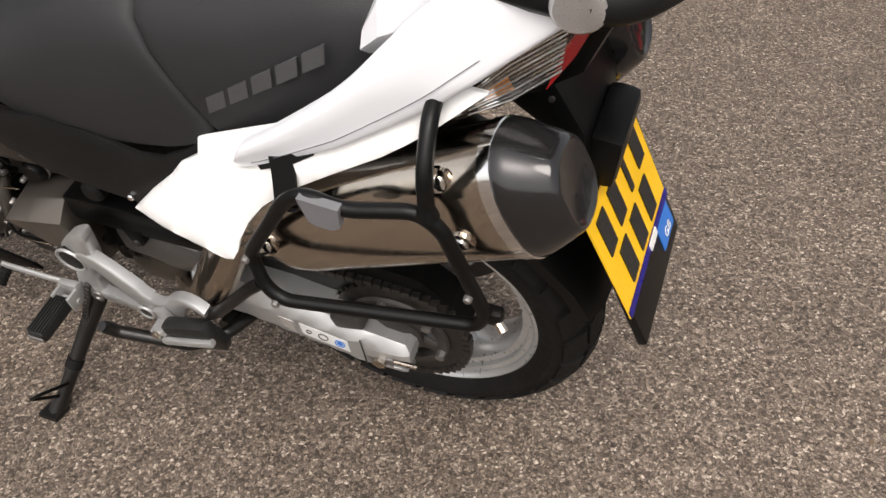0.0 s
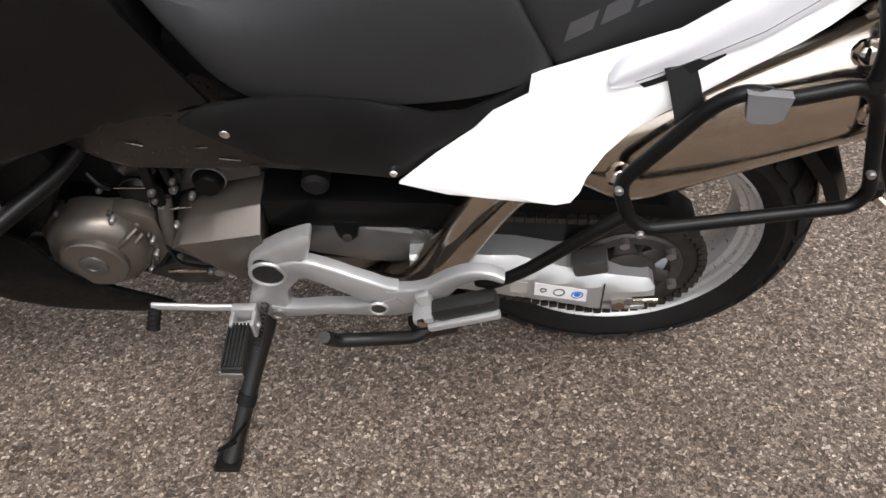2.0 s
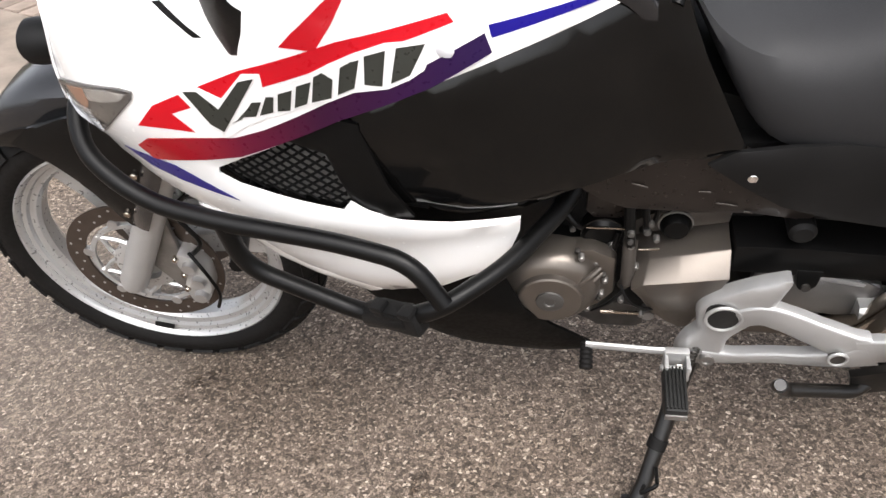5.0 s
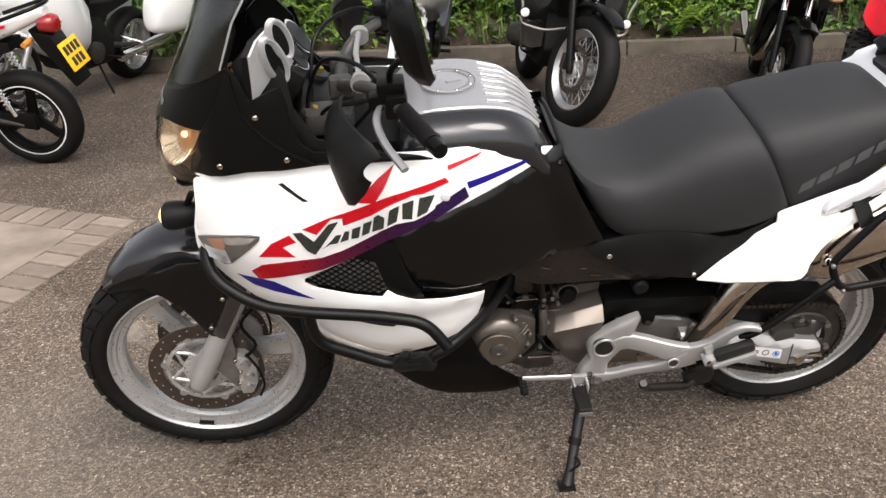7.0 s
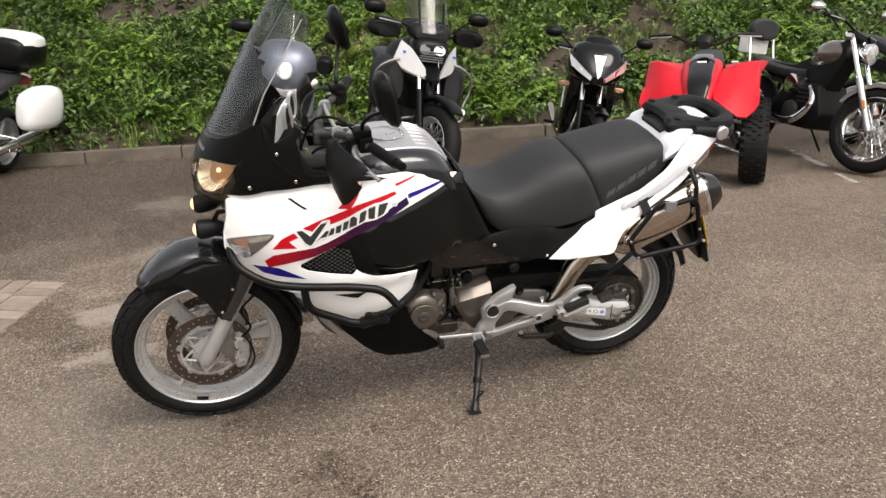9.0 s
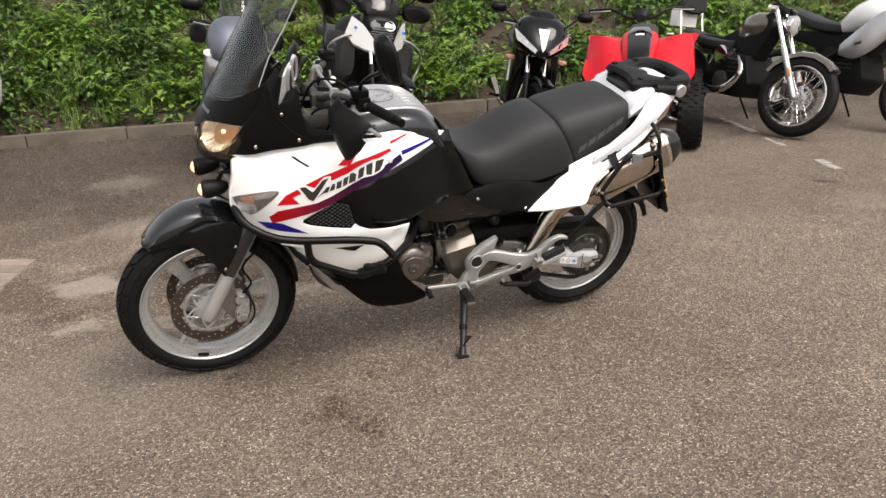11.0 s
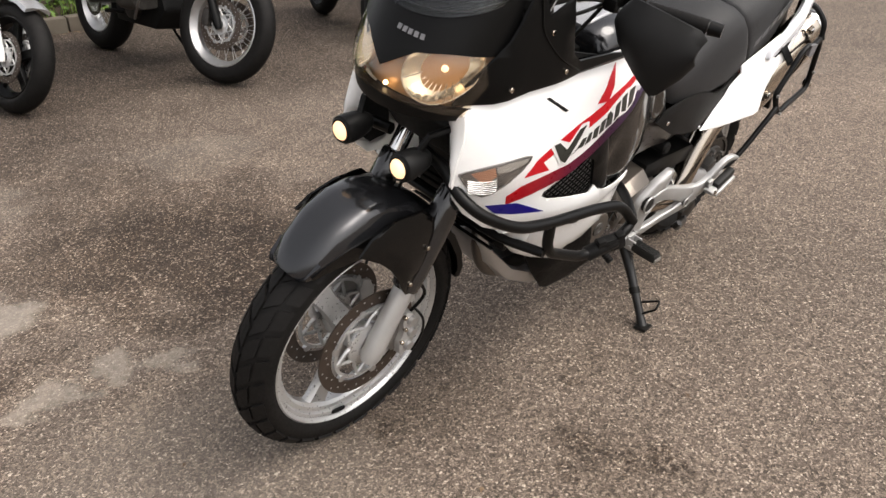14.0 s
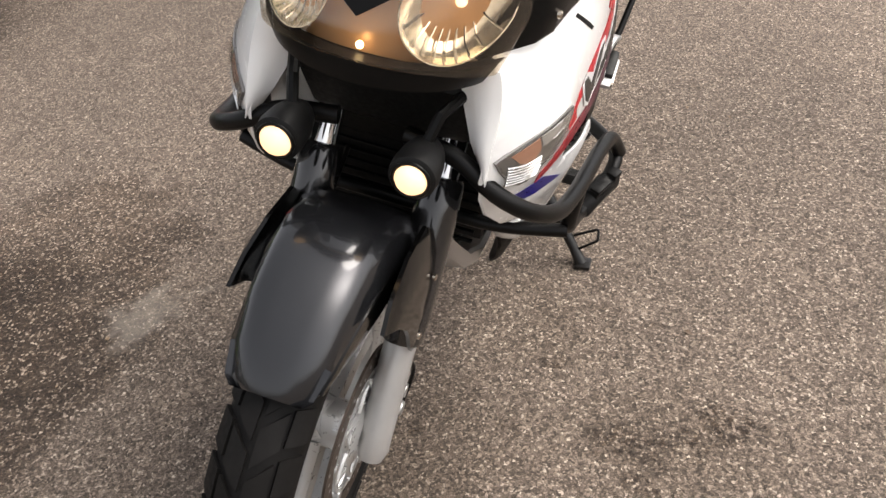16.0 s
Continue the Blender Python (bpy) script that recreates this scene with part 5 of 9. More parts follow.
    def face(a, z, off=0.0):
        """A place on the lamp's glass, or off behind it."""
        p = Vector((front(z) - lamp_d(z) * (1 - math.cos(a)), lamp_w(z) * math.sin(a), z))
        return p - Vector((math.cos(a * 0.8), math.sin(a * 0.8), 0.15)) * off

    def brow(a):
        """Height of the cowl's lower edge over the lamps."""
        d = abs(math.degrees(a))
        return 1.020 + 0.046 * min(1, d / 20) + 0.010 * max(0, min(1, (d - 20) / 20))

    def lens(off, n=34, th=0.002, top=0.008):
        rings = []
        for i in range(n + 1):
            a = -AL + 2 * AL * i / n
            lo, hi = 0.953 + 0.014 * math.cos(a * 1.3), brow(a) + top
            row = [face(a, lo + (hi - lo) * k / 7, off) for k in range(8)]
            rings.append(row + [p - Vector((th, 0, 0)) for p in row[::-1]])
        return loft(bmesh.new(), rings)

    hl = part("headlamp", lens(0.040, th=0.004, top=0.012), HOUSING, B, "twin headlamp unit with warm-tinted inner housing")
    for s in (1, -1):
        a0, z0 = radians(38.5), 1.036
        rings = []
        for f, off in ((1.0, 0.010), (0.94, 0.020), (0.80, 0.034), (0.55, 0.046), (0.25, 0.052)):
            ring = []
            for i in range(30):
                t = 2 * math.pi * i / 30
                ring.append(face(s * (a0 + radians(25) * f * math.cos(t)), z0 + 0.064 * f * math.sin(t), off))
            rings.append(ring)
        rf = part("reflector", loft(bmesh.new(), rings + [[p - Vector((0.002, 0, 0)) for p in r] for r in rings[::-1]], caps=False), REFLECTOR, hl, "mirror-bright lamp reflector")
        for k in range(9):
            o = (k - 4) / 4.4
            pts = [face(s * (a0 + radians(24.3) * f * o), z0 - 0.060 * math.sqrt(1 - o * o) * g, off) for f, g, off in ((0.98, 0.98, 0.013), (0.85, 0.80, 0.030), (0.65, 0.45, 0.042))]
            part("reflector_rib", tube(pts, 0.0012, 5), CHROME, rf)
        part("reflector_rim", tube(rings[0], 0.0014, 6, closed=True), CHROME, rf)
        bm = bmesh.new()
        bmesh.ops.create_icosphere(bm, subdivisions=2, radius=0.0075)
        bmesh.ops.translate(bm, verts=bm.verts, vec=face(s * a0, z0 + 0.004, 0.036))
        part("headlamp_bulb", bm, HEADBULB, hl, "headlamp bulb with a weak added glow")
    bm = bmesh.new()
    bmesh.ops.create_icosphere(bm, subdivisions=2, radius=0.005)
    bmesh.ops.translate(bm, verts=bm.verts, vec=(1.524, 0.0, 0.976))
    part("side_light", bm, BULB, hl, "lit side light bulb")
    part("headlamp_glass", lens(0.0, 36), AMBERGLASS, hl, "clear headlamp cover with warm tint")
    part("chin_lip", shell([0.936, 0.945, 0.958, 0.967], lambda z: front(z) - 0.004, lambda z: 0.15, ramp([(0.90, 0.14), (0.96, 0.168)]), -A, A, 24, 0.02), SATIN, B, "satin black lip below headlamp")
    # cowl above the lamps, running back along both sides
    rings = []
    for i in range(33):
        a = radians(-84 + 168 * i / 32)
        low = brow(a)
        top = 1.138 + 0.075 * (abs(a) / 1.5) ** 2
        row = []
        for k in range(9):
            z = low + (top - low) * k / 8
            dp = ramp([(1.05, 0.20), (1.10, 0.180), (1.16, 0.135), (1.24, 0.112)])(z)
            wd = ramp([(1.05, 0.190), (1.10, 0.189), (1.16, 0.180), (1.24, 0.172)])(z)
            row.append((front(z) + 0.004 - dp * (1 - math.cos(a)), wd * math.sin(a), z))
        rings.append(row + [(x - 0.006, y * 0.975, z) for x, y, z in row[::-1]])
    nc = part("nose_cowl", loft(bmesh.new(), rings), SATIN, B, "satin black nose cowl")
    for k in range(5):
        a = radians(3 + 4.2 * k)
        z = 1.098 - 0.0008 * k
        p0 = Vector((front(z) + 0.0055 - 0.18 * (1 - math.cos(a)), 0.192 * math.sin(a), z))
        part("name_mark", box(bmesh.new(), p0, (0.002, 0.009, 0.011), 0, Matrix.Rotation(a, 3, "Z") @ Matrix.Rotation(radians(-28), 3, "Y")), TABGREY, nc)
    for s in (1, -1):
        def cowl_y(x, z):
            return 0.236 - 0.20 * max(0, x - 1.25) - 0.10 * max(0, z - 1.03) - 0.9 * max(0, x - 1.40) ** 1.0
        poly = [(1.462, .966), (1.445, 1.02), (1.415, 1.075), (1.372, 1.14), (1.334, 1.215), (1.318, 1.20), (1.300, 1.150), (1.262, 1.172), (1.240, 1.180), (1.230, 1.140), (1.226, 1.098), (1.215, 1.062), (1.191, 1.043), (1.07, 1.034), (.985, 1.020), (.955, 1.010), (1.07, 1.012), (1.184, 1.014), (1.33, 1.000), (1.41, .982)]
        co = part("cowl_side", panel(poly, cowl_y, 0.006, 0.006, 0.004, 0.03, s), SATIN, B, "satin black cowl flank")
        part("cowl_fold", tube(catmull([(x, (cowl_y(x, z) + 0.0008) * s, z) for x, z in ((1.332, 1.205), (1.328, 1.170), (1.318, 1.125), (1.276, 1.075), (1.234, 1.045), (1.194, 1.024))]), 0.0022, 6), SATIN, co)
        for px, pz in ((1.382, 1.015), (1.244, 1.034), (1.294, 1.121)):
            bolt("screw", (px, (cowl_y(px, pz) + 0.001) * s, pz), (0, s, 0.1), 0.006, STEEL, co, 0.003)
        # inner cockpit trim
        part("cockpit_trim", panel([(1.335, 1.20), (1.312, 1.12), (1.27, 1.07), (1.20, 1.025), (1.06, 1.012), (1.10, 1.022), (1.185, 1.045), (1.225, 1.11), (1.235, 1.18), (1.285, 1.25)], lambda x, z: 0.196 - 0.22 * max(0, z - 1.0), 0.006, 0.006, 0.003, 0.03, s), MATTE, B, "matte black cockpit trim")
    # pale vented panel beside the instruments, facing the rider
    def dash(y, z, off=0.0):
        return Vector((1.296 - 0.60 * (0.196 - y) - 0.28 * (z - 1.149) - off, y, z))

    shape = [(.195, 1.143), (.212, 1.200), (.228, 1.250), (.215, 1.274), (.185, 1.286), (.150, 1.278), (.120, 1.240), (.098, 1.190), (.096, 1.132), (.112, 1.136), (.150, 1.176)]
    vp = part("vent_panel", loft(bmesh.new(), [[dash(y, z) for y, z in shape], [dash(y, z, 0.005) for y, z in shape]]), DUCT, B, "pale grey vented cockpit panel")
    part("panel_back", loft(bmesh.new(), [[dash(y, z, -0.012) for y, z in shape], [dash(y, z, -0.001) for y, z in shape]]), MATTE, vp, "matte black back of the panel")
    for cy, cz, rb in ((.158, 1.208, .080), (.150, 1.246, .068)):
        def oval_at(f, g, off):
            pts = []
            for q in [2 * math.pi * i / 32 for i in range(32)]:
                u, v = rb * f * math.cos(q), 0.020 * g * math.sin(q)
                pts.append(dash(cy + 0.60 * u - 0.80 * v, cz + 0.80 * u + 0.60 * v, off))
            return pts
        du = part("air_duct", loft(bmesh.new(), [oval_at(1.05, 1.12, 0.004), oval_at(1.0, 1.0, 0.013), oval_at(0.90, 0.80, 0.014), oval_at(0.80, 0.58, 0.008)]), DUCT, vp, "pale oval air duct")
        part("duct_mouth", loft(bmesh.new(), [oval_at(0.80, 0.60, 0.007), oval_at(0.78, 0.58, 0.0095)]), VOID, du)
    rings = []
    for i in range(33):
        a = radians(-86 + 172 * i / 32)
        low = 1.128 + 0.075 * (abs(a) / 1.5) ** 2
        top = 1.555 - 0.055 * (abs(a) / 1.5) ** 2.5
        row = []
        for k in range(11):
            z = low + (top - low) * k / 10
            dp = ramp([(1.12, 0.14), (1.20, 0.107), (1.29, 0.096), (1.39, 0.107), (1.56, 0.10)])(z)
            wd = ramp([(1.12, 0.182), (1.20, 0.174), (1.29, 0.168), (1.39, 0.144), (1.56, 0.118)])(z)
            row.append((front(z) + 0.008 - dp * (1 - math.cos(a)), wd * math.sin(a), z))
        rings.append(row + [(x - 0.003, y * 0.985, z) for x, y, z in row[::-1]])
    ws = part("windscreen", loft(bmesh.new(), rings), SCREENCLEAR, B, "lightly smoked clear windscreen")
    for s in (1, -1):
        part("screen_edge", tube([Vector(q) for q in rings[0 if s < 0 else -1][:11]], 0.0022, 6), SCREENEDGE, ws)
    rings = []
    for i in range(29):
        a = radians(-84 + 168 * i / 28)
        low = 1.120 + 0.075 * (abs(a) / 1.5) ** 2
        top = 1.405 - 0.135 * (abs(a) / 1.47) ** 2.2
        row = []
        for k in range(9):
            z = low + (top - low) * k / 8
            dp = ramp([(1.12, 0.14), (1.20, 0.107), (1.29, 0.096), (1.39, 0.107), (1.56, 0.10)])(z)
            wd = ramp([(1.12, 0.182), (1.20, 0.174), (1.29, 0.168), (1.39, 0.144), (1.56, 0.118)])(z) - 0.008
            row.append((front(z) - 0.004 - dp * (1 - math.cos(a)), wd * math.sin(a), z))
        rings.append(row + [(x - 0.004, y * 0.98, z) for x, y, z in row[::-1]])
    part("screen_mount", loft(bmesh.new(), rings), SMOKE, B, "smoked black panel behind the windscreen")
    bm = bmesh.new()
    for s in (1, -1):
        sweep(bm, [(1.40, 0.05 * s, 1.19), (1.34, 0.055 * s, 1.30), (1.30, 0.05 * s, 1.36)], 0.010, 8, flat=0.5)
    sweep(bm, [(1.34, 0.055, 1.30), (1.345, 0, 1.305), (1.34, -0.055, 1.30)], 0.009, 8)
    part("screen_bracket", bm, MATTE, B)
    # instruments and cables
    bm = bmesh.new()
    box(bm, (1.255, 0, 1.13), (0.09, 0.22, 0.10), 0.03, Matrix.Rotation(radians(-35), 3, "Y"))
    part("instrument_binnacle", bm, MATTE, B, "black instrument binnacle")
    for y0, r0 in ((0.055, 0.036), (-0.045, 0.045)):
        d0 = Vector((-0.80, 0, 0.6))
        c0 = Vector((1.225, y0, 1.165))
        ins = part("dial", rod(bmesh.new(), c0 - d0 * 0.02, c0 + d0 * 0.012, r0, n=24), CHROME, B, "chrome-ringed dial")
        part("dial_face", rod(bmesh.new(), c0 + d0 * 0.010, c0 + d0 * 0.0135, r0 * 0.88, n=24), SATIN, ins)
    bm = bmesh.new()
    box(bm, (1.16, 0.10, 1.05), (0.10, 0.07, 0.05), 0.012)
    box(bm, (1.11, 0.03, 1.07), (0.05, 0.05, 0.05), 0.012)
    part("fork_yoke", bm, DULL, B, "grey metal top yoke")
    for pts in ([(1.04, 0.20, 1.15), (1.09, 0.18, 1.20), (1.16, 0.13, 1.19), (1.20, 0.10, 1.10), (1.21, 0.08, 1.0)], [(1.03, 0.18, 1.13), (1.10, 0.16, 1.11), (1.17, 0.13, 1.08), (1.2, 0.11, 0.98)],
                [(1.04, -0.20, 1.15), (1.10, -0.14, 1.19), (1.18, -0.02, 1.18), (1.2, 0.05, 1.06)], [(1.05, 0.17, 1.12), (1.11, 0.15, 1.05), (1.13, 0.13, 1.00)]):
        part("cable", tube(catmull(pts), 0.0045, 8), SATIN, B)
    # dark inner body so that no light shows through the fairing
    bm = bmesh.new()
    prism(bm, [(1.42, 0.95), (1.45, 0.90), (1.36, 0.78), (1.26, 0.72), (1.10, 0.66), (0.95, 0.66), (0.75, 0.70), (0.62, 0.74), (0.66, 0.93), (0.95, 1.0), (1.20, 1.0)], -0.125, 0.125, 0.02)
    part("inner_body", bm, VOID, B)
    # added near-black block that keeps the gap before the engine dark
    part("dark_front_filler", prism(bmesh.new(), [(1.20, .665), (.84, .70), (.80, .60), (.86, .50), (.92, .44), (1.06, .42), (1.19, .53)], -0.16, 0.16, 0.02), VOID, B)
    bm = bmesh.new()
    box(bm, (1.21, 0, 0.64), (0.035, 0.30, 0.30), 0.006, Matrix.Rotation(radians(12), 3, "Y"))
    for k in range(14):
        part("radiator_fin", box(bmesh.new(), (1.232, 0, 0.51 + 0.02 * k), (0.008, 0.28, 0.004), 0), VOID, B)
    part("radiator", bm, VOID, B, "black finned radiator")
    # fog lamps on the crash bar
    for s in (1, -1):
        c0 = Vector((1.552, 0.092 * s, 0.828))
        fwd = Vector((1, 0, -0.05)).normalized()
        fl = part("fog_lamp", tube([c0 - fwd * 0.088, c0 - fwd * 0.082, c0 - fwd * 0.068, c0 - fwd * 0.045, c0 - fwd * 0.018, c0 - fwd * 0.004, c0], [0.008, 0.016, 0.025, 0.031, 0.0335, 0.032, 0.026], 24), MATTE, B, "round black fog lamp, lit")
        part("lamp_ring", tube([c0 + fwd * 0.001 + Vector((0, 0.0245 * math.cos(a), 0.0245 * math.sin(a))) for a in [2 * math.pi * i / 28 for i in range(28)]], 0.0028, 8, closed=True), SATIN, fl)
        part("fog_lens", tube([c0 + fwd * 0.0005, c0 + fwd * 0.006, c0 + fwd * 0.011, c0 + fwd * 0.014], [0.0225, 0.0195, 0.012, 0.004], 24), FOG, fl, "glowing warm lamp glass")
        part("fog_bracket", tube([c0 + Vector((-0.05, 0, 0.02)), c0 + Vector((-0.07, 0.01 * s, 0.06)), c0 + Vector((-0.12, 0.03 * s, 0.075))], 0.008, 8), SATIN, fl)

    # -- crash bars
    for s in (1, -1):
        top = [(1.44, 0.05, 0.82), (1.452, 0.13, 0.815), (1.462, 0.185, 0.781), (1.440, 0.234, 0.751), (1.389, 0.263, 0.721), (1.336, 0.279, 0.699), (1.253, 0.292, 0.686), (1.085, 0.308, 0.671), (0.99, 0.322, 0.655), (0.947, 0.345, 0.600)]
        cb = part("crash_bar", tube(rounded(flip(top, s), 0.04), 0.0135, 14), TUBE, B, "black tubular steel crash bar")
        low = [(1.245, 0.293, 0.684), (1.235, 0.292, 0.597), (1.075, 0.302, 0.518), (1.00, 0.338, 0.560), (0.947, 0.347, 0.598), (0.87, 0.275, 0.602), (0.80, 0.165, 0.605), (0.775, 0.12, 0.62)]
        part("lower_bar", tube(rounded(flip(low, s), 0.04), 0.0135, 14), TUBE, cb)
        a, b = Vector(flip([(1.065, 0.304, 0.521)], s)[0]), Vector(flip([(0.995, 0.340, 0.563)], s)[0])
        bm = bmesh.new()
        sweep(bm, [a, a.lerp(b, 0.06), a.lerp(b, 0.94), b], [0.016, 0.020, 0.020, 0.016], 12)
        mid = Vector((1.012, 0.334 * s, 0.554))
        yaw = Matrix.Rotation(radians(-26) * s, 3, "Z") @ Matrix.Rotation(radians(17), 3, "Y")
        box(bm, mid, (0.076, 0.028, 0.038), 0.006, yaw)
        for o in (-0.026, 0.026):
            box(bm, mid + yaw @ Vector((o, 0.006 * s, 0.021)), (0.022, 0.022, 0.012), 0.004, yaw)
        cl = part("clamp", bm, MATTE, cb, "black plastic slider clamp")
        part("clamp_slot", box(bmesh.new(), mid + yaw @ Vector((0, 0.0115 * s, 0.008)), (0.038, 0.008, 0.012), 0.001, yaw), VOID, cb)
    part("cross_tube", tube(rounded([(1.245, 0.294, 0.60), (1.27, 0.18, 0.585), (1.27, -0.18, 0.585), (1.245, -0.294, 0.60)], 0.05), 0.012, 12), TUBE, B)

    # -- tank
    TOP = ((1.028, 1.010, 0.090), (1.018, 1.038, 0.106), (0.99, 1.052, 0.114), (0.946, 1.060, 0.117), (0.89, 1.062, 0.117), (0.835, 1.058, 0.113), (0.783, 1.046, 0.107), (0.745, 1.022, 0.099), (0.715, 0.990, 0.088), (0.690, 0.955, 0.076), (0.672, 0.925, 0.066))
    rings = []
    for x, zt, w in TOP:
        half = [(w + 0.072, min(0.95, zt - 0.080)), (w + 0.075, min(0.98, zt - 0.060)), (w + 0.068, zt - 0.038), (w + 0.050, zt - 0.018), (w + 0.025, zt - 0.006), (w, zt - 0.003), (w * 0.5, zt - 0.004), (0, zt - 0.004)]
        rings.append([(x, y, z) for y, z in half + [(-y, z) for y, z in half[-2::-1]]])
    cols = [catmull([r[j] for r in rings], 3) for j in range(len(rings[0]))]
    part("fuel_tank", loft(bmesh.new(), [[c[i] for c in cols] for i in range(len(cols[0]))]), GRAPHITE, B, "dark grey metallic fuel tank")
    rings = []
    for x, zt, w in TOP[1:-2]:
        half = [(w + 0.004, zt - 0.012), (w + 0.005, zt - 0.001), (w + 0.002, zt + 0.003), (w * 0.7, zt + 0.005), (w * 0.35, zt + 0.004), (0, zt + 0.003)]
        rings.append([(x, y, z) for y, z in half + [(-y, z) for y, z in half[-2::-1]]])
    cols = [catmull([r[j] for r in rings], 3) for j in range(len(rings[0]))]
    tk = part("tank_top", loft(bmesh.new(), [[c[i] for c in cols] for i in range(len(cols[0]))]), SILVER, B, "silver top of fuel tank")
    d0 = Vector((-0.02, 0, 1)).normalized()
    c0 = Vector((0.905, 0.0, 1.0655))
    cap = part("filler_cap", tube([c0 - d0 * 0.01, c0 + d0 * 0.002, c0 + d0 * 0.0035], [0.060, 0.060, 0.056], 36), SILVER, tk, "round silver filler cap")
    for rr, th in ((0.0605, 0.0014), (0.047, 0.0010)):
        part("cap_seam", tube([c0 + d0 * 0.0032 + Vector((rr * math.cos(a), rr * math.sin(a), 0)) for a in [2 * math.pi * i / 44 for i in range(44)]], th, 5, closed=True), TABGREY, cap)
    for k in range(8):
        a = 2 * math.pi * k / 8 + 0.3
        bolt("cap_bolt", c0 + d0 * 0.0035 + Vector((0.0535 * math.cos(a), 0.0535 * math.sin(a), 0)), d0, 0.0042, STEEL, cap, 0.002)
    part("key_cover", box(bmesh.new(), c0 + Vector((-0.012, 0.006, 0.006)), (0.034, 0.011, 0.004), 0.0018, Matrix.Rotation(radians(25), 3, "Z")), SILVER, cap)
    # pressed ridges that run down the back of the tank
    for k in range(-3, 4):
        pts = []
        for x in (0.830, 0.805, 0.783, 0.764, 0.745, 0.728, 0.712):
            zt = float(np.interp(x, [r[0] for r in TOP[::-1]], [r[1] for r in TOP[::-1]]))
            w = float(np.interp(x, [r[0] for r in TOP[::-1]], [r[2] for r in TOP[::-1]]))
            u = k / 3.6
            pts.append((x, w * u, zt + 0.0030 + 0.0022 * (1 - u * u)))
        part("tank_ridge", tube(catmull(pts, 3), 0.0055, 8, flat=0.6), SILVER, tk)
    part("tank_rear_trim", tube(catmull([(0.680, 0.150, 0.925), (0.672, 0.125, 0.940), (0.668, 0.08, 0.944), (0.666, 0, 0.944), (0.668, -0.08, 0.944), (0.672, -0.125, 0.940), (0.680, -0.150, 0.925)]), 0.008, 10), SATIN, B)

    # -- seats
    def seat_rings(rows):
        out = []
        for x, zt, zb, w, sh in rows:
            h = zt - zb
            half = [(w * 0.97, zb), (w, zb + 0.10 * h), (w * 1.0, zb + 0.40 * h), (w * 0.965, zb + 0.66 * h), (w * 0.87, zb + 0.85 * h), (w * 0.68, zb + 0.955 * h), (w * 0.38, zt - 0.002), (0, zt)]
            ring = half + [(-y, z) for y, z in half[-2::-1]]
            out.append([(x - sh * (zt - z), y, z) for y, z in ring])
        cols = [catmull([r[j] for r in out], 3) for j in range(len(out[0]))]
        return [[c[i] for c in cols] for i in range(len(cols[0]))]

    rows = ((0.690, 0.975, 0.93, 0.085, 0.45), (0.668, 0.945, 0.82, 0.115, 0.48), (0.635, 0.905, 0.745, 0.142, 0.5), (0.58, 0.874, 0.722, 0.158, 0.5), (0.50, 0.868, 0.722, 0.166, 0.5), (0.42, 0.905, 0.722, 0.171, 0.5), (0.34, 0.942, 0.735, 0.174, 0.5),
            (0.28, 0.958, 0.755, 0.174, 0.5), (0.24, 0.957, 0.77, 0.172, 0.5), (0.226, 0.945, 0.785, 0.165, 0.5))
    part("rider_seat", loft(bmesh.new(), seat_rings(rows)), VINYL, B, "black grained vinyl rider seat")
    rows = ((0.232, 0.935, 0.79, 0.155, 0.5), (0.226, 0.953, 0.775, 0.168, 0.5), (0.205, 0.966, 0.775, 0.173, 0.5), (0.10, 0.985, 0.812, 0.172, 0.45), (0.0, 1.002, 0.862, 0.163, 0.35), (-0.06, 1.005, 0.895, 0.152, 0.2), (-0.10, 0.990, 0.915, 0.140, 0.1), (-0.13, 0.958, 0.925, 0.120, 0.0), (-0.14, 0.935, 0.925, 0.095, 0.0))
    ps = part("pillion_seat", loft(bmesh.new(), seat_rings(rows)), VINYL, B, "black vinyl pillion seat")
    for s in (1, -1):
        for k in range(5):
            x0 = (0.122 - 0.0375 * k) if s > 0 else (-0.028 + 0.0375 * k)
            zc = 0.850 - 0.60 * (x0 - 0.10) + 0.004
            w, h, t = 0.030, 0.026, 0.58
            part("name_mark", panel([(x0 + w / 2, zc - h / 2 - t * w / 2), (x0 - w / 2, zc - h / 2 + t * w / 2), (x0 - w / 2 - 0.005, zc + h / 2 + t * w / 2), (x0 + w / 2 - 0.005, zc + h / 2 - t * w / 2)],
                 lambda x, z: 0.1735 + 0.03 * min(0, x - 0.02), 0.003, 0, 0, 0.05, s), GREYINK, ps)

    # -- tail and side panels
    for s in (1, -1):
        poly = [(.612, .699), (.581, .721), (.51, .735), (.44, .740), (.37, .733), (.291, .711), (.251, .714), (.208, .735), (.165, .765), (.17, .735), (.226, .69), (.286, .64), (.342, .598), (.431, .612), (.507, .633), (.567, .668)]
        us = part("under_seat_panel", panel(poly, lambda x, z: 0.178 - 0.35 * max(0, z - 0.70) * 0.3 - 0.05 * max(0, x - 0.5), 0.006, 0.008, 0.004, 0.03, s), MATTE, B, "matte black panel under the seat")
        bolt("screw", (0.553, 0.172 * s, 0.683), (0, s, 0), 0.0085, CHROME, us, 0.004)
        bolt("screw", (0.345, 0.178 * s, 0.613), (0, s, 0), 0.006, CHROME, us, 0.004)
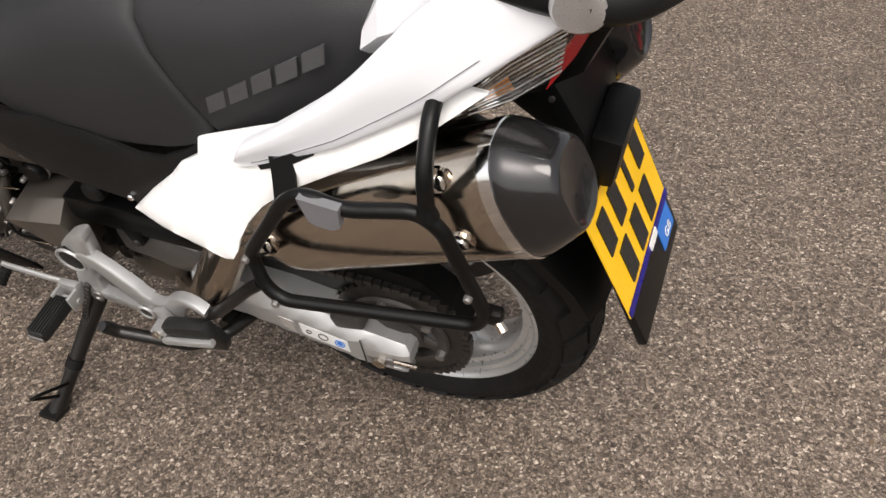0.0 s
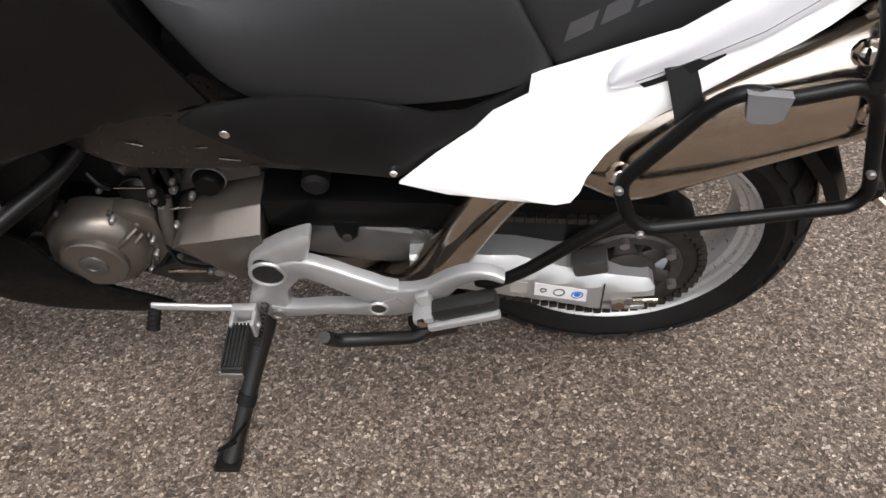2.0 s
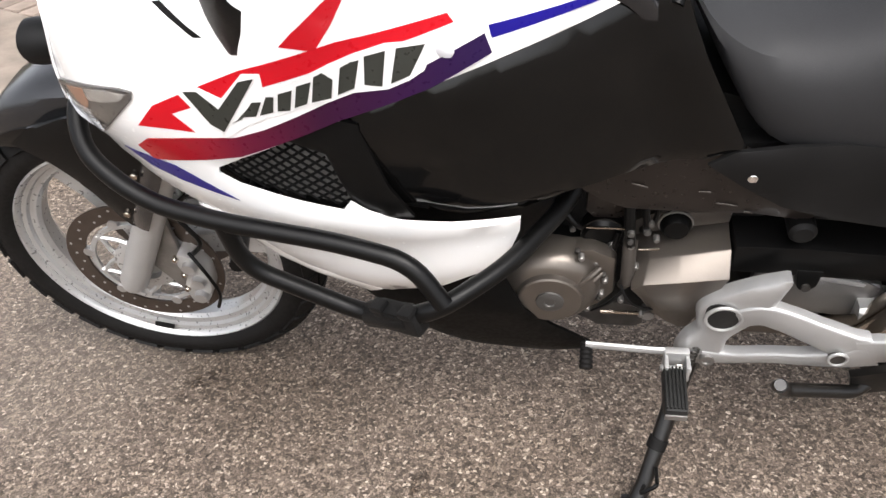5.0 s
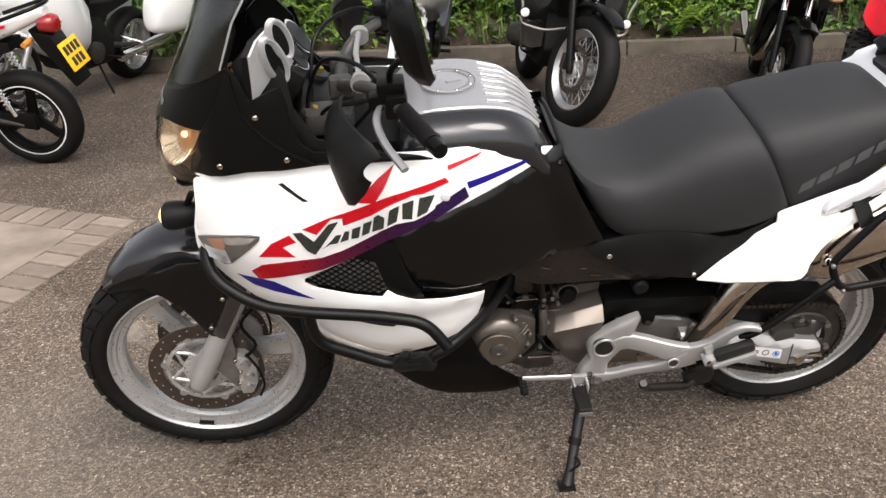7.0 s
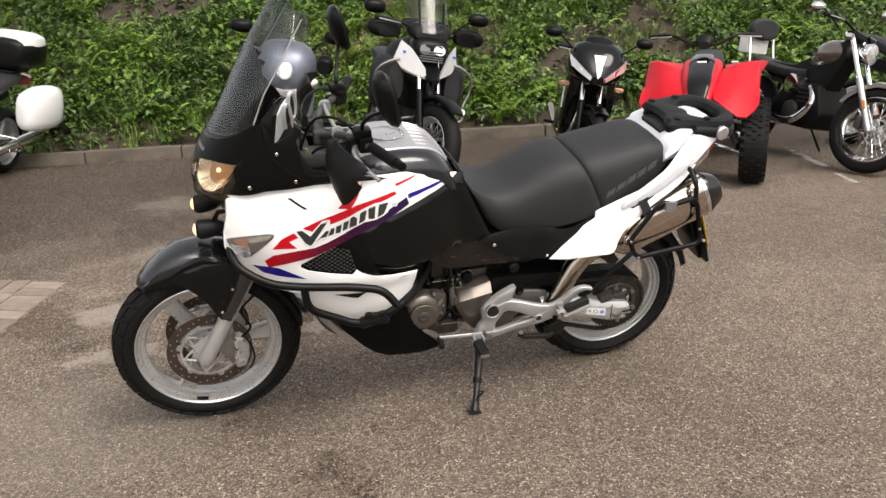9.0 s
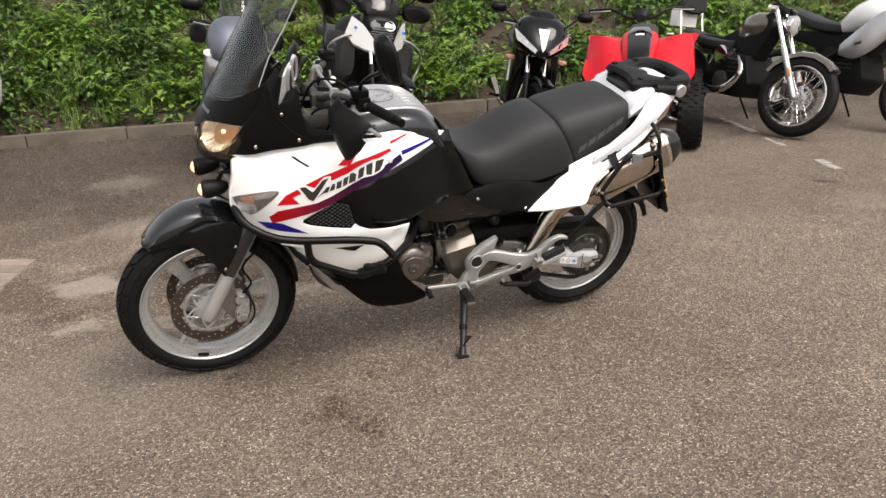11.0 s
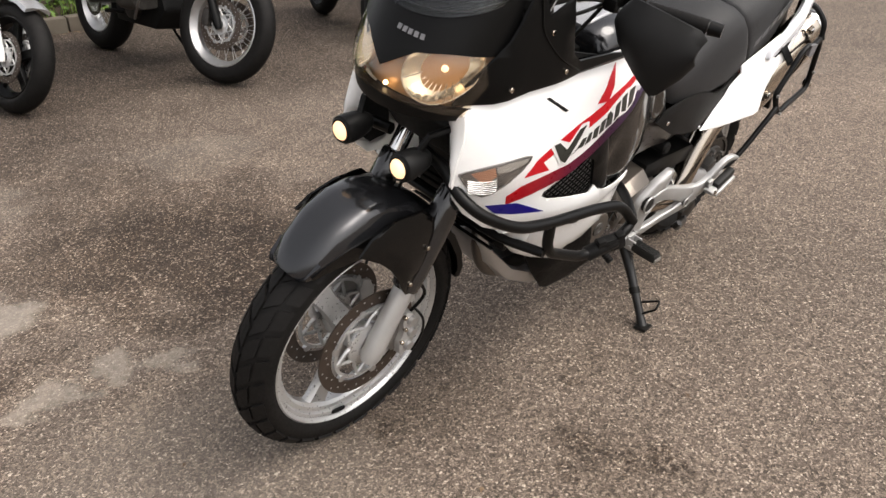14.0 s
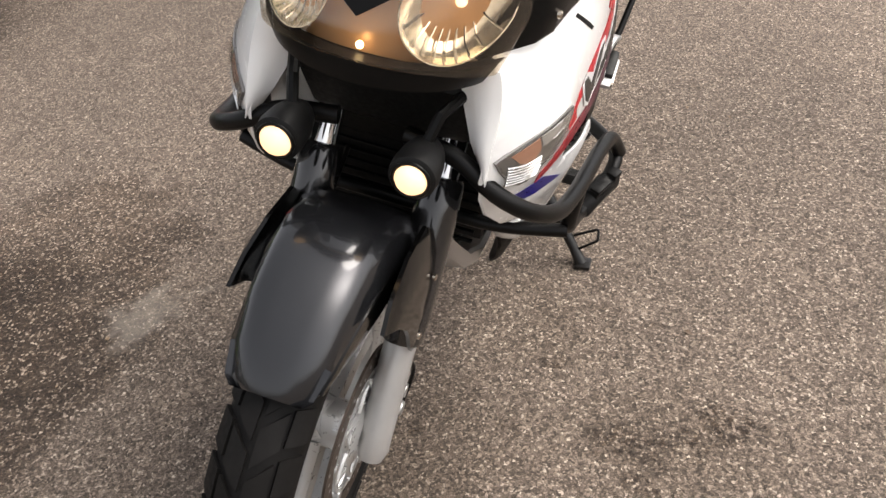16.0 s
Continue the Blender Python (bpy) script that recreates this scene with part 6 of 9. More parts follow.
        tail = [(.338, .602), (.288, .651), (.239, .694), (.216, .720), (.174, .750), (.171, .772), (.086, .816), (.02, .850), (-.06, .880), (-.12, .900), (-.175, .918), (-.218, .914), (-.168, .880), (-.109, .844), (-.047, .813), (-.007, .792), (.030, .764),
                (.058, .739), (.085, .706), (.104, .674), (.111, .654), (.121, .639), (.138, .631), (.198, .620), (.273, .606)]

        def tail_y(x, z):
            return 0.5937 - 0.385 * x - 0.451 * z - 0.37 * max(0, -x) - 1.2 * max(0, 0.05 - x) * max(0, z - 0.86)
        part("tail_panel", panel(tail, tail_y, 0.005, 0.006, 0.005, 0.015, s), WHITE, B, "glossy white tail side panel")
        # grab rail: a smooth tapered arm with a rolled lower lip and a fine seam
        top_line = catmull([(.088, .796, 0), (.074, .818, 0), (.040, .842, 0), (-.029, .894, 0), (-.080, .935, 0), (-.120, .973, 0), (-.155, 1.005, 0), (-.20, 1.030, 0), (-.26, 1.036, 0), (-.312, 1.024, 0)], 5)
        low_line = catmull([(.086, .789, 0), (.074, .787, 0), (.046, .797, 0), (-.040, .842, 0), (-.100, .871, 0), (-.163, .904, 0), (-.205, .932, 0), (-.245, .960, 0), (-.285, .988, 0), (-.318, 1.012, 0)], 5)

        def rail_y(x, z):
            return 0.222 - 0.10 * max(0, 0.84 - z) + 0.26 * min(0, x + 0.06) - 0.25 * max(0, z - 0.94)
        rings = []
        for a, b in zip(top_line, low_line):
            ring = []
            for v, dip in ((0.0, 0.010), (0.06, 0.003), (0.2, 0.0), (0.45, 0.0), (0.68, 0.001), (0.80, 0.001), (0.90, 0.0), (0.97, 0.003), (1.0, 0.009), (0.98, 0.022), (0.5, 0.024), (0.02, 0.022)):
                p = a.lerp(b, v)
                ring.append((p.x, (rail_y(p.x, p.y) - dip) * s, p.y))
            rings.append(ring)
        gr = part("grab_rail", loft(bmesh.new(), rings), PEARL, B, "pearl white grab rail", sharp=60)
        seam = [(p.x, (rail_y(p.x, p.y) + 0.0003) * s, p.y) for p in (a.lerp(b, 0.76) for a, b in zip(top_line[8:34], low_line[8:34]))]
        part("rail_seam", tube(seam, 0.0005, 5), TABGREY, gr)
        # shade in the slot under the rail, laid on as a near-black sheet
        part("rail_slot_shade", panel([(.066, .800), (-.02, .846), (-.03, .836), (.05, .792)], lambda x, z: tail_y(x, z) + 0.0022, 0.002, 0, 0, 0.05, s), VOID, B)
        lens = [(-.177, .866), (-.179, .912), (-.234, .950), (-.292, .990), (-.302, .980), (-.294, .952), (-.273, .915), (-.22, .877)]
        la = lambda x, z: 0.165 + 0.30 * min(0, x + 0.15)
        tl = part("tail_lamp", panel(lens, la, 0.01, 0.006, 0.004, 0.03, s), SMOKELENS, B, "striped smoke and red tail lamp")
        part("tail_lamp_trim", panel([(-.170, .898), (-.182, .909), (-.185, .878), (-.174, .872)], lambda x, z: la(x, z) + 0.008, 0.004, 0.002, 0.001, 0.03, s), LAMPSILVER, tl)
        part("amber_bulb", panel([(-.205, .905), (-.232, .922), (-.238, .905), (-.212, .890)], lambda x, z: la(x, z) + 0.002, 0.001, 0, 0, 0.05, s), AMBERLENS, tl)
        for k in range(10):
            o = k / 9
            part("lamp_rib", panel([(-.192 - .004 * o, .874 + .030 * o), (-.236, .893 + .050 * o), (-.284 - .006 * o, .928 + .050 * o), (-.284 - .006 * o, .930 + .050 * o), (-.236, .895 + .050 * o), (-.192 - .004 * o, .8757 + .030 * o)], lambda x, z: la(x, z) + 0.0045, 0.002, 0, 0, 0.05, s), CHROME if k % 2 else LAMPSILVER, tl)
        part("brake_lens", panel([(-.287, .957), (-.299, .974), (-.313, .980), (-.296, .944), (-.268, .902), (-.274, .920)], lambda x, z: la(x, z) + 0.004, 0.012, 0.003, 0.002, 0.03, s), REDLENS, tl, "red brake lens")
        part("lamp_glass", panel(lens, lambda x, z: la(x, z) + 0.006, 0.001, 0.006, 0.004, 0.03, s), CLEAR, tl)
    rings = []
    for x, zt, zb, w in ((-0.085, 0.975, 0.93, 0.165), (-0.11, 1.015, 0.94, 0.168), (-0.16, 1.040, 0.95, 0.155), (-0.23, 1.045, 0.965, 0.135), (-0.30, 1.043, 0.985, 0.118), (-0.335, 1.035, 1.0, 0.105)):
        half = [(w * 0.9, zb), (w, zb + 0.4 * (zt - zb)), (w * 0.93, zt - 0.012), (w * 0.75, zt - 0.002), (0, zt)]
        rings.append([(x, y, z) for y, z in half + [(-y, z) for y, z in half[-2::-1]]])
    part("tail_cowl", loft(bmesh.new(), rings), PEARL, B, "pearl white tail cowl behind the seat")
    rings = []
    for x, z, w in ((-0.105, 1.018, 0.075), (-0.16, 1.044, 0.085), (-0.24, 1.049, 0.08)):
        rings.append([(x, w, z), (x, 0, z + 0.004), (x, -w, z), (x, -w * 0.9, z - 0.01), (x, w * 0.9, z - 0.01)])
    part("tail_pad", loft(bmesh.new(), rings), VINYL, B, "dark grey insert on the tail")
    # luggage rack: a plate with a three-cornered opening
    outer = catmull([(-0.11, 0.10, 0), (-0.20, 0.125, 0), (-0.30, 0.150, 0), (-0.36, 0.135, 0), (-0.395, 0.075, 0), (-0.40, 0, 0), (-0.395, -0.075, 0), (-0.36, -0.135, 0), (-0.30, -0.150, 0), (-0.20, -0.125, 0), (-0.11, -0.10, 0), (-0.125, -0.04, 0), (-0.125, 0.04, 0)], 4, closed=True)
    inner_c = Vector((-0.295, 0, 0))
    inn = []
    for p in outer:
        d = p - inner_c
        ang = math.atan2(d.y, d.x)
        rr = 0.060 + 0.028 * abs(math.sin(ang)) ** 1.5 - (0.012 if d.x > 0 and abs(d.y) < 0.05 else 0)
        inn.append(inner_c + d.normalized() * rr)
    rings = []
    for f, z in ((0.0, 1.050), (0.10, 1.067), (0.5, 1.071), (0.92, 1.063), (1.0, 1.049), (0.9, 1.035), (0.1, 1.033)):
        rings.append([o.lerp(i, f) + Vector((0, 0, z + 0.02 * (o.lerp(i, f).x + 0.25))) for o, i in zip(outer, inn)])
    rings.append(rings[0])
    bm = loft(bmesh.new(), rings, caps=False)
    bmesh.ops.remove_doubles(bm, verts=bm.verts, dist=1e-5)
    for sx, sy in ((-0.14, 0.085), (-0.14, -0.085), (-0.33, 0.11), (-0.33, -0.11)):
        rod(bm, (sx, sy, 1.02), (sx, sy, 1.055), 0.022, 0.018, 12)
    rk = part("luggage_rack", bm, MATTE, B, "matte black luggage rack plate")
    for sx, sy in ((-0.15, 0.095), (-0.15, -0.095), (-0.26, 0.115), (-0.26, -0.115)):
        part("rack_hole", rod(bmesh.new(), (sx, sy, 1.06), (sx, sy, 1.0745), 0.012, n=14), VOID, rk)
    for s in (1, -1):
        part("reflector_badge", tube([(-0.305, 0.135 * s, 1.026), (-0.3065, 0.160 * s, 1.026), (-0.307, 0.164 * s, 1.026)], [0.026, 0.026, 0.022], 24), SILVER, rk, "round silver badge")
    part("rack_edge", tube(rounded([(-0.20, 0.135, 1.035), (-0.34, 0.145, 1.022), (-0.40, 0.05, 1.015), (-0.40, -0.05, 1.015), (-0.34, -0.145, 1.022), (-0.20, -0.135, 1.035)], 0.04), 0.022, 10), MATTE, rk)
    # tail underside, number plate carrier and plate
    bm = bmesh.new()
    prism(bm, [(-.05, .93), (-.20, .965), (-.30, .99), (-.335, .98), (-.30, .90), (-.245, .86), (-.10, .84), (.05, .80)], -0.10, 0.10, 0.015)
    part("under_tray", bm, SATIN, B)
    bm = bmesh.new()
    prism(bm, [(-.20, .88), (-.258, .850), (-.285, .822), (-.300, .765), (-.296, .70), (-.352, .55), (-.398, .445), (-.383, .435), (-.33, .54), (-.275, .70), (-.24, .82), (-.19, .86)], -0.075, 0.075, 0.008)
    mf = part("mudflap", bm, SATIN, B, "black plate carrier and mudflap")
    part("lamp_carrier", prism(bmesh.new(), [(-.17, .905), (-.262, .880), (-.302, .800), (-.306, .735), (-.282, .742), (-.255, .80), (-.20, .845)], -0.06, 0.088, 0.014), SATIN, mf)
    part("carrier_rivet", rod(bmesh.new(), (-.262, .086, .852), (-.262, .091, .852), 0.0035, n=10), DULL, mf)
    part("flap_blade", prism(bmesh.new(), [(-.302, .70), (-.31, .70), (-.403, .450), (-.390, .442)], -0.108, 0.114, 0.003), SATIN, mf)
    part("plate_lamp", box(bmesh.new(), (-0.317, 0.026, 0.752), (0.042, 0.105, 0.080), 0.012, Matrix.Rotation(radians(-8), 3, "Y")), SATIN, mf)
    n0 = Vector((-0.934, 0, 0.357))
    dn = Vector((-0.357, 0, -0.934))
    pc = Vector((-0.341, 0.012, 0.606))

    def on_plate(u, v, w, h, lift, mat, name, parent):
        bm = bmesh.new()
        c = pc + dn * v + n0 * lift
        vs = [c + Vector((0, -w / 2 + u, 0)) + dn * (h / 2), c + Vector((0, w / 2 + u, 0)) + dn * (h / 2), c + Vector((0, w / 2 + u, 0)) - dn * (h / 2), c + Vector((0, -w / 2 + u, 0)) - dn * (h / 2)]
        lo = [bm.verts.new(p - n0 * 0.001) for p in vs]
        hi = [bm.verts.new(p + n0 * 0.001) for p in vs]
        bm.faces.new(hi)
        bm.faces.new(lo[::-1])
        for i in range(4):
            bm.faces.new((lo[i], lo[(i + 1) % 4], hi[(i + 1) % 4], hi[i]))
        return part(name, bm, mat, parent)

    plate = on_plate(0, 0, 0.228, 0.182, 0.004, YELLOW, "number_plate", B)
    tagged(plate, "yellow rear number plate with plain black bars")
    for k, u in enumerate((0.078, 0.026, -0.026, -0.078)):
        on_plate(u, -0.042, 0.030 if k != 2 else 0.012, 0.062, 0.0065, BLACKINK, "plate_bar", plate)
    for u in (0.055, 0.0, -0.055):
        on_plate(u, 0.036, 0.032, 0.062, 0.0065, BLACKINK, "plate_bar", plate)
    on_plate(0.0, 0.0835, 0.228, 0.011, 0.0065, BLUE, "dealer_strip", plate)
    on_plate(-0.02, 0.0835, 0.035, 0.012, 0.0085, STICKER, "dealer_mark", plate)
    eu = on_plate(-0.078, 0.120, 0.060, 0.045, 0.003, EUBLUE, "country_badge", mf)
    cu = bpy.data.curves.new("badge_text", "FONT")
    cu.body, cu.size, cu.extrude, cu.align_x, cu.align_y = "GB", 0.022, 0.0004, "CENTER", "CENTER"
    tmp = new("badge_text", cu)
    bpy.context.view_layer.update()
    me = bpy.data.meshes.new_from_object(tmp.evaluated_get(bpy.context.evaluated_depsgraph_get()))
    bpy.data.objects.remove(tmp)
    me.materials.append(STICKER)
    tx = new("country_letters", me)
    tx.parent = eu
    M = Matrix((Vector((0, -1, 0)), -dn, n0)).transposed().to_4x4()
    tx.matrix_local = Matrix.Translation(pc + dn * 0.127 + n0 * 0.0055 + Vector((0, -0.078, 0))) @ M

    # -- silencers
    def ringat(c, d, a, b, e=2.4, n=28):
        d = Vector(d).normalized()
        sy = Vector((0, 1, 0))
        up = d.cross(sy).normalized()
        if up.z < 0:
            up = -up
        out = []
        for i in range(n):
            t = 2 * math.pi * i / n
            ct, st = math.cos(t), math.sin(t)
            out.append(Vector(c) + sy * (a * math.copysign(abs(ct) ** (2 / e), ct)) + up * (b * math.copysign(abs(st) ** (2 / e), st)))
        return out

    for s in (1, -1):
        a, b = (Vector((0.085, 0.184, 0.656)), Vector((-0.264, 0.174, 0.801))) if s > 0 else (Vector((0.085, -0.150, 0.656)), Vector((-0.264, -0.114, 0.801)))
        d = (b - a).normalized()
        L0 = (b - a).length
        rings = [ringat(a + d * (L0 * t), d, ra, rb) for t, ra, rb in ((-0.10, 0.022, 0.032), (0.0, 0.050, 0.066), (0.05, 0.058, 0.078), (0.12, 0.061, 0.082), (0.9, 0.062, 0.083), (0.955, 0.062, 0.083))]
        mu = part("silencer", loft(bmesh.new(), rings), STEEL, B, "polished stainless steel silencer")
        part("silencer_band", loft(bmesh.new(), [ringat(a + d * (L0 * t), d, r, q) for t, r, q in ((0.945, 0.061, 0.082), (0.947, 0.0632, 0.0845), (0.985, 0.0632, 0.0845), (0.987, 0.061, 0.082))]), CHROME, mu)
        part("end_cap", loft(bmesh.new(), [ringat(a + d * (L0 * t), d, r, q) for t, r, q in ((0.985, 0.061, 0.0825), (1.0, 0.0615, 0.0820), (1.025, 0.060, 0.078), (1.075, 0.055, 0.067), (1.125, 0.048, 0.055), (1.140, 0.045, 0.050), (1.144, 0.041, 0.045), (1.135, 0.034, 0.038))]), CAPBLACK, mu, "satin black silencer end cap")
        for t, uz in ((0.82, 0.066), (0.81, -0.010), (0.07, 0.012)):
            p = a + d * (L0 * t) + d.cross(Vector((0, 1, 0))) * (-uz if d.cross(Vector((0, 1, 0))).z < 0 else uz)
            yo = 0.061 * (1 - (abs(uz) / 0.083) ** 2.4) ** (1 / 2.4)
            bolt("silencer_boss", p + Vector((0, (yo + 0.001) * s, 0)), (0, s, 0.2 if uz > 0 else -0.2), 0.017, STEEL, mu, 0.004)
            bolt("silencer_bolt", p + Vector((0, (yo + 0.006) * s, 0)), (0, s, 0.2 if uz > 0 else -0.2), 0.011, CHROME, mu, 0.004)
        part("link_pipe", tube(catmull([(0.42, 0.10 * s, 0.30), (0.345, 0.150 * s, 0.335), (0.30, 0.160 * s, 0.385), (0.205, 0.150 * s, 0.55), (0.14, 0.155 * s, 0.612), (0.06, 0.172 * s, 0.655)]), [0.026 + 0.016 * min(1, k / 22) for k in range(31)], 18), STEEL, B, "bright stainless link pipe")
    # -- pannier frames
    for s in (1, -1):
        loop = [(.071, .270, .690), (-.012, .270, .812), (-.042, .272, .834), (-.085, .270, .818), (-.165, .257, .826), (-.190, .256, .803), (-.229, .257, .658), (-.215, .259, .634), (.032, .286, .626), (.054, .284, .642)]
        pf = part("pannier_frame", tube(rounded(flip(loop, s), 0.02, closed=True), 0.0092, 12, closed=True), TUBE, B, "black tubular pannier frame")
        part("frame_post", tube(rounded(flip([(-.177, .257, .828), (-.177, .250, .875), (-.172, .205, .915), (-.168, .165, .918)], s), 0.03), 0.0092, 10), TUBE, pf)
        part("post_foot", tube(flip([(-.177, .256, .835), (-.177, .257, .822)], s), [0.0095, 0.0135], 12), TUBE, pf)
        part("frame_strap", loft(bmesh.new(), [flip([(x + 0.016, y, z - 0.004), (x - 0.016, y, z + 0.004), (x - 0.016, y - 0.004, z + 0.004), (x + 0.016, y - 0.004, z - 0.004)], s) for x, y, z in ((.020, .212, .832), (.010, .232, .806), (.002, .256, .776), (-.004, .268, .788))]), SATIN, pf)
        part("frame_arm", tube(rounded(flip([(.060, .284, .650), (.085, .285, .628), (.175, .272, .520), (.215, .262, .480), (.235, .250, .470)], s), 0.03), 0.0090, 10), TUBE, pf)
        part("grey_tab", loft(bmesh.new(), [flip([(-.040, y, .838), (-.088, y, .832), (-.084, y, .802), (-.074, y, .796), (-.054, y, .797), (-.046, y, .803)], s) for y in (.272, .2835)]), TABGREY, pf, "grey plastic clip")
        part("frame_lug", box(bmesh.new(), (-0.236, 0.250 * s, 0.652), (0.024, 0.018, 0.024), 0.006), TUBE, pf)
        part("lug_bolt", rod(bmesh.new(), (-.240, .252 * s, .648), (-.252, .262 * s, .640), 0.006, n=8), STEEL, pf)
        for px, py, pz in ((.071, .281, .690), (.040, .296, .628), (-.214, .268, .70)):
            bolt("frame_bolt", (px, py * s, pz), (0, s, 0), 0.0055, CAST, pf, 0.004)

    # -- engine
    # crankcase and cylinders: the shade behind the covers is put into their near-black
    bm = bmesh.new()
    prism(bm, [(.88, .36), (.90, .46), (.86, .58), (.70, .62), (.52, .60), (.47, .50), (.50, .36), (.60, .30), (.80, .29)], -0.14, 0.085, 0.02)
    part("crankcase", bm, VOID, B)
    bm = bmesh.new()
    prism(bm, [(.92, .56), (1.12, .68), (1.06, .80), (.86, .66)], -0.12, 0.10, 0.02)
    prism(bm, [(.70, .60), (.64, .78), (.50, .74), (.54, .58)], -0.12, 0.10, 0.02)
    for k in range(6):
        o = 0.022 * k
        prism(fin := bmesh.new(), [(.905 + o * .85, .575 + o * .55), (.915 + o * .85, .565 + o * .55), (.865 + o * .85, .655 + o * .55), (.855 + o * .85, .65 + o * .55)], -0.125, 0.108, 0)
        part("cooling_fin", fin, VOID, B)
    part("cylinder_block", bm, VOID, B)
    c0 = (0.812, 0, 0.427)
    cov = part("generator_cover", revolve(bmesh.new(), [(0.0, 0.190), (0.048, 0.190), (0.0505, 0.188), (0.052, 0.179), (0.058, 0.177), (0.070, 0.170), (0.077, 0.156), (0.079, 0.12)], c0, 40), BRONZE, B, "round titanium-grey generator cover")
    part("cover_plug", revolve(bmesh.new(), [(0.0, 0.1925), (0.008, 0.1925), (0.009, 0.1945), (0.0185, 0.1945), (0.0215, 0.193), (0.0225, 0.1885)], c0, 28), DULL, cov)
    # cast fins that sweep from the cover towards the crankcase
    for p0, p1, p2 in (((.772, .176, .452), (.752, .172, .470), (.738, .160, .478)), ((.760, .166, .436), (.746, .164, .452), (.734, .156, .462))):
        part("cover_rib", tube(catmull([p0, p1, p2], 4), [0.0050] * 5 + [0.0042] * 4, 8), BRONZE, cov)
    for ang in (-20, 60, 118, 165, 205, 250, 300):
        a = radians(ang)
        bolt("cover_bolt", (c0[0] + 0.084 * math.cos(a), 0.150, c0[2] + 0.084 * math.sin(a)), (0, 1, 0), 0.0045, GRIME, cov, 0.004)
    bm = prism(bmesh.new(), [(.900, .455), (.868, .492), (.75, .498), (.712, .48), (.71, .40), (.74, .36), (.86, .345), (.905, .40)], 0.11, 0.145, 0.012)
    part("engine_side", bm, BRONZE, B)
    cover = bmesh.new()
    def row(*pts):
        return [cover.verts.new(p) for p in pts]
    rim_hi = row((.548, .085, .520), (.62, .085, .500), (.668, .085, .488), (.694, .085, .462))
    up = row((.548, .144, .514), (.62, .144, .495), (.664, .142, .482), (.688, .150, .458))
    ridge = row((.549, .178, .484), (.62, .181, .474), (.674, .181, .465), (.690, .176, .448))
    low = row((.566, .150, .385), (.606, .158, .380), (.640, .162, .385), (.670, .160, .408))
    toe = row((.584, .128, .302), (.596, .130, .300), (.622, .142, .330), (.650, .152, .366))
    rim_lo = row((.580, .085, .296), (.598, .085, .292), (.626, .085, .322), (.656, .085, .358))
    for upper, lower in zip((rim_hi, up, ridge, low, toe), (up, ridge, low, toe, rim_lo)):
        for k in range(3):
            cover.faces.new((upper[k], upper[k + 1], lower[k + 1], lower[k]))
    for side_row in (0, 3):
        cover.faces.new([r[side_row] for r in (rim_hi, up, ridge, low, toe, rim_lo)])
    bmesh.ops.bevel(cover, geom=[e for e in cover.edges], offset=0.0022, segments=2, affect="EDGES", profile=0.6)
    sc = part("sprocket_cover", cover, BRONZE, B, "angular titanium-grey sprocket cover", sharp=30)
    part("case_shoulder", prism(bmesh.new(), [(.692, .490), (.664, .500), (.60, .516), (.548, .528), (.548, .552), (.66, .545), (.70, .520)], 0.05, 0.105, 0.008), GUNMETAL, B)
    for px, py, pz in ((.767, .160, .499), (.846, .124, .482), (.684, .146, .468), (.694, .142, .510), (.744, .140, .468), (.728, .150, .438), (.732, .150, .405), (.889, .160, .405), (.752, .150, .366), (.700, .150, .392), (.664, .140, .345), (.655, .122, .506)):
        bolt("case_bolt", (px, py, pz), (0, 1, 0), 0.0052, CAST, sc, 0.006)
    for p0, p1, r in (((.762, .126, .530), (.704, .126, .530), 0.0018), ((.682, .146, .506), (.652, .140, .503), 0.0018), ((.730, .145, .352), (.668, .145, .352), 0.0030)):
        part("engine_pipe", rod(bmesh.new(), p0, p1, r, n=8), STEEL, B)
    cy = part("starter_cylinder", tube([(.735, .06, .498), (.735, .112, .498), (.735, .118, .498)], [0.033, 0.033, 0.028], 28), SATIN, B, "black round cover above the crankcase")
    part("cover_seam", tube([(.735 + .0335 * math.cos(q), .110, .498 + .0335 * math.sin(q)) for q in [2 * math.pi * i / 30 for i in range(30)]], 0.0013, 5, closed=True), GRIME, cy)
    part("head_cover", prism(bmesh.new(), [(.762, .595), (.702, .590), (.700, .540), (.712, .530), (.752, .530), (.764, .545)], 0.04, 0.106, 0.006), FRAMEBROWN, B, "brown-black cylinder head cover")
    part("bracket_arm", prism(bmesh.new(), [(.850, .500), (.762, .486), (.764, .474), (.800, .476), (.850, .484)], 0.08, 0.128, 0.004), SATIN, B)
    for pts, r in (([(.702, .128, .588), (.700, .138, .560), (.697, .142, .532), (.695, .140, .512)], 0.0085), ([(.680, .120, .590), (.676, .130, .562), (.672, .126, .536), (.676, .112, .515)], 0.0060), ([(.664, .118, .592), (.660, .128, .570), (.662, .122, .545)], 0.0042),
                   ([(.795, .120, .556), (.780, .128, .540), (.770, .124, .528)], 0.0050), ([(.716, .118, .470), (.716, .126, .500), (.712, .124, .520)], 0.0045)):
        part("engine_hose", tube(catmull(pts, 4), r, 8), SATIN, B)
    for px, py, pz, r in ((.697, .150, .545, .0062), (.697, .150, .528, .0050), (.672, .134, .533, .0062), (.720, .120, .486, .0075), (.782, .132, .532, .0050), (.735, .110, .588, .0055), (.752, .110, .603, .0048), (.716, .110, .604, .0052), (.668, .136, .552, .0045), (.835, .132, .492, .0050)):
        bolt("fitting_bolt", (px, py, pz), (0, 1, 0.2), r, DULL, B, 0.005)
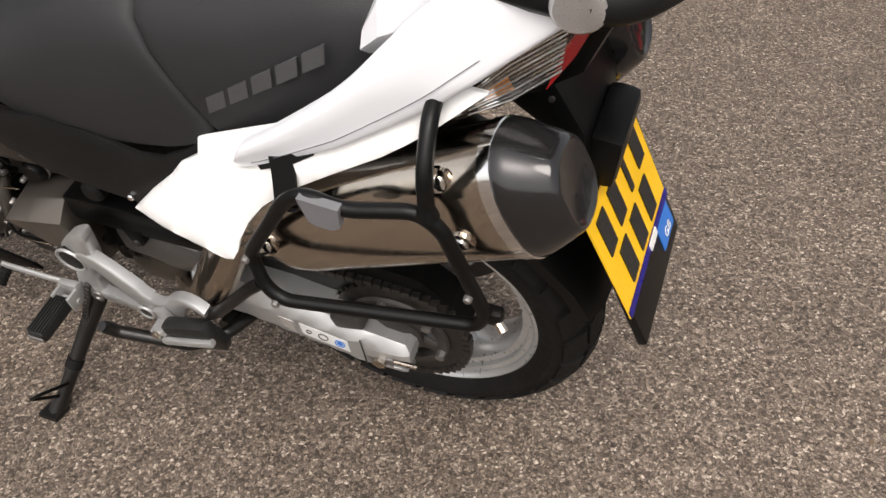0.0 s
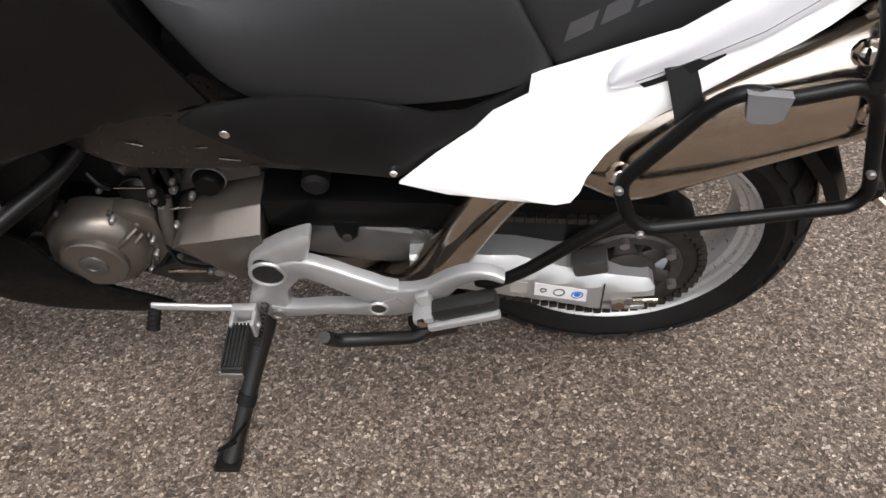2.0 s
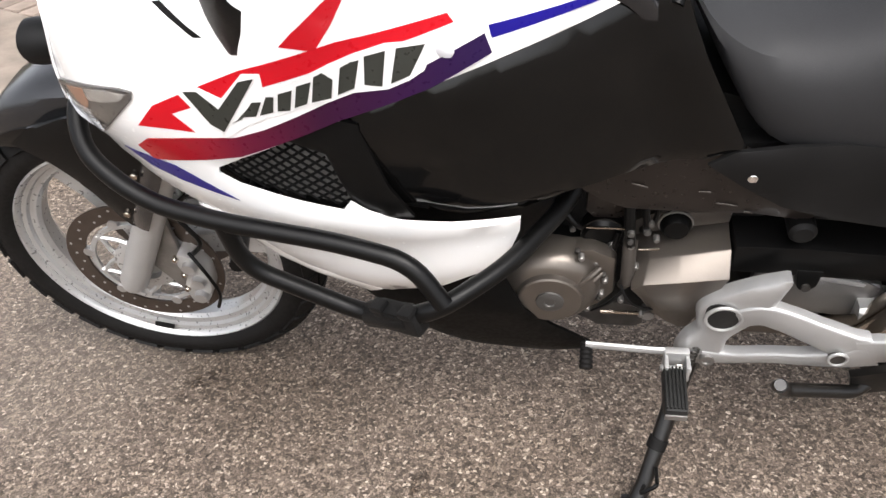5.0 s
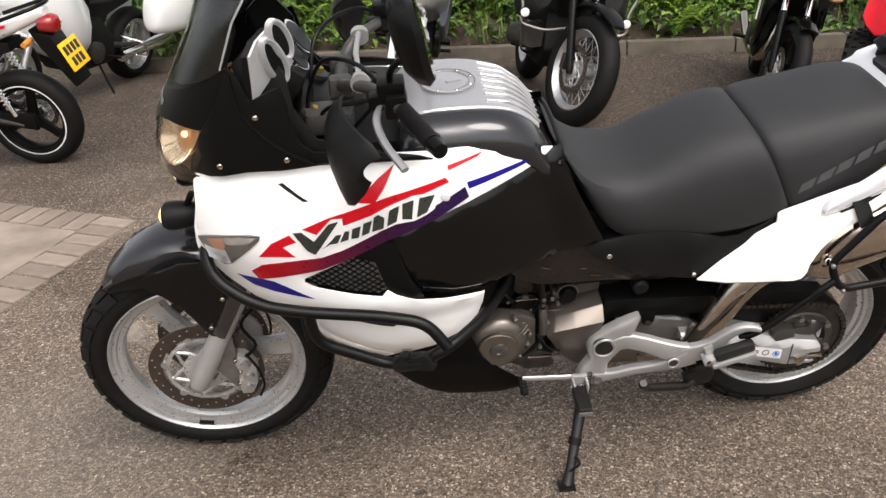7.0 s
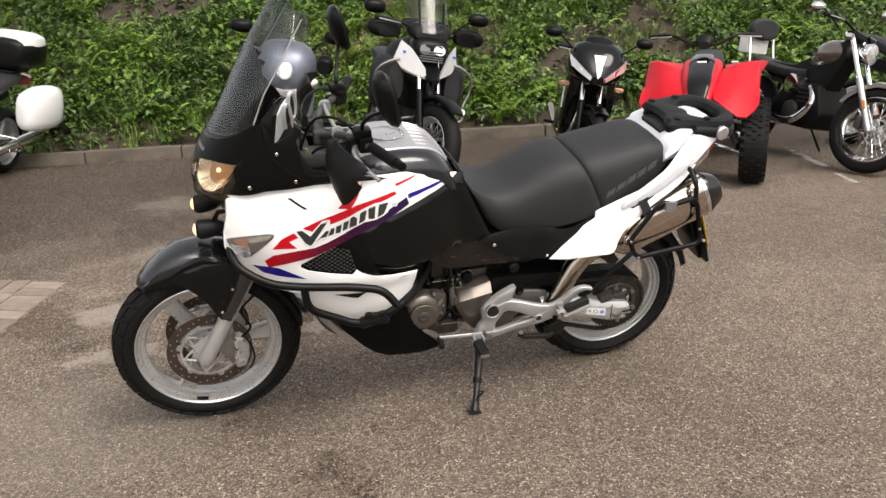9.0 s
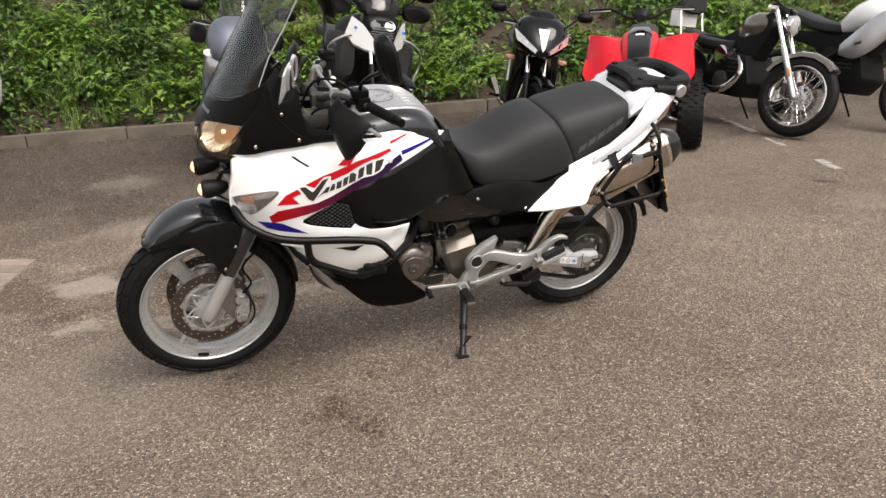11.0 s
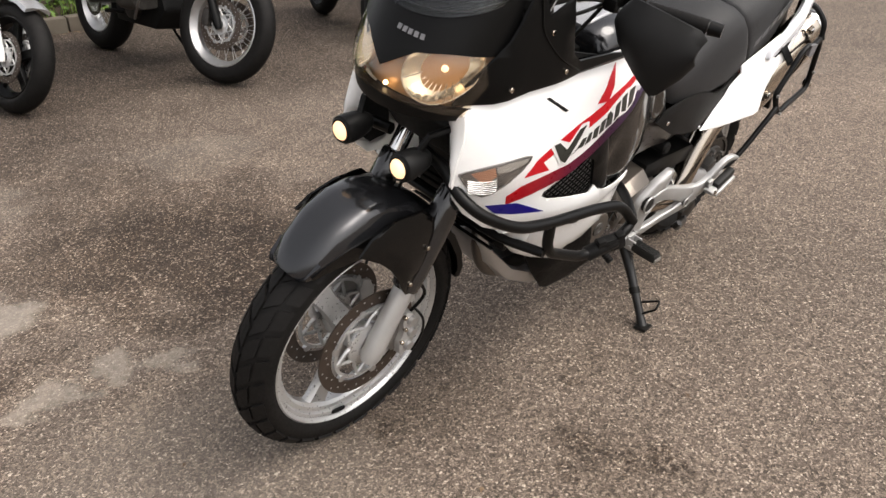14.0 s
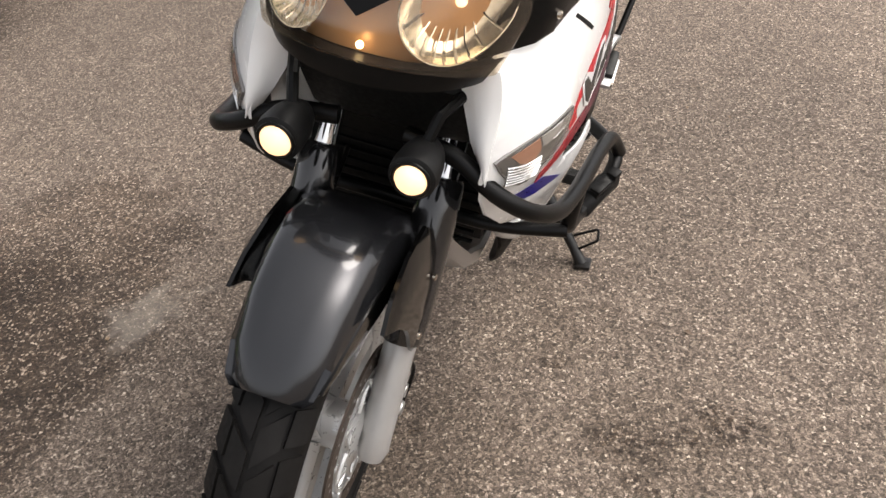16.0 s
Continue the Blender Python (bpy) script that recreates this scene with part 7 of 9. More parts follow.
    part("coolant_union", tube([(.628, .085, .525), (.628, .112, .525), (.628, .122, .525)], [0.024, 0.024, 0.018], 18), SATIN, B)
    part("union_clip", tube([(.628 + .0245 * math.cos(q), .106, .525 + .0245 * math.sin(q)) for q in [2 * math.pi * i / 24 for i in range(24)]], 0.0022, 6, closed=True), CAST, B)
    part("sump", prism(bmesh.new(), [(.790, .330), (.745, .306), (.735, .294), (.668, .294), (.655, .306), (.660, .345), (.70, .36)], 0.0, 0.130, 0.010), GRIME, B)
    part("drain_bolt", rod(bmesh.new(), (.652, .118, .338), (.652, .140, .338), 0.010, n=10), CAST, B)
    part("link_pin", rod(bmesh.new(), (.652, .128, .352), (.652, .128, .325), 0.006, n=8), CAST, B)
    part("sensor_lead", tube(catmull([(.705, .160, .440), (.690, .172, .415), (.668, .165, .392), (.645, .150, .372)]), 0.0028, 6), SATIN, B)
    part("sensor_lead", tube(catmull([(.700, .165, .430), (.722, .168, .402), (.745, .160, .372)]), 0.0028, 6), SATIN, B)
    part("coolant_pipe", tube([(.694, .128, .512), (.695, .146, .48), (.695, .156, .445), (.700, .146, .424)], [0.0115, 0.0110, 0.0110, 0.0085], 14), GUNMETAL, B)
    bm = bmesh.new()
    prism(bm, [(.82, .655), (.745, .602), (.708, .587), (.62, .584), (.533, .586), (.46, .575), (.42, .60), (.48, .66), (.60, .72), (.75, .72)], -0.143, 0.143, 0.008)
    part("frame_side", bm, FRAMEBROWN, B)
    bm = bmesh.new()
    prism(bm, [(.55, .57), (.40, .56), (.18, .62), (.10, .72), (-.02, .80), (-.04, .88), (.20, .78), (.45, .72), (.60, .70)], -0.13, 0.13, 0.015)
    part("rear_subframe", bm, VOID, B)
    for (x0, z0), (x1, z1) in (((.585, .607), (.556, .603)), ((.612, .628), (.596, .628)), ((.705, .640), (.682, .633)), ((.545, .592), (.533, .590))):
        part("frame_weld", tube([(x0, .144, z0), ((x0 + x1) / 2, .146, (z0 + z1) / 2 + .002), (x1, .144, z1)], 0.0014, 6), GUNMETAL, B)
    part("battery_tray", prism(bmesh.new(), [(.545, .470), (.545, .526), (.45, .526), (.275, .516), (.22, .50), (.24, .46), (.36, .462)], 0.02, 0.150, 0.006), SATIN, B)
    part("subframe_boss", tube([(.46, .10, .562), (.46, .152, .562), (.46, .158, .562)], [0.020, 0.020, 0.014], 16), VOID, B)
    part("rear_shock", tube(catmull([(.40, .0, .30), (.36, .0, .45), (.33, .0, .60)]), 0.035, 14), GRIME, B)
    # belly: black deflector and silver skid pan
    for s in (1, -1):
        poly = [(1.135, .475), (1.10, .41), (1.03, .328), (.988, .282), (.935, .250), (.858, .240), (.800, .238), (.742, .256), (.742, .284), (.768, .312), (.800, .345), (.850, .41), (.885, .50), (.93, .53), (1.03, .50)]
        part("belly_deflector", panel(poly, lambda x, z: 0.205 - 0.30 * max(0, 0.42 - z) - 0.25 * max(0, x - 1.03), 0.006, 0.008, 0.005, 0.03, s), BELLYBLACK, B, "satin black belly deflector")
    rings = []
    for x, z, w in ((1.20, 0.47, 0.07), (1.17, 0.40, 0.10), (1.10, 0.325, 0.125), (1.0, 0.272, 0.135), (0.92, 0.252, 0.135), (0.87, 0.252, 0.125)):
        rings.append([(x, w, z + 0.05), (x, w * 0.95, z + 0.01), (x, w * 0.6, z), (x, 0, z - 0.004), (x, -w * 0.6, z), (x, -w * 0.95, z + 0.01), (x, -w, z + 0.05), (x, -w * 0.93, z + 0.055), (x, 0, z + 0.01), (x, w * 0.93, z + 0.055)])
    part("skid_pan", loft(bmesh.new(), rings), ALLOY, B, "dull silver skid pan")
    part("header_pipe", tube(catmull([(1.13, 0.03, 0.62), (1.18, 0.05, 0.50), (1.13, 0.06, 0.36), (1.0, 0.06, 0.315), (0.75, 0.05, 0.31), (0.45, 0.06, 0.30)]), 0.022, 12), BRONZE, B, "heat-browned header pipe")
    part("collector_box", box(bmesh.new(), (0.43, 0.0, 0.31), (0.20, 0.24, 0.08), 0.03), BRONZE, B)

    # -- foot rests, stands, levers
    def out_y(x, z=0.0):
        """How far the hanger stands out: it splays towards the pillion peg."""
        return 0.187 + 0.25 * max(-0.02, 0.55 - x)

    head = [(.470, .515), (.493, .503), (.521, .482), (.551, .455), (.575, .431), (.584, .409), (.583, .385), (.578, .362), (.594, .338), (.605, .302), (.601, .274), (.575, .272), (.553, .281), (.534, .300),
            (.533, .348), (.522, .374), (.505, .402), (.492, .430), (.483, .452), (.475, .485)]
    fh = part("footrest_hanger", panel(head, lambda x, z: out_y(x) + 0.004, 0.022, 0.006, 0.006, 0.010, smooth=3), HANGER, B, "cast silver footrest hanger", sharp=60)
    def limb(name, line, r, depth=0.010, lift=0.0):
        """A cast strut with flat faces and eased edges along a line (x, z); r: its half-height at each point."""
        pts = catmull([(x, out_y(x) - 0.004 + lift, z) for x, z in line], 5)
        rings = []
        for i, p in enumerate(pts):
            rr = float(np.interp(i / (len(pts) - 1) * (len(line) - 1), range(len(line)), r))
            t = pts[min(i + 1, len(pts) - 1)] - pts[max(i - 1, 0)]
            n = Vector((-t.z, 0, t.x)).normalized()
            e = min(0.005, rr * 0.5)
            sec = [(rr - e, depth), (rr - e * 0.3, depth - e * 0.3), (rr, depth - e), (rr, -depth), (-rr, -depth), (-rr, depth - e), (-rr + e * 0.3, depth - e * 0.3), (-rr + e, depth)]
            rings.append([p + n * a + Vector((0, b, 0)) for a, b in sec])
        part(name, loft(bmesh.new(), rings), HANGER, fh, sharp=75)
    limb("upper_strut", [(.530, .412), (.495, .433), (.460, .431), (.420, .420), (.380, .410), (.345, .415)], (.020, .0225, .0225, .024, .028, .024))
    limb("lower_strut", [(.560, .300), (.515, .315), (.470, .336), (.420, .354), (.375, .375), (.340, .400)], (.018, .0125, .0125, .0135, .020, .026), 0.010, -0.001)
    limb("peg_arm", [(.360, .405), (.325, .420), (.296, .446), (.270, .480), (.246, .502), (.222, .511), (.200, .508)], (.026, .027, .019, .0145, .0115, .0085, .0055), 0.009, 0.001)
    rim = [(.549 + .0265 * math.cos(q), out_y(.549) + .0115, .415 + .0265 * math.sin(q)) for q in [2 * math.pi * i / 36 for i in range(36)]]
    part("hole_rim", tube(rim, 0.0032, 8, closed=True), HANGER, fh)
    part("hanger_plug", revolve(bmesh.new(), [(0.0, out_y(.549) + .0118), (0.020, out_y(.549) + .0122), (0.0250, out_y(.549) + .0110), (0.0250, out_y(.549) - .006)], (0.549, 0, 0.415), 32), PEGRUBBER, fh, "black rubber plug in the hanger")
    ring = [(.383 + .0135 * math.cos(q), out_y(.383) + .0105, .384 + .0135 * math.sin(q)) for q in [2 * math.pi * i / 28 for i in range(28)]]
    part("eye_rim", tube(ring, 0.0028, 8, closed=True), HANGER, fh)
    part("hanger_eye", revolve(bmesh.new(), [(0.0, out_y(.383) + .0110), (0.0125, out_y(.383) + .0110), (0.0125, out_y(.383) - .01)], (0.383, 0, 0.384), 24), GRIME, fh)
    for px, pz, r in ((.556, .300, .0125), (.598, .306, .009)):
        part("hanger_bolt", revolve(bmesh.new(), [(0.0, 0.1945), (r * 0.55, 0.1945), (r * 0.6, 0.1965), (r, 0.1965), (r, 0.185)], (px, 0, pz), 18), CAST, fh)
    hr = bmesh.new()
    sweep(hr, catmull([(.55, -.18, .45), (.44, -.19, .40), (.30, -.20, .40), (.2, -.21, .50)]), 0.016, 10)
    part("footrest_hanger", hr, HANGER, B)
    for s in (1, -1):
        # rider's folding peg: forked bracket, rubber with long ribs, plate at the tip
        pg = bmesh.new()
        for dx in (-.017, .017):
            box(pg, (.606 + dx, .212 * s, .305), (.007, .036, .036), 0.003)
        box(pg, (.606, .198 * s, .312), (.040, .014, .034), 0.004)
        rod(pg, (.582, .214 * s, .300), (.630, .214 * s, .300), 0.0055, n=10)
        fp = part("footrest", pg, HANGER, B, "folding rider footrest")
        part("peg_spring", tube([(.600 + .006 * math.cos(k), (.208 + .0006 * k) * s, .298 + .006 * math.sin(k)) for k in range(26)], 0.0016, 5), STEEL, fp)
        rb = bmesh.new()
        box(rb, (.611, .263 * s, .303), (.038, .084, .026), 0.009)
        fr = part("footrest_rubber", rb, PEGRUBBER, fp, "ribbed black footrest rubber")
        for k in range(6):
            part("rubber_rib", box(bmesh.new(), (.5965 + .0058 * k, .261 * s, .3165), (.0032, .078, .005), 0.001), PEGRUBBER, fp)
        part("peg_tip", box(bmesh.new(), (.611, .3060 * s, .300), (.034, .003, .012), 0.0012), CAST, fp)
        # folded pillion peg
        lift = Matrix.Rotation(radians(19), 3, "Y")
        pp = bmesh.new()
        box(pp, (.312, .272 * s, .424), (.030, .034, .014), 0.004, lift)
        box(pp, (.308, .262 * s, .436), (.022, .012, .042), 0.004, lift)
        box(pp, (.255, .288 * s, .428), (.108, .014, .013), 0.005, lift)
        pf = part("pillion_footrest", pp, HANGER, B, "folded silver pillion footrest")
        part("pillion_rubber", box(bmesh.new(), (.253, .276 * s, .449), (.096, .026, .028), 0.009, lift), PEGRUBBER, pf, "black pillion peg rubber")
        part("peg_bolt", rod(bmesh.new(), (.314, .288 * s, .424), (.314, .294 * s, .424), 0.0075, n=6), STEEL, pf)
    part("gear_lever", tube(rounded([(.588, .190, .317), (.64, .196, .322), (.738, .198, .330), (.752, .198, .331)], 0.02), 0.0072, 10, flat=0.7), HANGER, B, "silver gear lever")
    pedal = [Vector((.750, .190 + .0036 * k, .325 - .0016 * k)) for k in range(12)]
    part("gear_pedal", tube(pedal, [0.0098 if k % 2 else 0.0116 for k in range(12)], 14), RUBBER, B, "ribbed rubber gear pedal")
    foot = Vector((.654, .350, .089))
    ss = bmesh.new()
    sweep(ss, [(.580, .160, .292), (.586, .182, .262), (.608, .24, .204), (.641, .322, .118), foot], [0.021, 0.0185, 0.0150, 0.0130, 0.0165], 14)
    st = part("side_stand", ss, STANDBLACK, B, "black side stand, folded out")
    part("stand_foot", box(bmesh.new(), (.657, .354, .0925), (.044, .040, .011), 0.005, Matrix.Rotation(radians(13.7), 3, "X")), STANDBLACK, st)
    part("stand_loop", tube(rounded([(.642, .330, .120), (.654, .372, .172), (.630, .366, .190), (.624, .312, .146)], 0.008), 0.0036, 8), SATIN, st)
    part("stand_collar", tube([(.620, .268, .174), (.626, .281, .160)], 0.0168, 14), RUBBER, st)
    part("stand_pivot", box(bmesh.new(), (.576, .166, .292), (.040, .030, .050), 0.008), STANDBLACK, st)
    coil = [Vector((.574, .186, .320)).lerp(Vector((.604, .232, .222)), k / 90) + Vector((.0055 * math.cos(k * 0.9), 0, .0055 * math.sin(k * 0.9))) for k in range(91)]
    part("stand_spring", tube(coil, 0.0018, 5), GRIME, st)
    # centre stand: pedal arm, flat shoe and cross tube
    cs = part("centre_stand", tube(rounded([(.26, .13, .285), (.285, .195, .298), (.335, .232, .292), (.452, .262, .330), (.462, .270, .352)], 0.012), 0.0115, 10), STANDBLACK, B, "black centre stand arm")
    part("stand_plate", panel([(.345, .318), (.278, .345), (.262, .318), (.270, .292), (.332, .272)], lambda x, z: 0.226, 0.014, 0.004, 0.002, 0.03), STANDBLACK, cs)
    part("pedal_tip", tube([(.4615, .262, .338), (.463, .268, .349), (.464, .273, .358)], [0.0105, 0.0110, 0.0090], 12), STANDBLACK, cs)
    part("stand_tube", tube([(.33, -.15, .285), (.30, 0, .275), (.30, .18, .290)], 0.014, 10), STANDBLACK, cs)
    # added near-black block: darkness behind the hanger window, no casting of its own
    part("dark_pivot_filler", prism(bmesh.new(), [(.560, .300), (.560, .440), (.470, .440), (.425, .400), (.420, .350), (.470, .315)], -0.12, 0.110, 0.015), VOID, B)
    part("exhaust_box", box(bmesh.new(), (.385, -0.02, .305), (.25, .20, .085), 0.030, Matrix.Rotation(radians(6), 3, "Y")), HEADER, B, "heat-browned steel exhaust box")
    # -- swing arm, chain
    for s in (1, -1):
        def arm_y(x, z):
            """Outer face of the arm: a sloped upper shoulder over a flat side."""
            crest = float(np.interp(x, (-.04, .04, .11, .22, .50), (.326, .337, .352, .379, .43)))
            return 0.166 - 0.75 * max(0, z - crest + 0.010)
        side = [(.34, .402), (.30, .404), (.222, .391), (.178, .386), (.108, .363), (.042, .346), (-.034, .334), (-.043, .322), (-.044, .304), (-.012, .302), (-.006, .295), (-.006, .283), (-.012, .277), (-.032, .276), (-.034, .270), (-.024, .266),
                (.042, .267), (.111, .288), (.178, .304), (.25, .322), (.34, .34)]
        arm = part("swing_arm", panel(side, arm_y, 0.056, 0.005, 0.004, 0.011, s), HANGER, B, "cast aluminium swing arm", sharp=24)
        part("adjuster_block", box(bmesh.new(), (.062, .140 * s, .366), (.054, .034, .032), 0.006, Matrix.Rotation(radians(14), 3, "Y")), DULL, arm)
        part("arm_seam", prism(bmesh.new(), [(.0395, .342), (.0370, .342), (.0370, .270), (.0395, .270)], 0.1655 * s, 0.1668 * s, 0), GRIME, arm)
        part("axle_block", box(bmesh.new(), (.014, .160 * s, .290), (.052, .012, .020), 0.003), CAST, arm)
        part("axle_nut", tube([(0.012, 0.160 * s, 0.289), (0.012, 0.173 * s, 0.289)], 0.0125, 6), STEEL, arm)
        part("adjuster_bolt", rod(bmesh.new(), (-.012, .160 * s, .289), (-.052, .160 * s, .289), 0.0045, n=8), STEEL, arm)
        lab = part("warning_label", prism(bmesh.new(), [(.147, .347), (.064, .3265), (.064, .2945), (.147, .315)], 0.1662 * s, 0.1672 * s, 0), STICKER, arm, "white printed warning label")
        for u, m, r in ((.133, INK, .0045), (.108, INK, .0085), (.079, EUBLUE, .0085)):
            zc = .3105 + (u - .064) * .247
            loop = [(u + r * math.cos(q), .1675 * s, zc + r * math.sin(q)) for q in [2 * math.pi * i / 20 for i in range(20)]]
            part("label_mark", tube(loop, 0.0011, 5, closed=True), m, arm)
            if m is EUBLUE:
                part("label_mark", rod(bmesh.new(), (u, .167 * s, zc), (u, .1677 * s, zc), r * 0.62, n=14), m, arm)
        part("label_mark", prism(bmesh.new(), [(.185, .352), (.158, .3455), (.158, .318), (.185, .324)], 0.1662 * s, 0.1670 * s, 0), LAMPSILVER, arm)
        part("arm_brace", panel([(.50, .452), (.40, .444), (.335, .432), (.305, .418), (.305, .360), (.36, .352), (.42, .358), (.50, .38)], lambda x, z: 0.132 - 0.6 * max(0, z - 0.43), 0.03, 0.006, 0.005, 0.02, s), ARMGREY, arm, "alloy upper arm, shade put into its grey")
        # highlight along the arm's top, added as a bright tube
        part("brace_highlight", tube([(.405, .124 * s, .440), (.352, .124 * s, .430), (.312, .122 * s, .416)], 0.0065, 8), HANGER, arm)
        part("arm_block", prism(bmesh.new(), [(.450, .482), (.410, .480), (.414, .446), (.422, .436), (.438, .436), (.444, .446)], 0.130 * s, 0.152 * s, 0.004), SATIN, arm, "black rubber buffer")
        part("block_bolt", rod(bmesh.new(), (.430, .150 * s, .446), (.430, .157 * s, .446), 0.007, n=10), GRIME, arm)
    part("chain_guard", panel([(.40, .470), (.20, .468), (.05, .464), (-.05, .450), (-.10, .405), (-.124, .345), (-.104, .338), (-.085, .372), (-.03, .392), (.10, .366), (.25, .362), (.40, .40)], lambda x, z: 0.105, 0.05, 0.008, 0.006, 0.04), SATIN, B, "black chain guard")
    hug = []
    for deg in (75, 90, 105, 120, 135, 150, 160):
        a = radians(deg)
        prof = [(0.085, 0.315), (0.086, 0.335), (0.06, 0.350), (0, 0.356), (-0.06, 0.350), (-0.086, 0.335), (-0.085, 0.315), (-0.08, 0.315), (0, 0.350), (0.08, 0.315)]
        hug.append([(RW[0] - r * math.cos(a) * -1, y, RW[2] + r * math.sin(a)) for y, r in prof])
    part("hugger", loft(bmesh.new(), hug), SATIN, B)
    sp = bmesh.new()
    revolve(sp, [(0.075, 0.104), (0.113, 0.104), (0.113, 0.111), (0.075, 0.111)], (-.004, 0, 0.312), 46, closed=True)
    for k in range(46):
        a = 2 * math.pi * k / 46
        box(sp, (-.004 + 0.115 * math.cos(a), 0.1075, 0.312 + 0.115 * math.sin(a)), (0.007, 0.006, 0.006), 0, Matrix.Rotation(-a, 3, "Y"))
    part("rear_sprocket", sp, CHAINM, B)
    ch = bmesh.new()
    run = [(.60, .1075, .47), (.10, .1075, .434), (.02, .1075, .432), (-.06, .1075, .418), (-.108, .1075, .375), (-.124, .1075, .312), (-.105, .1075, .245), (-.06, .1075, .206), (.0, .1075, .193), (.10, .1075, .205), (.60, .1075, .37)]
    pts = catmull(run, 10)
    dist, last = 0, pts[0]
    for p in pts[1:]:
        seg = p - last
        while dist + seg.length >= 0.0159:
            f = (0.0159 - dist) / seg.length
            last = last + seg * f
            seg = p - last
            dist = 0
            box(ch, last, (0.013, 0.016, 0.012), 0)
        dist += seg.length
        last = p
    part("drive_chain", ch, CHAINM, B)
    # cast carrier with arms, nuts and openings between them
    ca = bmesh.new()
    revolve(ca, [(0.0, 0.06), (0.046, 0.06), (0.046, 0.122), (0.030, 0.130), (0.0, 0.130)], (-.004, 0, 0.312), 28)
    revolve(ca, [(0.068, 0.100), (0.088, 0.100), (0.090, 0.114), (0.086, 0.119), (0.070, 0.119)], (-.004, 0, 0.312), 44, closed=True)
    sc2 = part("sprocket_carrier", ca, GRIME, B, "grey cast sprocket carrier")
    for k in range(6):
        a = 2 * math.pi * k / 6 + 0.35
        q0, q1 = [Vector((-.004 + r * math.cos(a), .113, .312 + r * math.sin(a))) for r in (.038, .080)]
        part("carrier_arm", tube([q0, q0.lerp(q1, .5), q1], [0.020, 0.015, 0.019], 10, flat=0.35), GRIME, sc2)
        part("sprocket_nut", rod(bmesh.new(), q1 + Vector((0, .004, 0)), q1 + Vector((0, .018, 0)), 0.0085, n=6), CAST, sc2)
    part("rear_disc", revolve(bmesh.new(), [(0.08, -0.102), (0.128, -0.102), (0.128, -0.097), (0.08, -0.097)], (0, 0, 0.317), 48, closed=True), DISC, B)


tourer()


# ---- the other vehicles along the kerb ----
def bulk(bm, rows, e=2.6, n=16):
    """A rounded body from rows of x, middle height, half-width, half-height (and a sideways shift)."""
    rings = []
    for x, z, w, h, *y in rows:
        rings.append(oval(n, (x, y[0] if y else 0, z), w, h, e))
    dense = [catmull([r[j] for r in rings], 3) for j in range(n)]
    return loft(bm, [[c[i] for c in dense] for i in range(len(dense[0]))])


def steered(hx, top, rake, deg):
    """The turn of a front end to one side about its steering head."""
    ax = Vector((-math.sin(radians(rake)), 0, math.cos(radians(rake))))
    return Matrix.Translation((hx, 0, top)) @ Matrix.Rotation(radians(deg), 4, ax) @ Matrix.Translation((-hx, 0, -top))


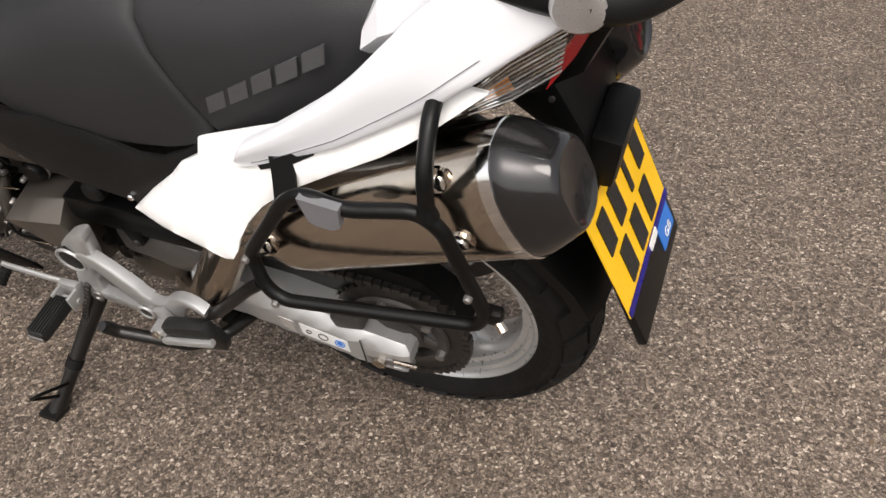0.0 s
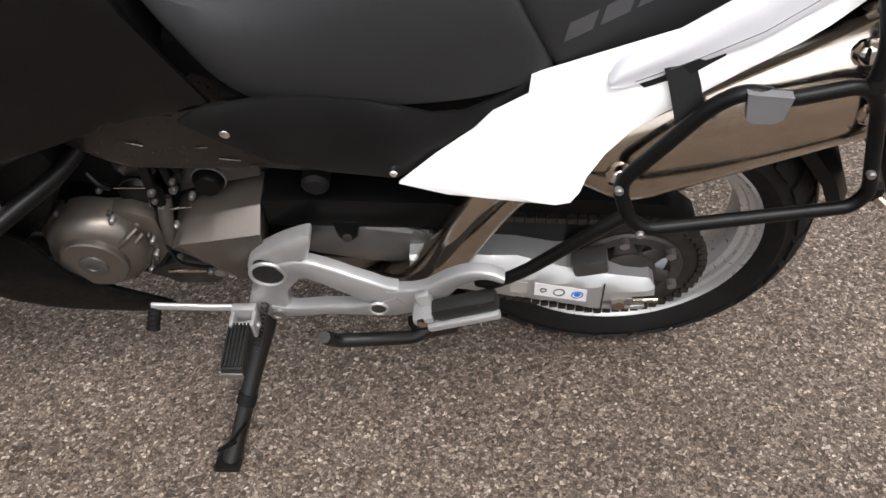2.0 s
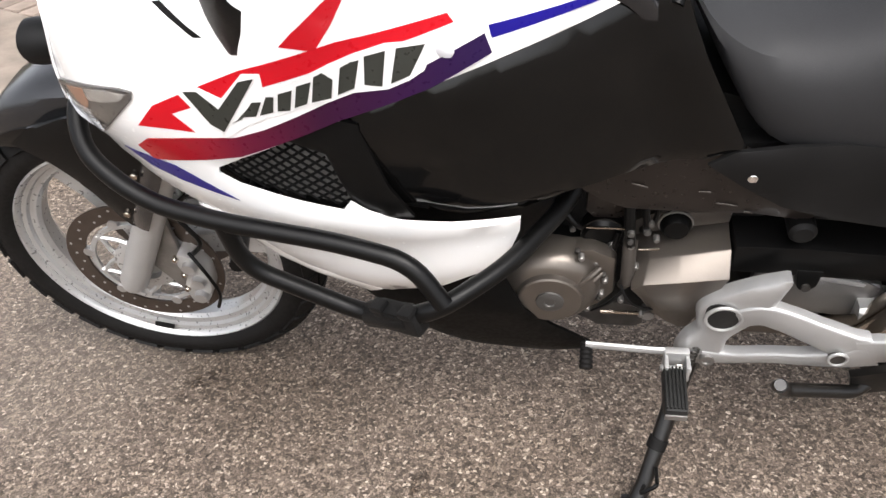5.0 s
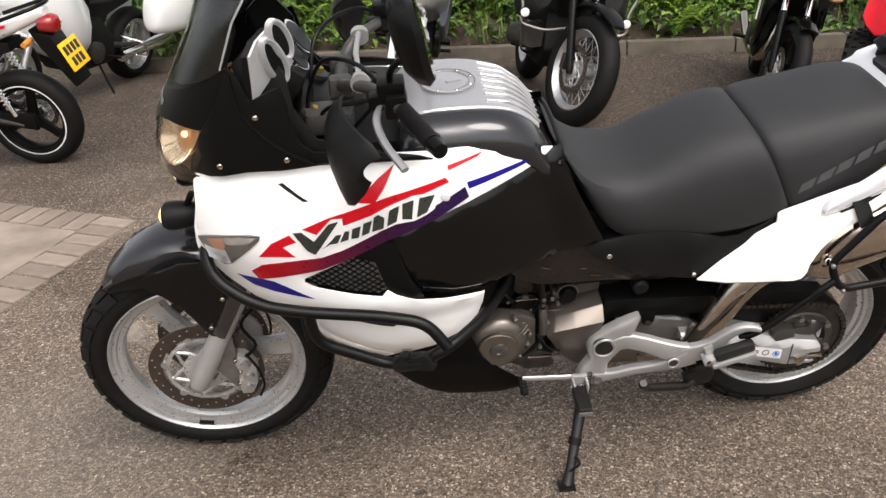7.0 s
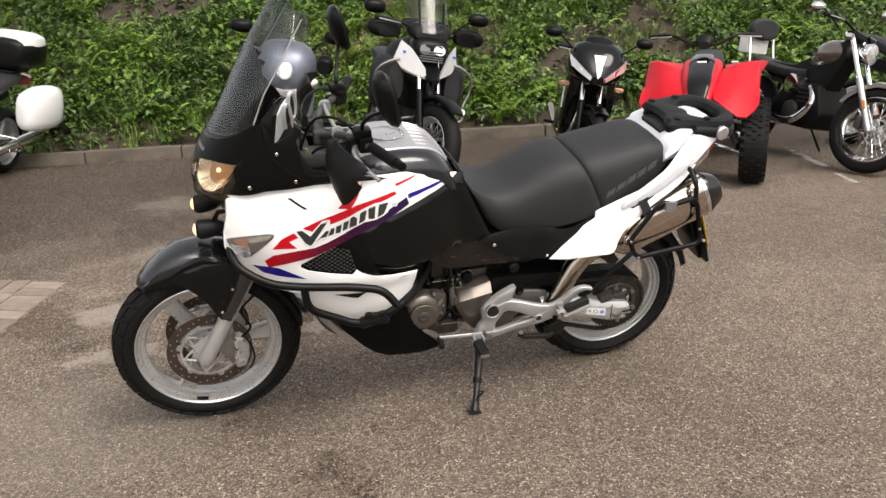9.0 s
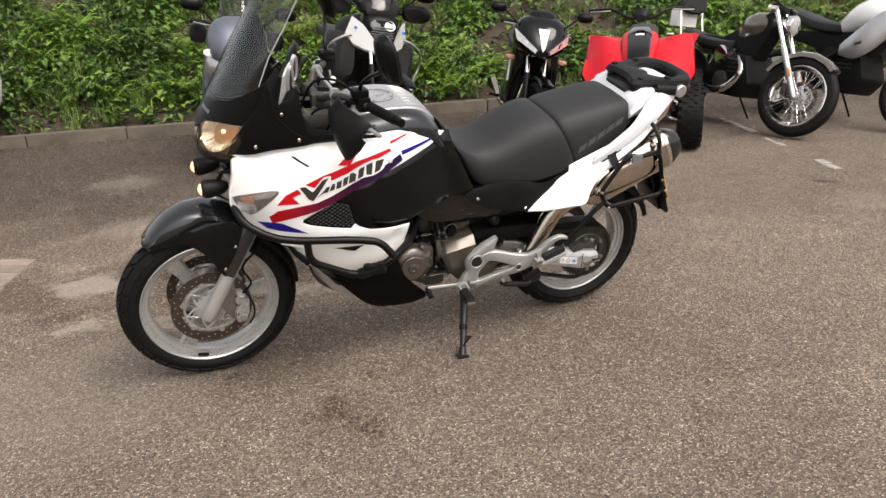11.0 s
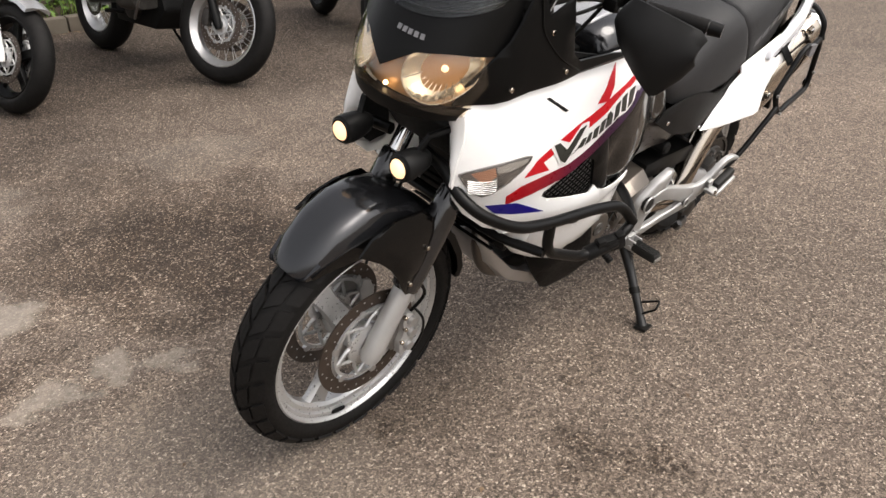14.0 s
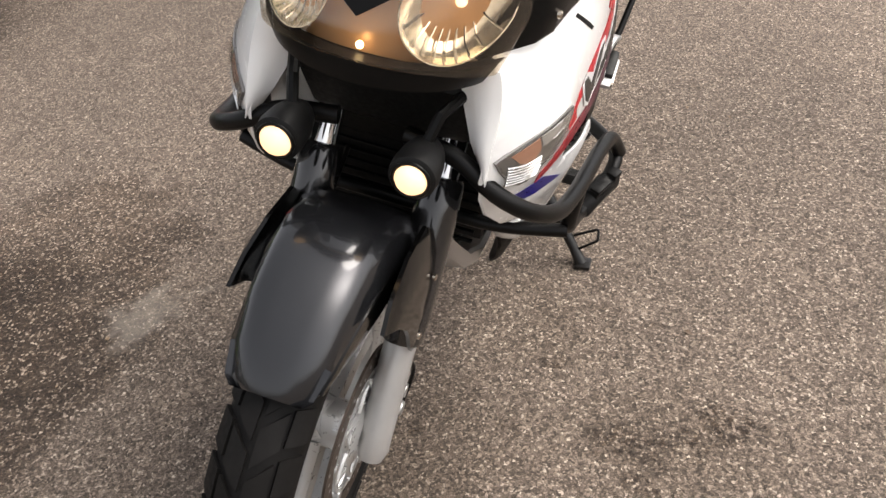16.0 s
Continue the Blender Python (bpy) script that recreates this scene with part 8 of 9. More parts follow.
def core(name, label, at, heading, wb, R, lean=-10, front=(0.11, 0.24), rear=(0.15, 0.22), style="cast", rim_mat=None, spokes=5, tyre_r=None, fork_mat=None, fork_gap=0.09, rake=26, seat=(), tank=(), tank_mat=None, engine_mat=None,
         bar_z=1.05, bar_x=0.33, bar_w=0.36, disc=0.14, guard_mat=None, group="parked motorcycles", line=None, two=True, angle=20, engine=True, steer=0):
    """The running gear that every motorcycle of the row has. at: where its front tyre stands; heading: degrees."""
    hd = Vector((math.cos(radians(heading)), math.sin(radians(heading)), 0))
    o = Vector((at[0], at[1], 0)) - hd * wb
    T = thing(name, pose(o.x, o.y, 0, lean, 0, heading), label, "motorcycle", group)
    Rr = tyre_r or R
    wheel(T, "front_wheel", (wb, 0, R), R, front[0], front[1], style, angle, spokes, disc=disc, disc_y=0.06, pitches=0, rim_mat=rim_mat, two=two, line=line)
    wheel(T, "rear_wheel", (0, 0, Rr), Rr, rear[0], rear[1], style, angle + 30, spokes, disc=0.11, disc_y=-0.08, pitches=0, rim_mat=rim_mat, two=False, line=line)
    ax = Vector((-math.sin(radians(rake)), 0, math.cos(radians(rake))))
    top = bar_z - 0.06
    L = (top - R) / ax.z
    for s in (1, -1):
        f = Vector((wb, fork_gap * s, R))
        part("fork_slider", tube([f - ax * 0.03, f, f + ax * L * 0.52], [0.018, 0.026, 0.026], 12), fork_mat or ALLOY, T)
        part("fork_tube", rod(bmesh.new(), f + ax * L * 0.45, f + ax * L, 0.020, n=10), CHROME, T)
        part("brake_caliper", box(bmesh.new(), (wb - 0.09, fork_gap * 0.85 * s, R + 0.03), (0.05, 0.05, 0.10), 0.012), GRIME, T)
    hx = wb + ax.x * L
    part("yoke", box(bmesh.new(), (hx, 0, top), (0.06, fork_gap * 2 + 0.06, 0.04), 0.01), SATIN, T)
    part("handlebar", tube(catmull([(hx - 0.10, bar_w, bar_z), (hx - 0.04, bar_w * 0.6, bar_z + 0.015), (hx + 0.01, 0.09, bar_z - 0.03), (hx + 0.01, -0.09, bar_z - 0.03), (hx - 0.04, -bar_w * 0.6, bar_z + 0.015), (hx - 0.10, -bar_w, bar_z)]), 0.011, 10), SATIN, T)
    for s in (1, -1):
        part("handle_grip", rod(bmesh.new(), (hx - 0.062, bar_w * 0.70 * s, bar_z + 0.012), (hx - 0.102, (bar_w + 0.01) * s, bar_z), 0.017, n=10), RUBBER, T)
        part("lever", tube([(hx - 0.02, bar_w * 0.6 * s, bar_z + 0.005), (hx + 0.0, bar_w * 0.75 * s, bar_z), (hx - 0.05, bar_w * s, bar_z - 0.005)], 0.005, 6), ALLOY, T)
    if guard_mat:
        rings = []
        for deg in (60, 75, 90, 105, 120, 140):
            a = radians(deg)
            w = front[0] * 0.62
            prof = [(w, R + 0.005), (w * 0.95, R + 0.028), (w * 0.5, R + 0.038), (0, R + 0.04), (-w * 0.5, R + 0.038), (-w * 0.95, R + 0.028), (-w, R + 0.005), (-w * 0.9, R + 0.005), (0, R + 0.034), (w * 0.9, R + 0.005)]
            rings.append([(wb + r * math.cos(a), y, R + r * math.sin(a)) for y, r in prof])
        part("front_mudguard", loft(bmesh.new(), rings), guard_mat, T)
    if steer:
        turn = steered(hx, top, rake, steer)
        for ob in T.children:
            if not ob.name.startswith("rear_wheel"):
                ob.matrix_basis = turn @ ob.matrix_basis
    if engine:
        bm = bmesh.new()
        prism(bm, [(wb * 0.30, 0.26), (wb * 0.62, 0.25), (wb * 0.70, 0.38), (wb * 0.64, 0.62), (wb * 0.40, 0.64), (wb * 0.28, 0.45)], -0.15, 0.15, 0.03)
        part("engine", bm, VOID, T)
        for s in (1, -1):
            part("engine_cover", tube([(wb * 0.47, 0.14 * s, 0.38), (wb * 0.47, 0.185 * s, 0.38), (wb * 0.47, 0.195 * s, 0.38)], [0.085, 0.085, 0.06], 20), engine_mat or GRIME, T)
            for k in range(4):
                part("cooling_fin", box(bmesh.new(), (wb * 0.55, 0.142 * s, 0.47 + 0.035 * k), (0.16, 0.03, 0.010), 0.003), GRIME, T)
            part("swing_arm", tube([(0, 0.10 * s, Rr), (wb * 0.34, 0.11 * s, 0.40)], 0.024, 8), GRIME, T)
            part("footrest", rod(bmesh.new(), (wb * 0.36, 0.15 * s, 0.32), (wb * 0.36, 0.27 * s, 0.33), 0.013, n=8), RUBBER, T)
        bm = bmesh.new()
        prism(bm, [(hx - 0.02, top - 0.02), (hx + 0.02, top - 0.16), (wb * 0.62, 0.50), (wb * 0.36, 0.42), (wb * 0.26, 0.62), (-0.05, 0.72), (-0.05, 0.78), (wb * 0.35, 0.76)], -0.075, 0.075, 0.02)
        part("frame", bm, VOID, T)
        part("side_stand", tube([(wb * 0.42, 0.12, 0.28), (wb * 0.42 + 0.02, 0.27, 0.05)], 0.010, 8), SATIN, T)
    if tank:
        part("fuel_tank", bulk(bmesh.new(), tank), tank_mat or GLOSS, T)
    if seat:
        part("seat", bulk(bmesh.new(), seat, 3.0), VINYL, T)
    return T, hx, top


def ellipse_patch(c, right, up, a, b, thick=0.01, n=20):
    r, u = Vector(right).normalized(), Vector(up).normalized()
    nrm = r.cross(u)
    rings = []
    for t, f in ((-thick, 0.9), (0, 1.0), (thick * 0.6, 0.85), (thick, 0.4)):
        rings.append([Vector(c) + nrm * t + r * (a * f * math.cos(2 * math.pi * i / n)) + u * (b * f * math.sin(2 * math.pi * i / n)) for i in range(n)])
    return loft(bmesh.new(), rings)


def mirrors(T, x, z, y, r=0.06, mat=None, root=None):
    for s in (1, -1):
        part("mirror_stalk", tube(catmull([(root[0] if root else x + 0.05, (root[1] if root else y * 0.45) * s, root[2] if root else z - 0.14), (x + 0.03, y * 0.8 * s, z - 0.03), (x, y * s, z)]), 0.007, 6), SATIN, T)
        part("mirror", bulk(bmesh.new(), [(x - 0.012, z, r * 1.05, r * 0.62, y * s), (x + 0.005, z, r * 1.15, r * 0.70, y * s), (x + 0.035, z, r * 0.8, r * 0.45, y * s), (x + 0.045, z, r * 0.3, r * 0.2, y * s)]), mat or SATIN, T)


def build_silver_tourer():
    T, hx, top = core("motorcycle", "silver and blue-grey sport tourer with a clear screen", (0.40, 4.81), 240, 1.45, 0.305, front=(0.12, 0.228), rear=(0.17, 0.22), rim_mat=SATIN, fork_mat=WHITE, guard_mat=SILVER,
                      seat=[(0.62, 0.80, 0.13, 0.05), (0.4, 0.81, 0.17, 0.06), (0.1, 0.86, 0.16, 0.06), (-0.15, 0.90, 0.10, 0.04)], tank=[(1.02, 0.92, 0.10, 0.08), (0.92, 0.95, 0.18, 0.12), (0.75, 0.93, 0.18, 0.12), (0.6, 0.85, 0.12, 0.08)], tank_mat=BLUEGREY, bar_z=1.06, bar_w=0.35, steer=20)
    part("nose_fairing", bulk(bmesh.new(), [(1.12, 0.98, 0.22, 0.20), (1.25, 0.99, 0.235, 0.20), (1.36, 0.97, 0.20, 0.165), (1.43, 0.94, 0.13, 0.11), (1.455, 0.92, 0.06, 0.05)]), BLUEGREY, T, "blue-grey metallic nose fairing")
    ch = part("lower_fairing", bulk(bmesh.new(), [(1.05, 0.76, 0.225, 0.17), (1.20, 0.80, 0.235, 0.13), (1.32, 0.81, 0.20, 0.10), (1.40, 0.81, 0.13, 0.075), (1.425, 0.81, 0.08, 0.05)]), SILVER, T, "silver lower fairing")
    for s in (1, -1):
        part("air_intake", box(bmesh.new(), (1.402, 0.068 * s, 0.82), (0.03, 0.075, 0.03), 0.006), VOID, ch)
    hl = part("headlamp", ellipse_patch((1.452, 0, 0.980), (0, 1, 0), (-0.55, 0, 1), 0.055, 0.085, 0.014), LAMPSILVER, T, "shield-shaped headlamp")
    part("lamp_glass", ellipse_patch((1.462, 0, 0.980), (0, 1, 0), (-0.55, 0, 1), 0.062, 0.092, 0.012), CLEAR, hl)
    for s in (1, -1):
        part("indicator", ellipse_patch((1.33, 0.205 * s, 0.90), (-0.4, s, 0), (0, 0, 1), 0.05, 0.03, 0.008), STICKER, T)
        part("side_fairing", bulk(bmesh.new(), [(0.75, 0.62, 0.03, 0.16, 0.20 * s), (0.95, 0.68, 0.035, 0.22, 0.215 * s), (1.15, 0.78, 0.03, 0.18, 0.21 * s)]), BLUEGREY, T)
    bm = bmesh.new()
    rings = []
    for k in range(13):
        a = radians(-75 + 150 * k / 12)
        row = [(1.30 - 0.09 * (1 - math.cos(a)) * 2 - t * 0.22, (0.17 - 0.03 * t) * math.sin(a), 1.13 + 0.27 * t) for t in (0, 0.35, 0.7, 1.0)]
        rings.append(row + [(x - 0.003, y, z) for x, y, z in row[::-1]])
    part("windscreen", loft(bm, rings), SCREENCLEAR, T, "clear touring screen")
    mirrors(T, 1.10, 1.24, 0.36, 0.075)
    for s in (1, -1):
        part("hand_cover", bulk(bmesh.new(), [(0.98, 1.04, 0.05, 0.05, 0.30 * s), (1.06, 1.02, 0.07, 0.075, 0.30 * s), (1.11, 1.0, 0.05, 0.05, 0.29 * s)]), SATIN, T)
        part("crash_peg", rod(bmesh.new(), (0.85, 0.20 * s, 0.45), (0.85, 0.27 * s, 0.45), 0.025, n=12), SATIN, T)


def build_adventure():
    T, hx, top = core("motorcycle", "white and black adventure motorcycle with crash bars and spoked wheels", (1.23, 3.98), 249, 1.51, 0.345, front=(0.12, 0.25), rear=(0.15, 0.225), style="wire", rim_mat=ALLOY, fork_mat=SATIN, fork_gap=0.085,
                      seat=[(0.65, 0.90, 0.12, 0.05), (0.4, 0.91, 0.17, 0.06), (0.1, 0.96, 0.17, 0.06), (-0.2, 0.98, 0.12, 0.05)], bar_z=1.20, bar_w=0.43, disc=0.15, engine_mat=GRIME, steer=18)
    part("fuel_tank", bulk(bmesh.new(), [(0.62, 0.92, 0.14, 0.08), (0.80, 0.96, 0.25, 0.17), (1.0, 0.96, 0.27, 0.19), (1.12, 0.98, 0.20, 0.15)]), FABRIC, T, "black padded tank cover")
    part("beak", bulk(bmesh.new(), [(1.05, 0.99, 0.13, 0.05), (1.22, 0.93, 0.09, 0.035), (1.36, 0.875, 0.06, 0.022), (1.45, 0.85, 0.03, 0.012)]), SATIN, T, "black beak")
    part("beak_cap", bulk(bmesh.new(), [(1.14, 0.90, 0.10, 0.07), (1.24, 0.86, 0.10, 0.06), (1.30, 0.84, 0.07, 0.04)]), SATIN, T)
    for k in range(5):
        part("grille_slat", box(bmesh.new(), (1.26 + 0.008 * k, 0, 0.985 + 0.018 * k), (0.02, 0.20 - 0.01 * k, 0.009), 0.003), TABGREY, T)
    for s in (1, -1):
        f = [(1.15, 0.215, 1.115), (1.25, 0.150, 1.06), (1.37, 0.065, 0.93), (1.35, 0.045, 0.86), (1.25, 0.13, 0.88), (1.18, 0.20, 0.91), (1.12, 0.25, 0.98)]
        f = [Vector((x, y * s, z)) for x, y, z in f]
        part("tank_panel", loft(bmesh.new(), [[p - Vector((0.03, 0, 0.01)) for p in f], [p + Vector((0.012, 0.004 * s, 0.004)) for p in f]]), WHITE, T, "white tank panel")
        part("panel_mark", box(bmesh.new(), (1.212, 0.190 * s, 1.035), (0.012, 0.05, 0.018), 0.002, Matrix.Rotation(radians(-40 * s), 3, "Z")), EUBLUE, T)
        part("tank_bag", bulk(bmesh.new(), [(0.78, 0.80, 0.07, 0.18, 0.26 * s), (0.92, 0.78, 0.11, 0.22, 0.27 * s), (1.08, 0.78, 0.10, 0.21, 0.255 * s), (1.17, 0.80, 0.06, 0.14, 0.23 * s)]), FABRIC, T, "black cloth crash bar bag")
        part("crash_bar", tube(rounded([(1.16, 0.16 * s, 0.98), (1.19, 0.27 * s, 0.97), (1.17, 0.38 * s, 0.90), (1.12, 0.40 * s, 0.78), (1.14, 0.34 * s, 0.66), (1.16, 0.36 * s, 0.55), (1.17, 0.20 * s, 0.52), (1.17, 0.05 * s, 0.55)], 0.05), 0.010, 10), CAST, T, "polished steel crash bar")
        part("lower_bar", tube(rounded([(1.15, 0.34 * s, 0.55), (0.95, 0.28 * s, 0.36), (0.75, 0.18 * s, 0.30)], 0.06), 0.009, 8), CAST, T)
        fl = part("fog_lamp", tube([(1.12, 0.33 * s, 0.62), (1.17, 0.335 * s, 0.62), (1.18, 0.335 * s, 0.62)], [0.02, 0.036, 0.033], 14), SATIN, T)
        part("fog_lens", tube([(1.18, 0.335 * s, 0.62), (1.184, 0.335 * s, 0.62)], [0.028, 0.02], 14), STICKER, fl)
        part("cylinder", bulk(bmesh.new(), [(0.80, 0.45, 0.08, 0.07, 0.18 * s), (0.88, 0.45, 0.14, 0.085, 0.24 * s), (0.98, 0.45, 0.10, 0.07, 0.22 * s)]), GRIME, T)
        part("hand_guard", bulk(bmesh.new(), [(1.02, 1.20, 0.11, 0.05, 0.36 * s), (1.08, 1.19, 0.13, 0.07, 0.34 * s), (1.12, 1.18, 0.09, 0.05, 0.32 * s)]), SATIN, T)
    hd = part("headlamp", bulk(bmesh.new(), [(1.10, 1.09, 0.14, 0.08), (1.20, 1.085, 0.15, 0.085), (1.26, 1.07, 0.13, 0.065), (1.28, 1.06, 0.09, 0.045)]), SATIN, T, "twin black-rimmed headlamp")
    part("lamp_lens", ellipse_patch((1.275, 0.055, 1.07), (0.1, -1, 0), (-0.3, 0, 1), 0.052, 0.042, 0.012), CHROME, hd)
    part("lamp_lens", ellipse_patch((1.275, -0.06, 1.07), (0.1, -1, 0), (-0.3, 0, 1), 0.044, 0.040, 0.012), TABGREY, hd)
    part("instrument_cowl", bulk(bmesh.new(), [(1.05, 1.20, 0.16, 0.06), (1.16, 1.20, 0.17, 0.07), (1.22, 1.17, 0.13, 0.04)]), MATTE, T)
    bm = bmesh.new()
    rings = []
    for k in range(13):
        a = radians(-72 + 144 * k / 12)
        row = [(1.24 - 0.10 * (1 - math.cos(a)) * 1.6 - t * 0.17, (0.19 - 0.02 * t) * math.sin(a), 1.19 + 0.30 * t) for t in (0, 0.4, 0.75, 1.0)]
        rings.append(row + [(x - 0.003, y, z) for x, y, z in row[::-1]])
    part("windscreen", loft(bm, rings), SCREENCLEAR, T, "clear adjustable screen")
    for s in (1, -1):
        part("screen_arm", tube([(1.19, 0.09 * s, 1.22), (1.10, 0.10 * s, 1.42)], 0.011, 8), SATIN, T)
    part("front_mudguard", bulk(bmesh.new(), [(1.26, 0.66, 0.07, 0.02), (1.40, 0.72, 0.075, 0.022), (1.54, 0.735, 0.075, 0.022), (1.68, 0.70, 0.065, 0.018), (1.76, 0.66, 0.04, 0.01)]), SATIN, T).matrix_basis = steered(hx, top, 26, 18)
    part("shock", tube([(1.36, 0, 0.72), (1.28, 0, 0.90)], 0.035, 12), SATIN, T)
    mirrors(T, 1.04, 1.34, 0.42, 0.075)
    part("handle_bag", bulk(bmesh.new(), [(0.93, 1.24, 0.16, 0.03), (1.0, 1.25, 0.2, 0.045)]), FABRIC, T)


def build_small_sport():
    T, hx, top = core("motorcycle", "black and white small sport motorcycle facing the car park", (2.36, 3.44), 229, 1.29, 0.29, front=(0.09, 0.225), rear=(0.11, 0.22), rim_mat=SATIN, fork_mat=SATIN, guard_mat=GLOSS, fork_gap=0.075,
                      seat=[(0.55, 0.76, 0.11, 0.04), (0.3, 0.78, 0.14, 0.05), (0.0, 0.84, 0.12, 0.05), (-0.15, 0.87, 0.07, 0.03)], tank=[(0.9, 0.86, 0.10, 0.07), (0.8, 0.88, 0.15, 0.11), (0.65, 0.84, 0.14, 0.10), (0.52, 0.78, 0.09, 0.06)], tank_mat=GLOSS, bar_z=0.96, bar_w=0.31, disc=0.13, steer=14)
    part("nose_fairing", bulk(bmesh.new(), [(0.92, 0.90, 0.20, 0.16), (1.05, 0.91, 0.225, 0.17), (1.16, 0.89, 0.20, 0.14), (1.25, 0.84, 0.13, 0.09), (1.30, 0.80, 0.06, 0.04)]), GLOSS, T, "glossy black nose fairing")
    bm = bmesh.new()
    f = [(1.205, 0.045, 0.965), (1.205, -0.045, 0.965), (1.305, -0.012, 0.82), (1.312, 0, 0.80), (1.305, 0.012, 0.82)]
    loft(bm, [[Vector(p) + Vector((0.012, 0, 0.012)) for p in f], [Vector(p) - Vector((0.03, 0, 0.01)) for p in f]])
    part("nose_wedge", bm, WHITE, T, "white wedge on the nose")
    for s in (1, -1):
        f = [(1.10, 0.222, 0.955), (1.165, 0.200, 0.870), (1.295, 0.055, 0.785), (1.300, 0.045, 0.815), (1.215, 0.145, 0.895), (1.13, 0.205, 0.945)]
        f = [Vector((x, y * s, z)) for x, y, z in f]
        hl = part("headlamp", loft(bmesh.new(), [[p - Vector((0.04, 0.02 * s, 0.01)) for p in f], [p + Vector((0.030, 0.006 * s, 0.004)) for p in f]]), LAMPSILVER, T, "slanted clear headlamp")
        part("lamp_lens", ellipse_patch(f[1].lerp(f[2], 0.35) + Vector((0.022, 0, 0.022)), (0.7, -0.7 * s, -0.2), (-0.3, 0, 1), 0.045, 0.026, 0.006), CHROME, hl)
        part("side_fairing", bulk(bmesh.new(), [(0.55, 0.46, 0.02, 0.10, 0.15 * s), (0.75, 0.52, 0.03, 0.20, 0.165 * s), (0.95, 0.64, 0.03, 0.24, 0.165 * s), (1.07, 0.76, 0.03, 0.14, 0.15 * s)]), GLOSS, T, "glossy black side fairing")
        part("indicator", bulk(bmesh.new(), [(1.02, 0.72, 0.02, 0.018, 0.21 * s), (1.05, 0.72, 0.045, 0.022, 0.215 * s), (1.08, 0.72, 0.02, 0.012, 0.21 * s)]), AMBERSOFT, T)
        part("side_decal", box(bmesh.new(), (0.95, 0.202 * s, 0.62), (0.05, 0.012, 0.20), 0.004), WHITE if s < 0 else GLOSS, T)
    part("windscreen", bulk(bmesh.new(), [(0.93, 1.04, 0.10, 0.05), (1.02, 1.06, 0.12, 0.055), (1.12, 1.0, 0.10, 0.05), (1.19, 0.95, 0.05, 0.03)]), SATIN, T, "smoked bubble screen")
    mirrors(T, 0.98, 1.10, 0.36, 0.06)
    part("exhaust", tube(catmull([(0.9, -0.05, 0.5), (0.85, -0.10, 0.28), (0.4, -0.14, 0.26), (-0.1, -0.18, 0.40)]), 0.03, 10), STEEL, T)


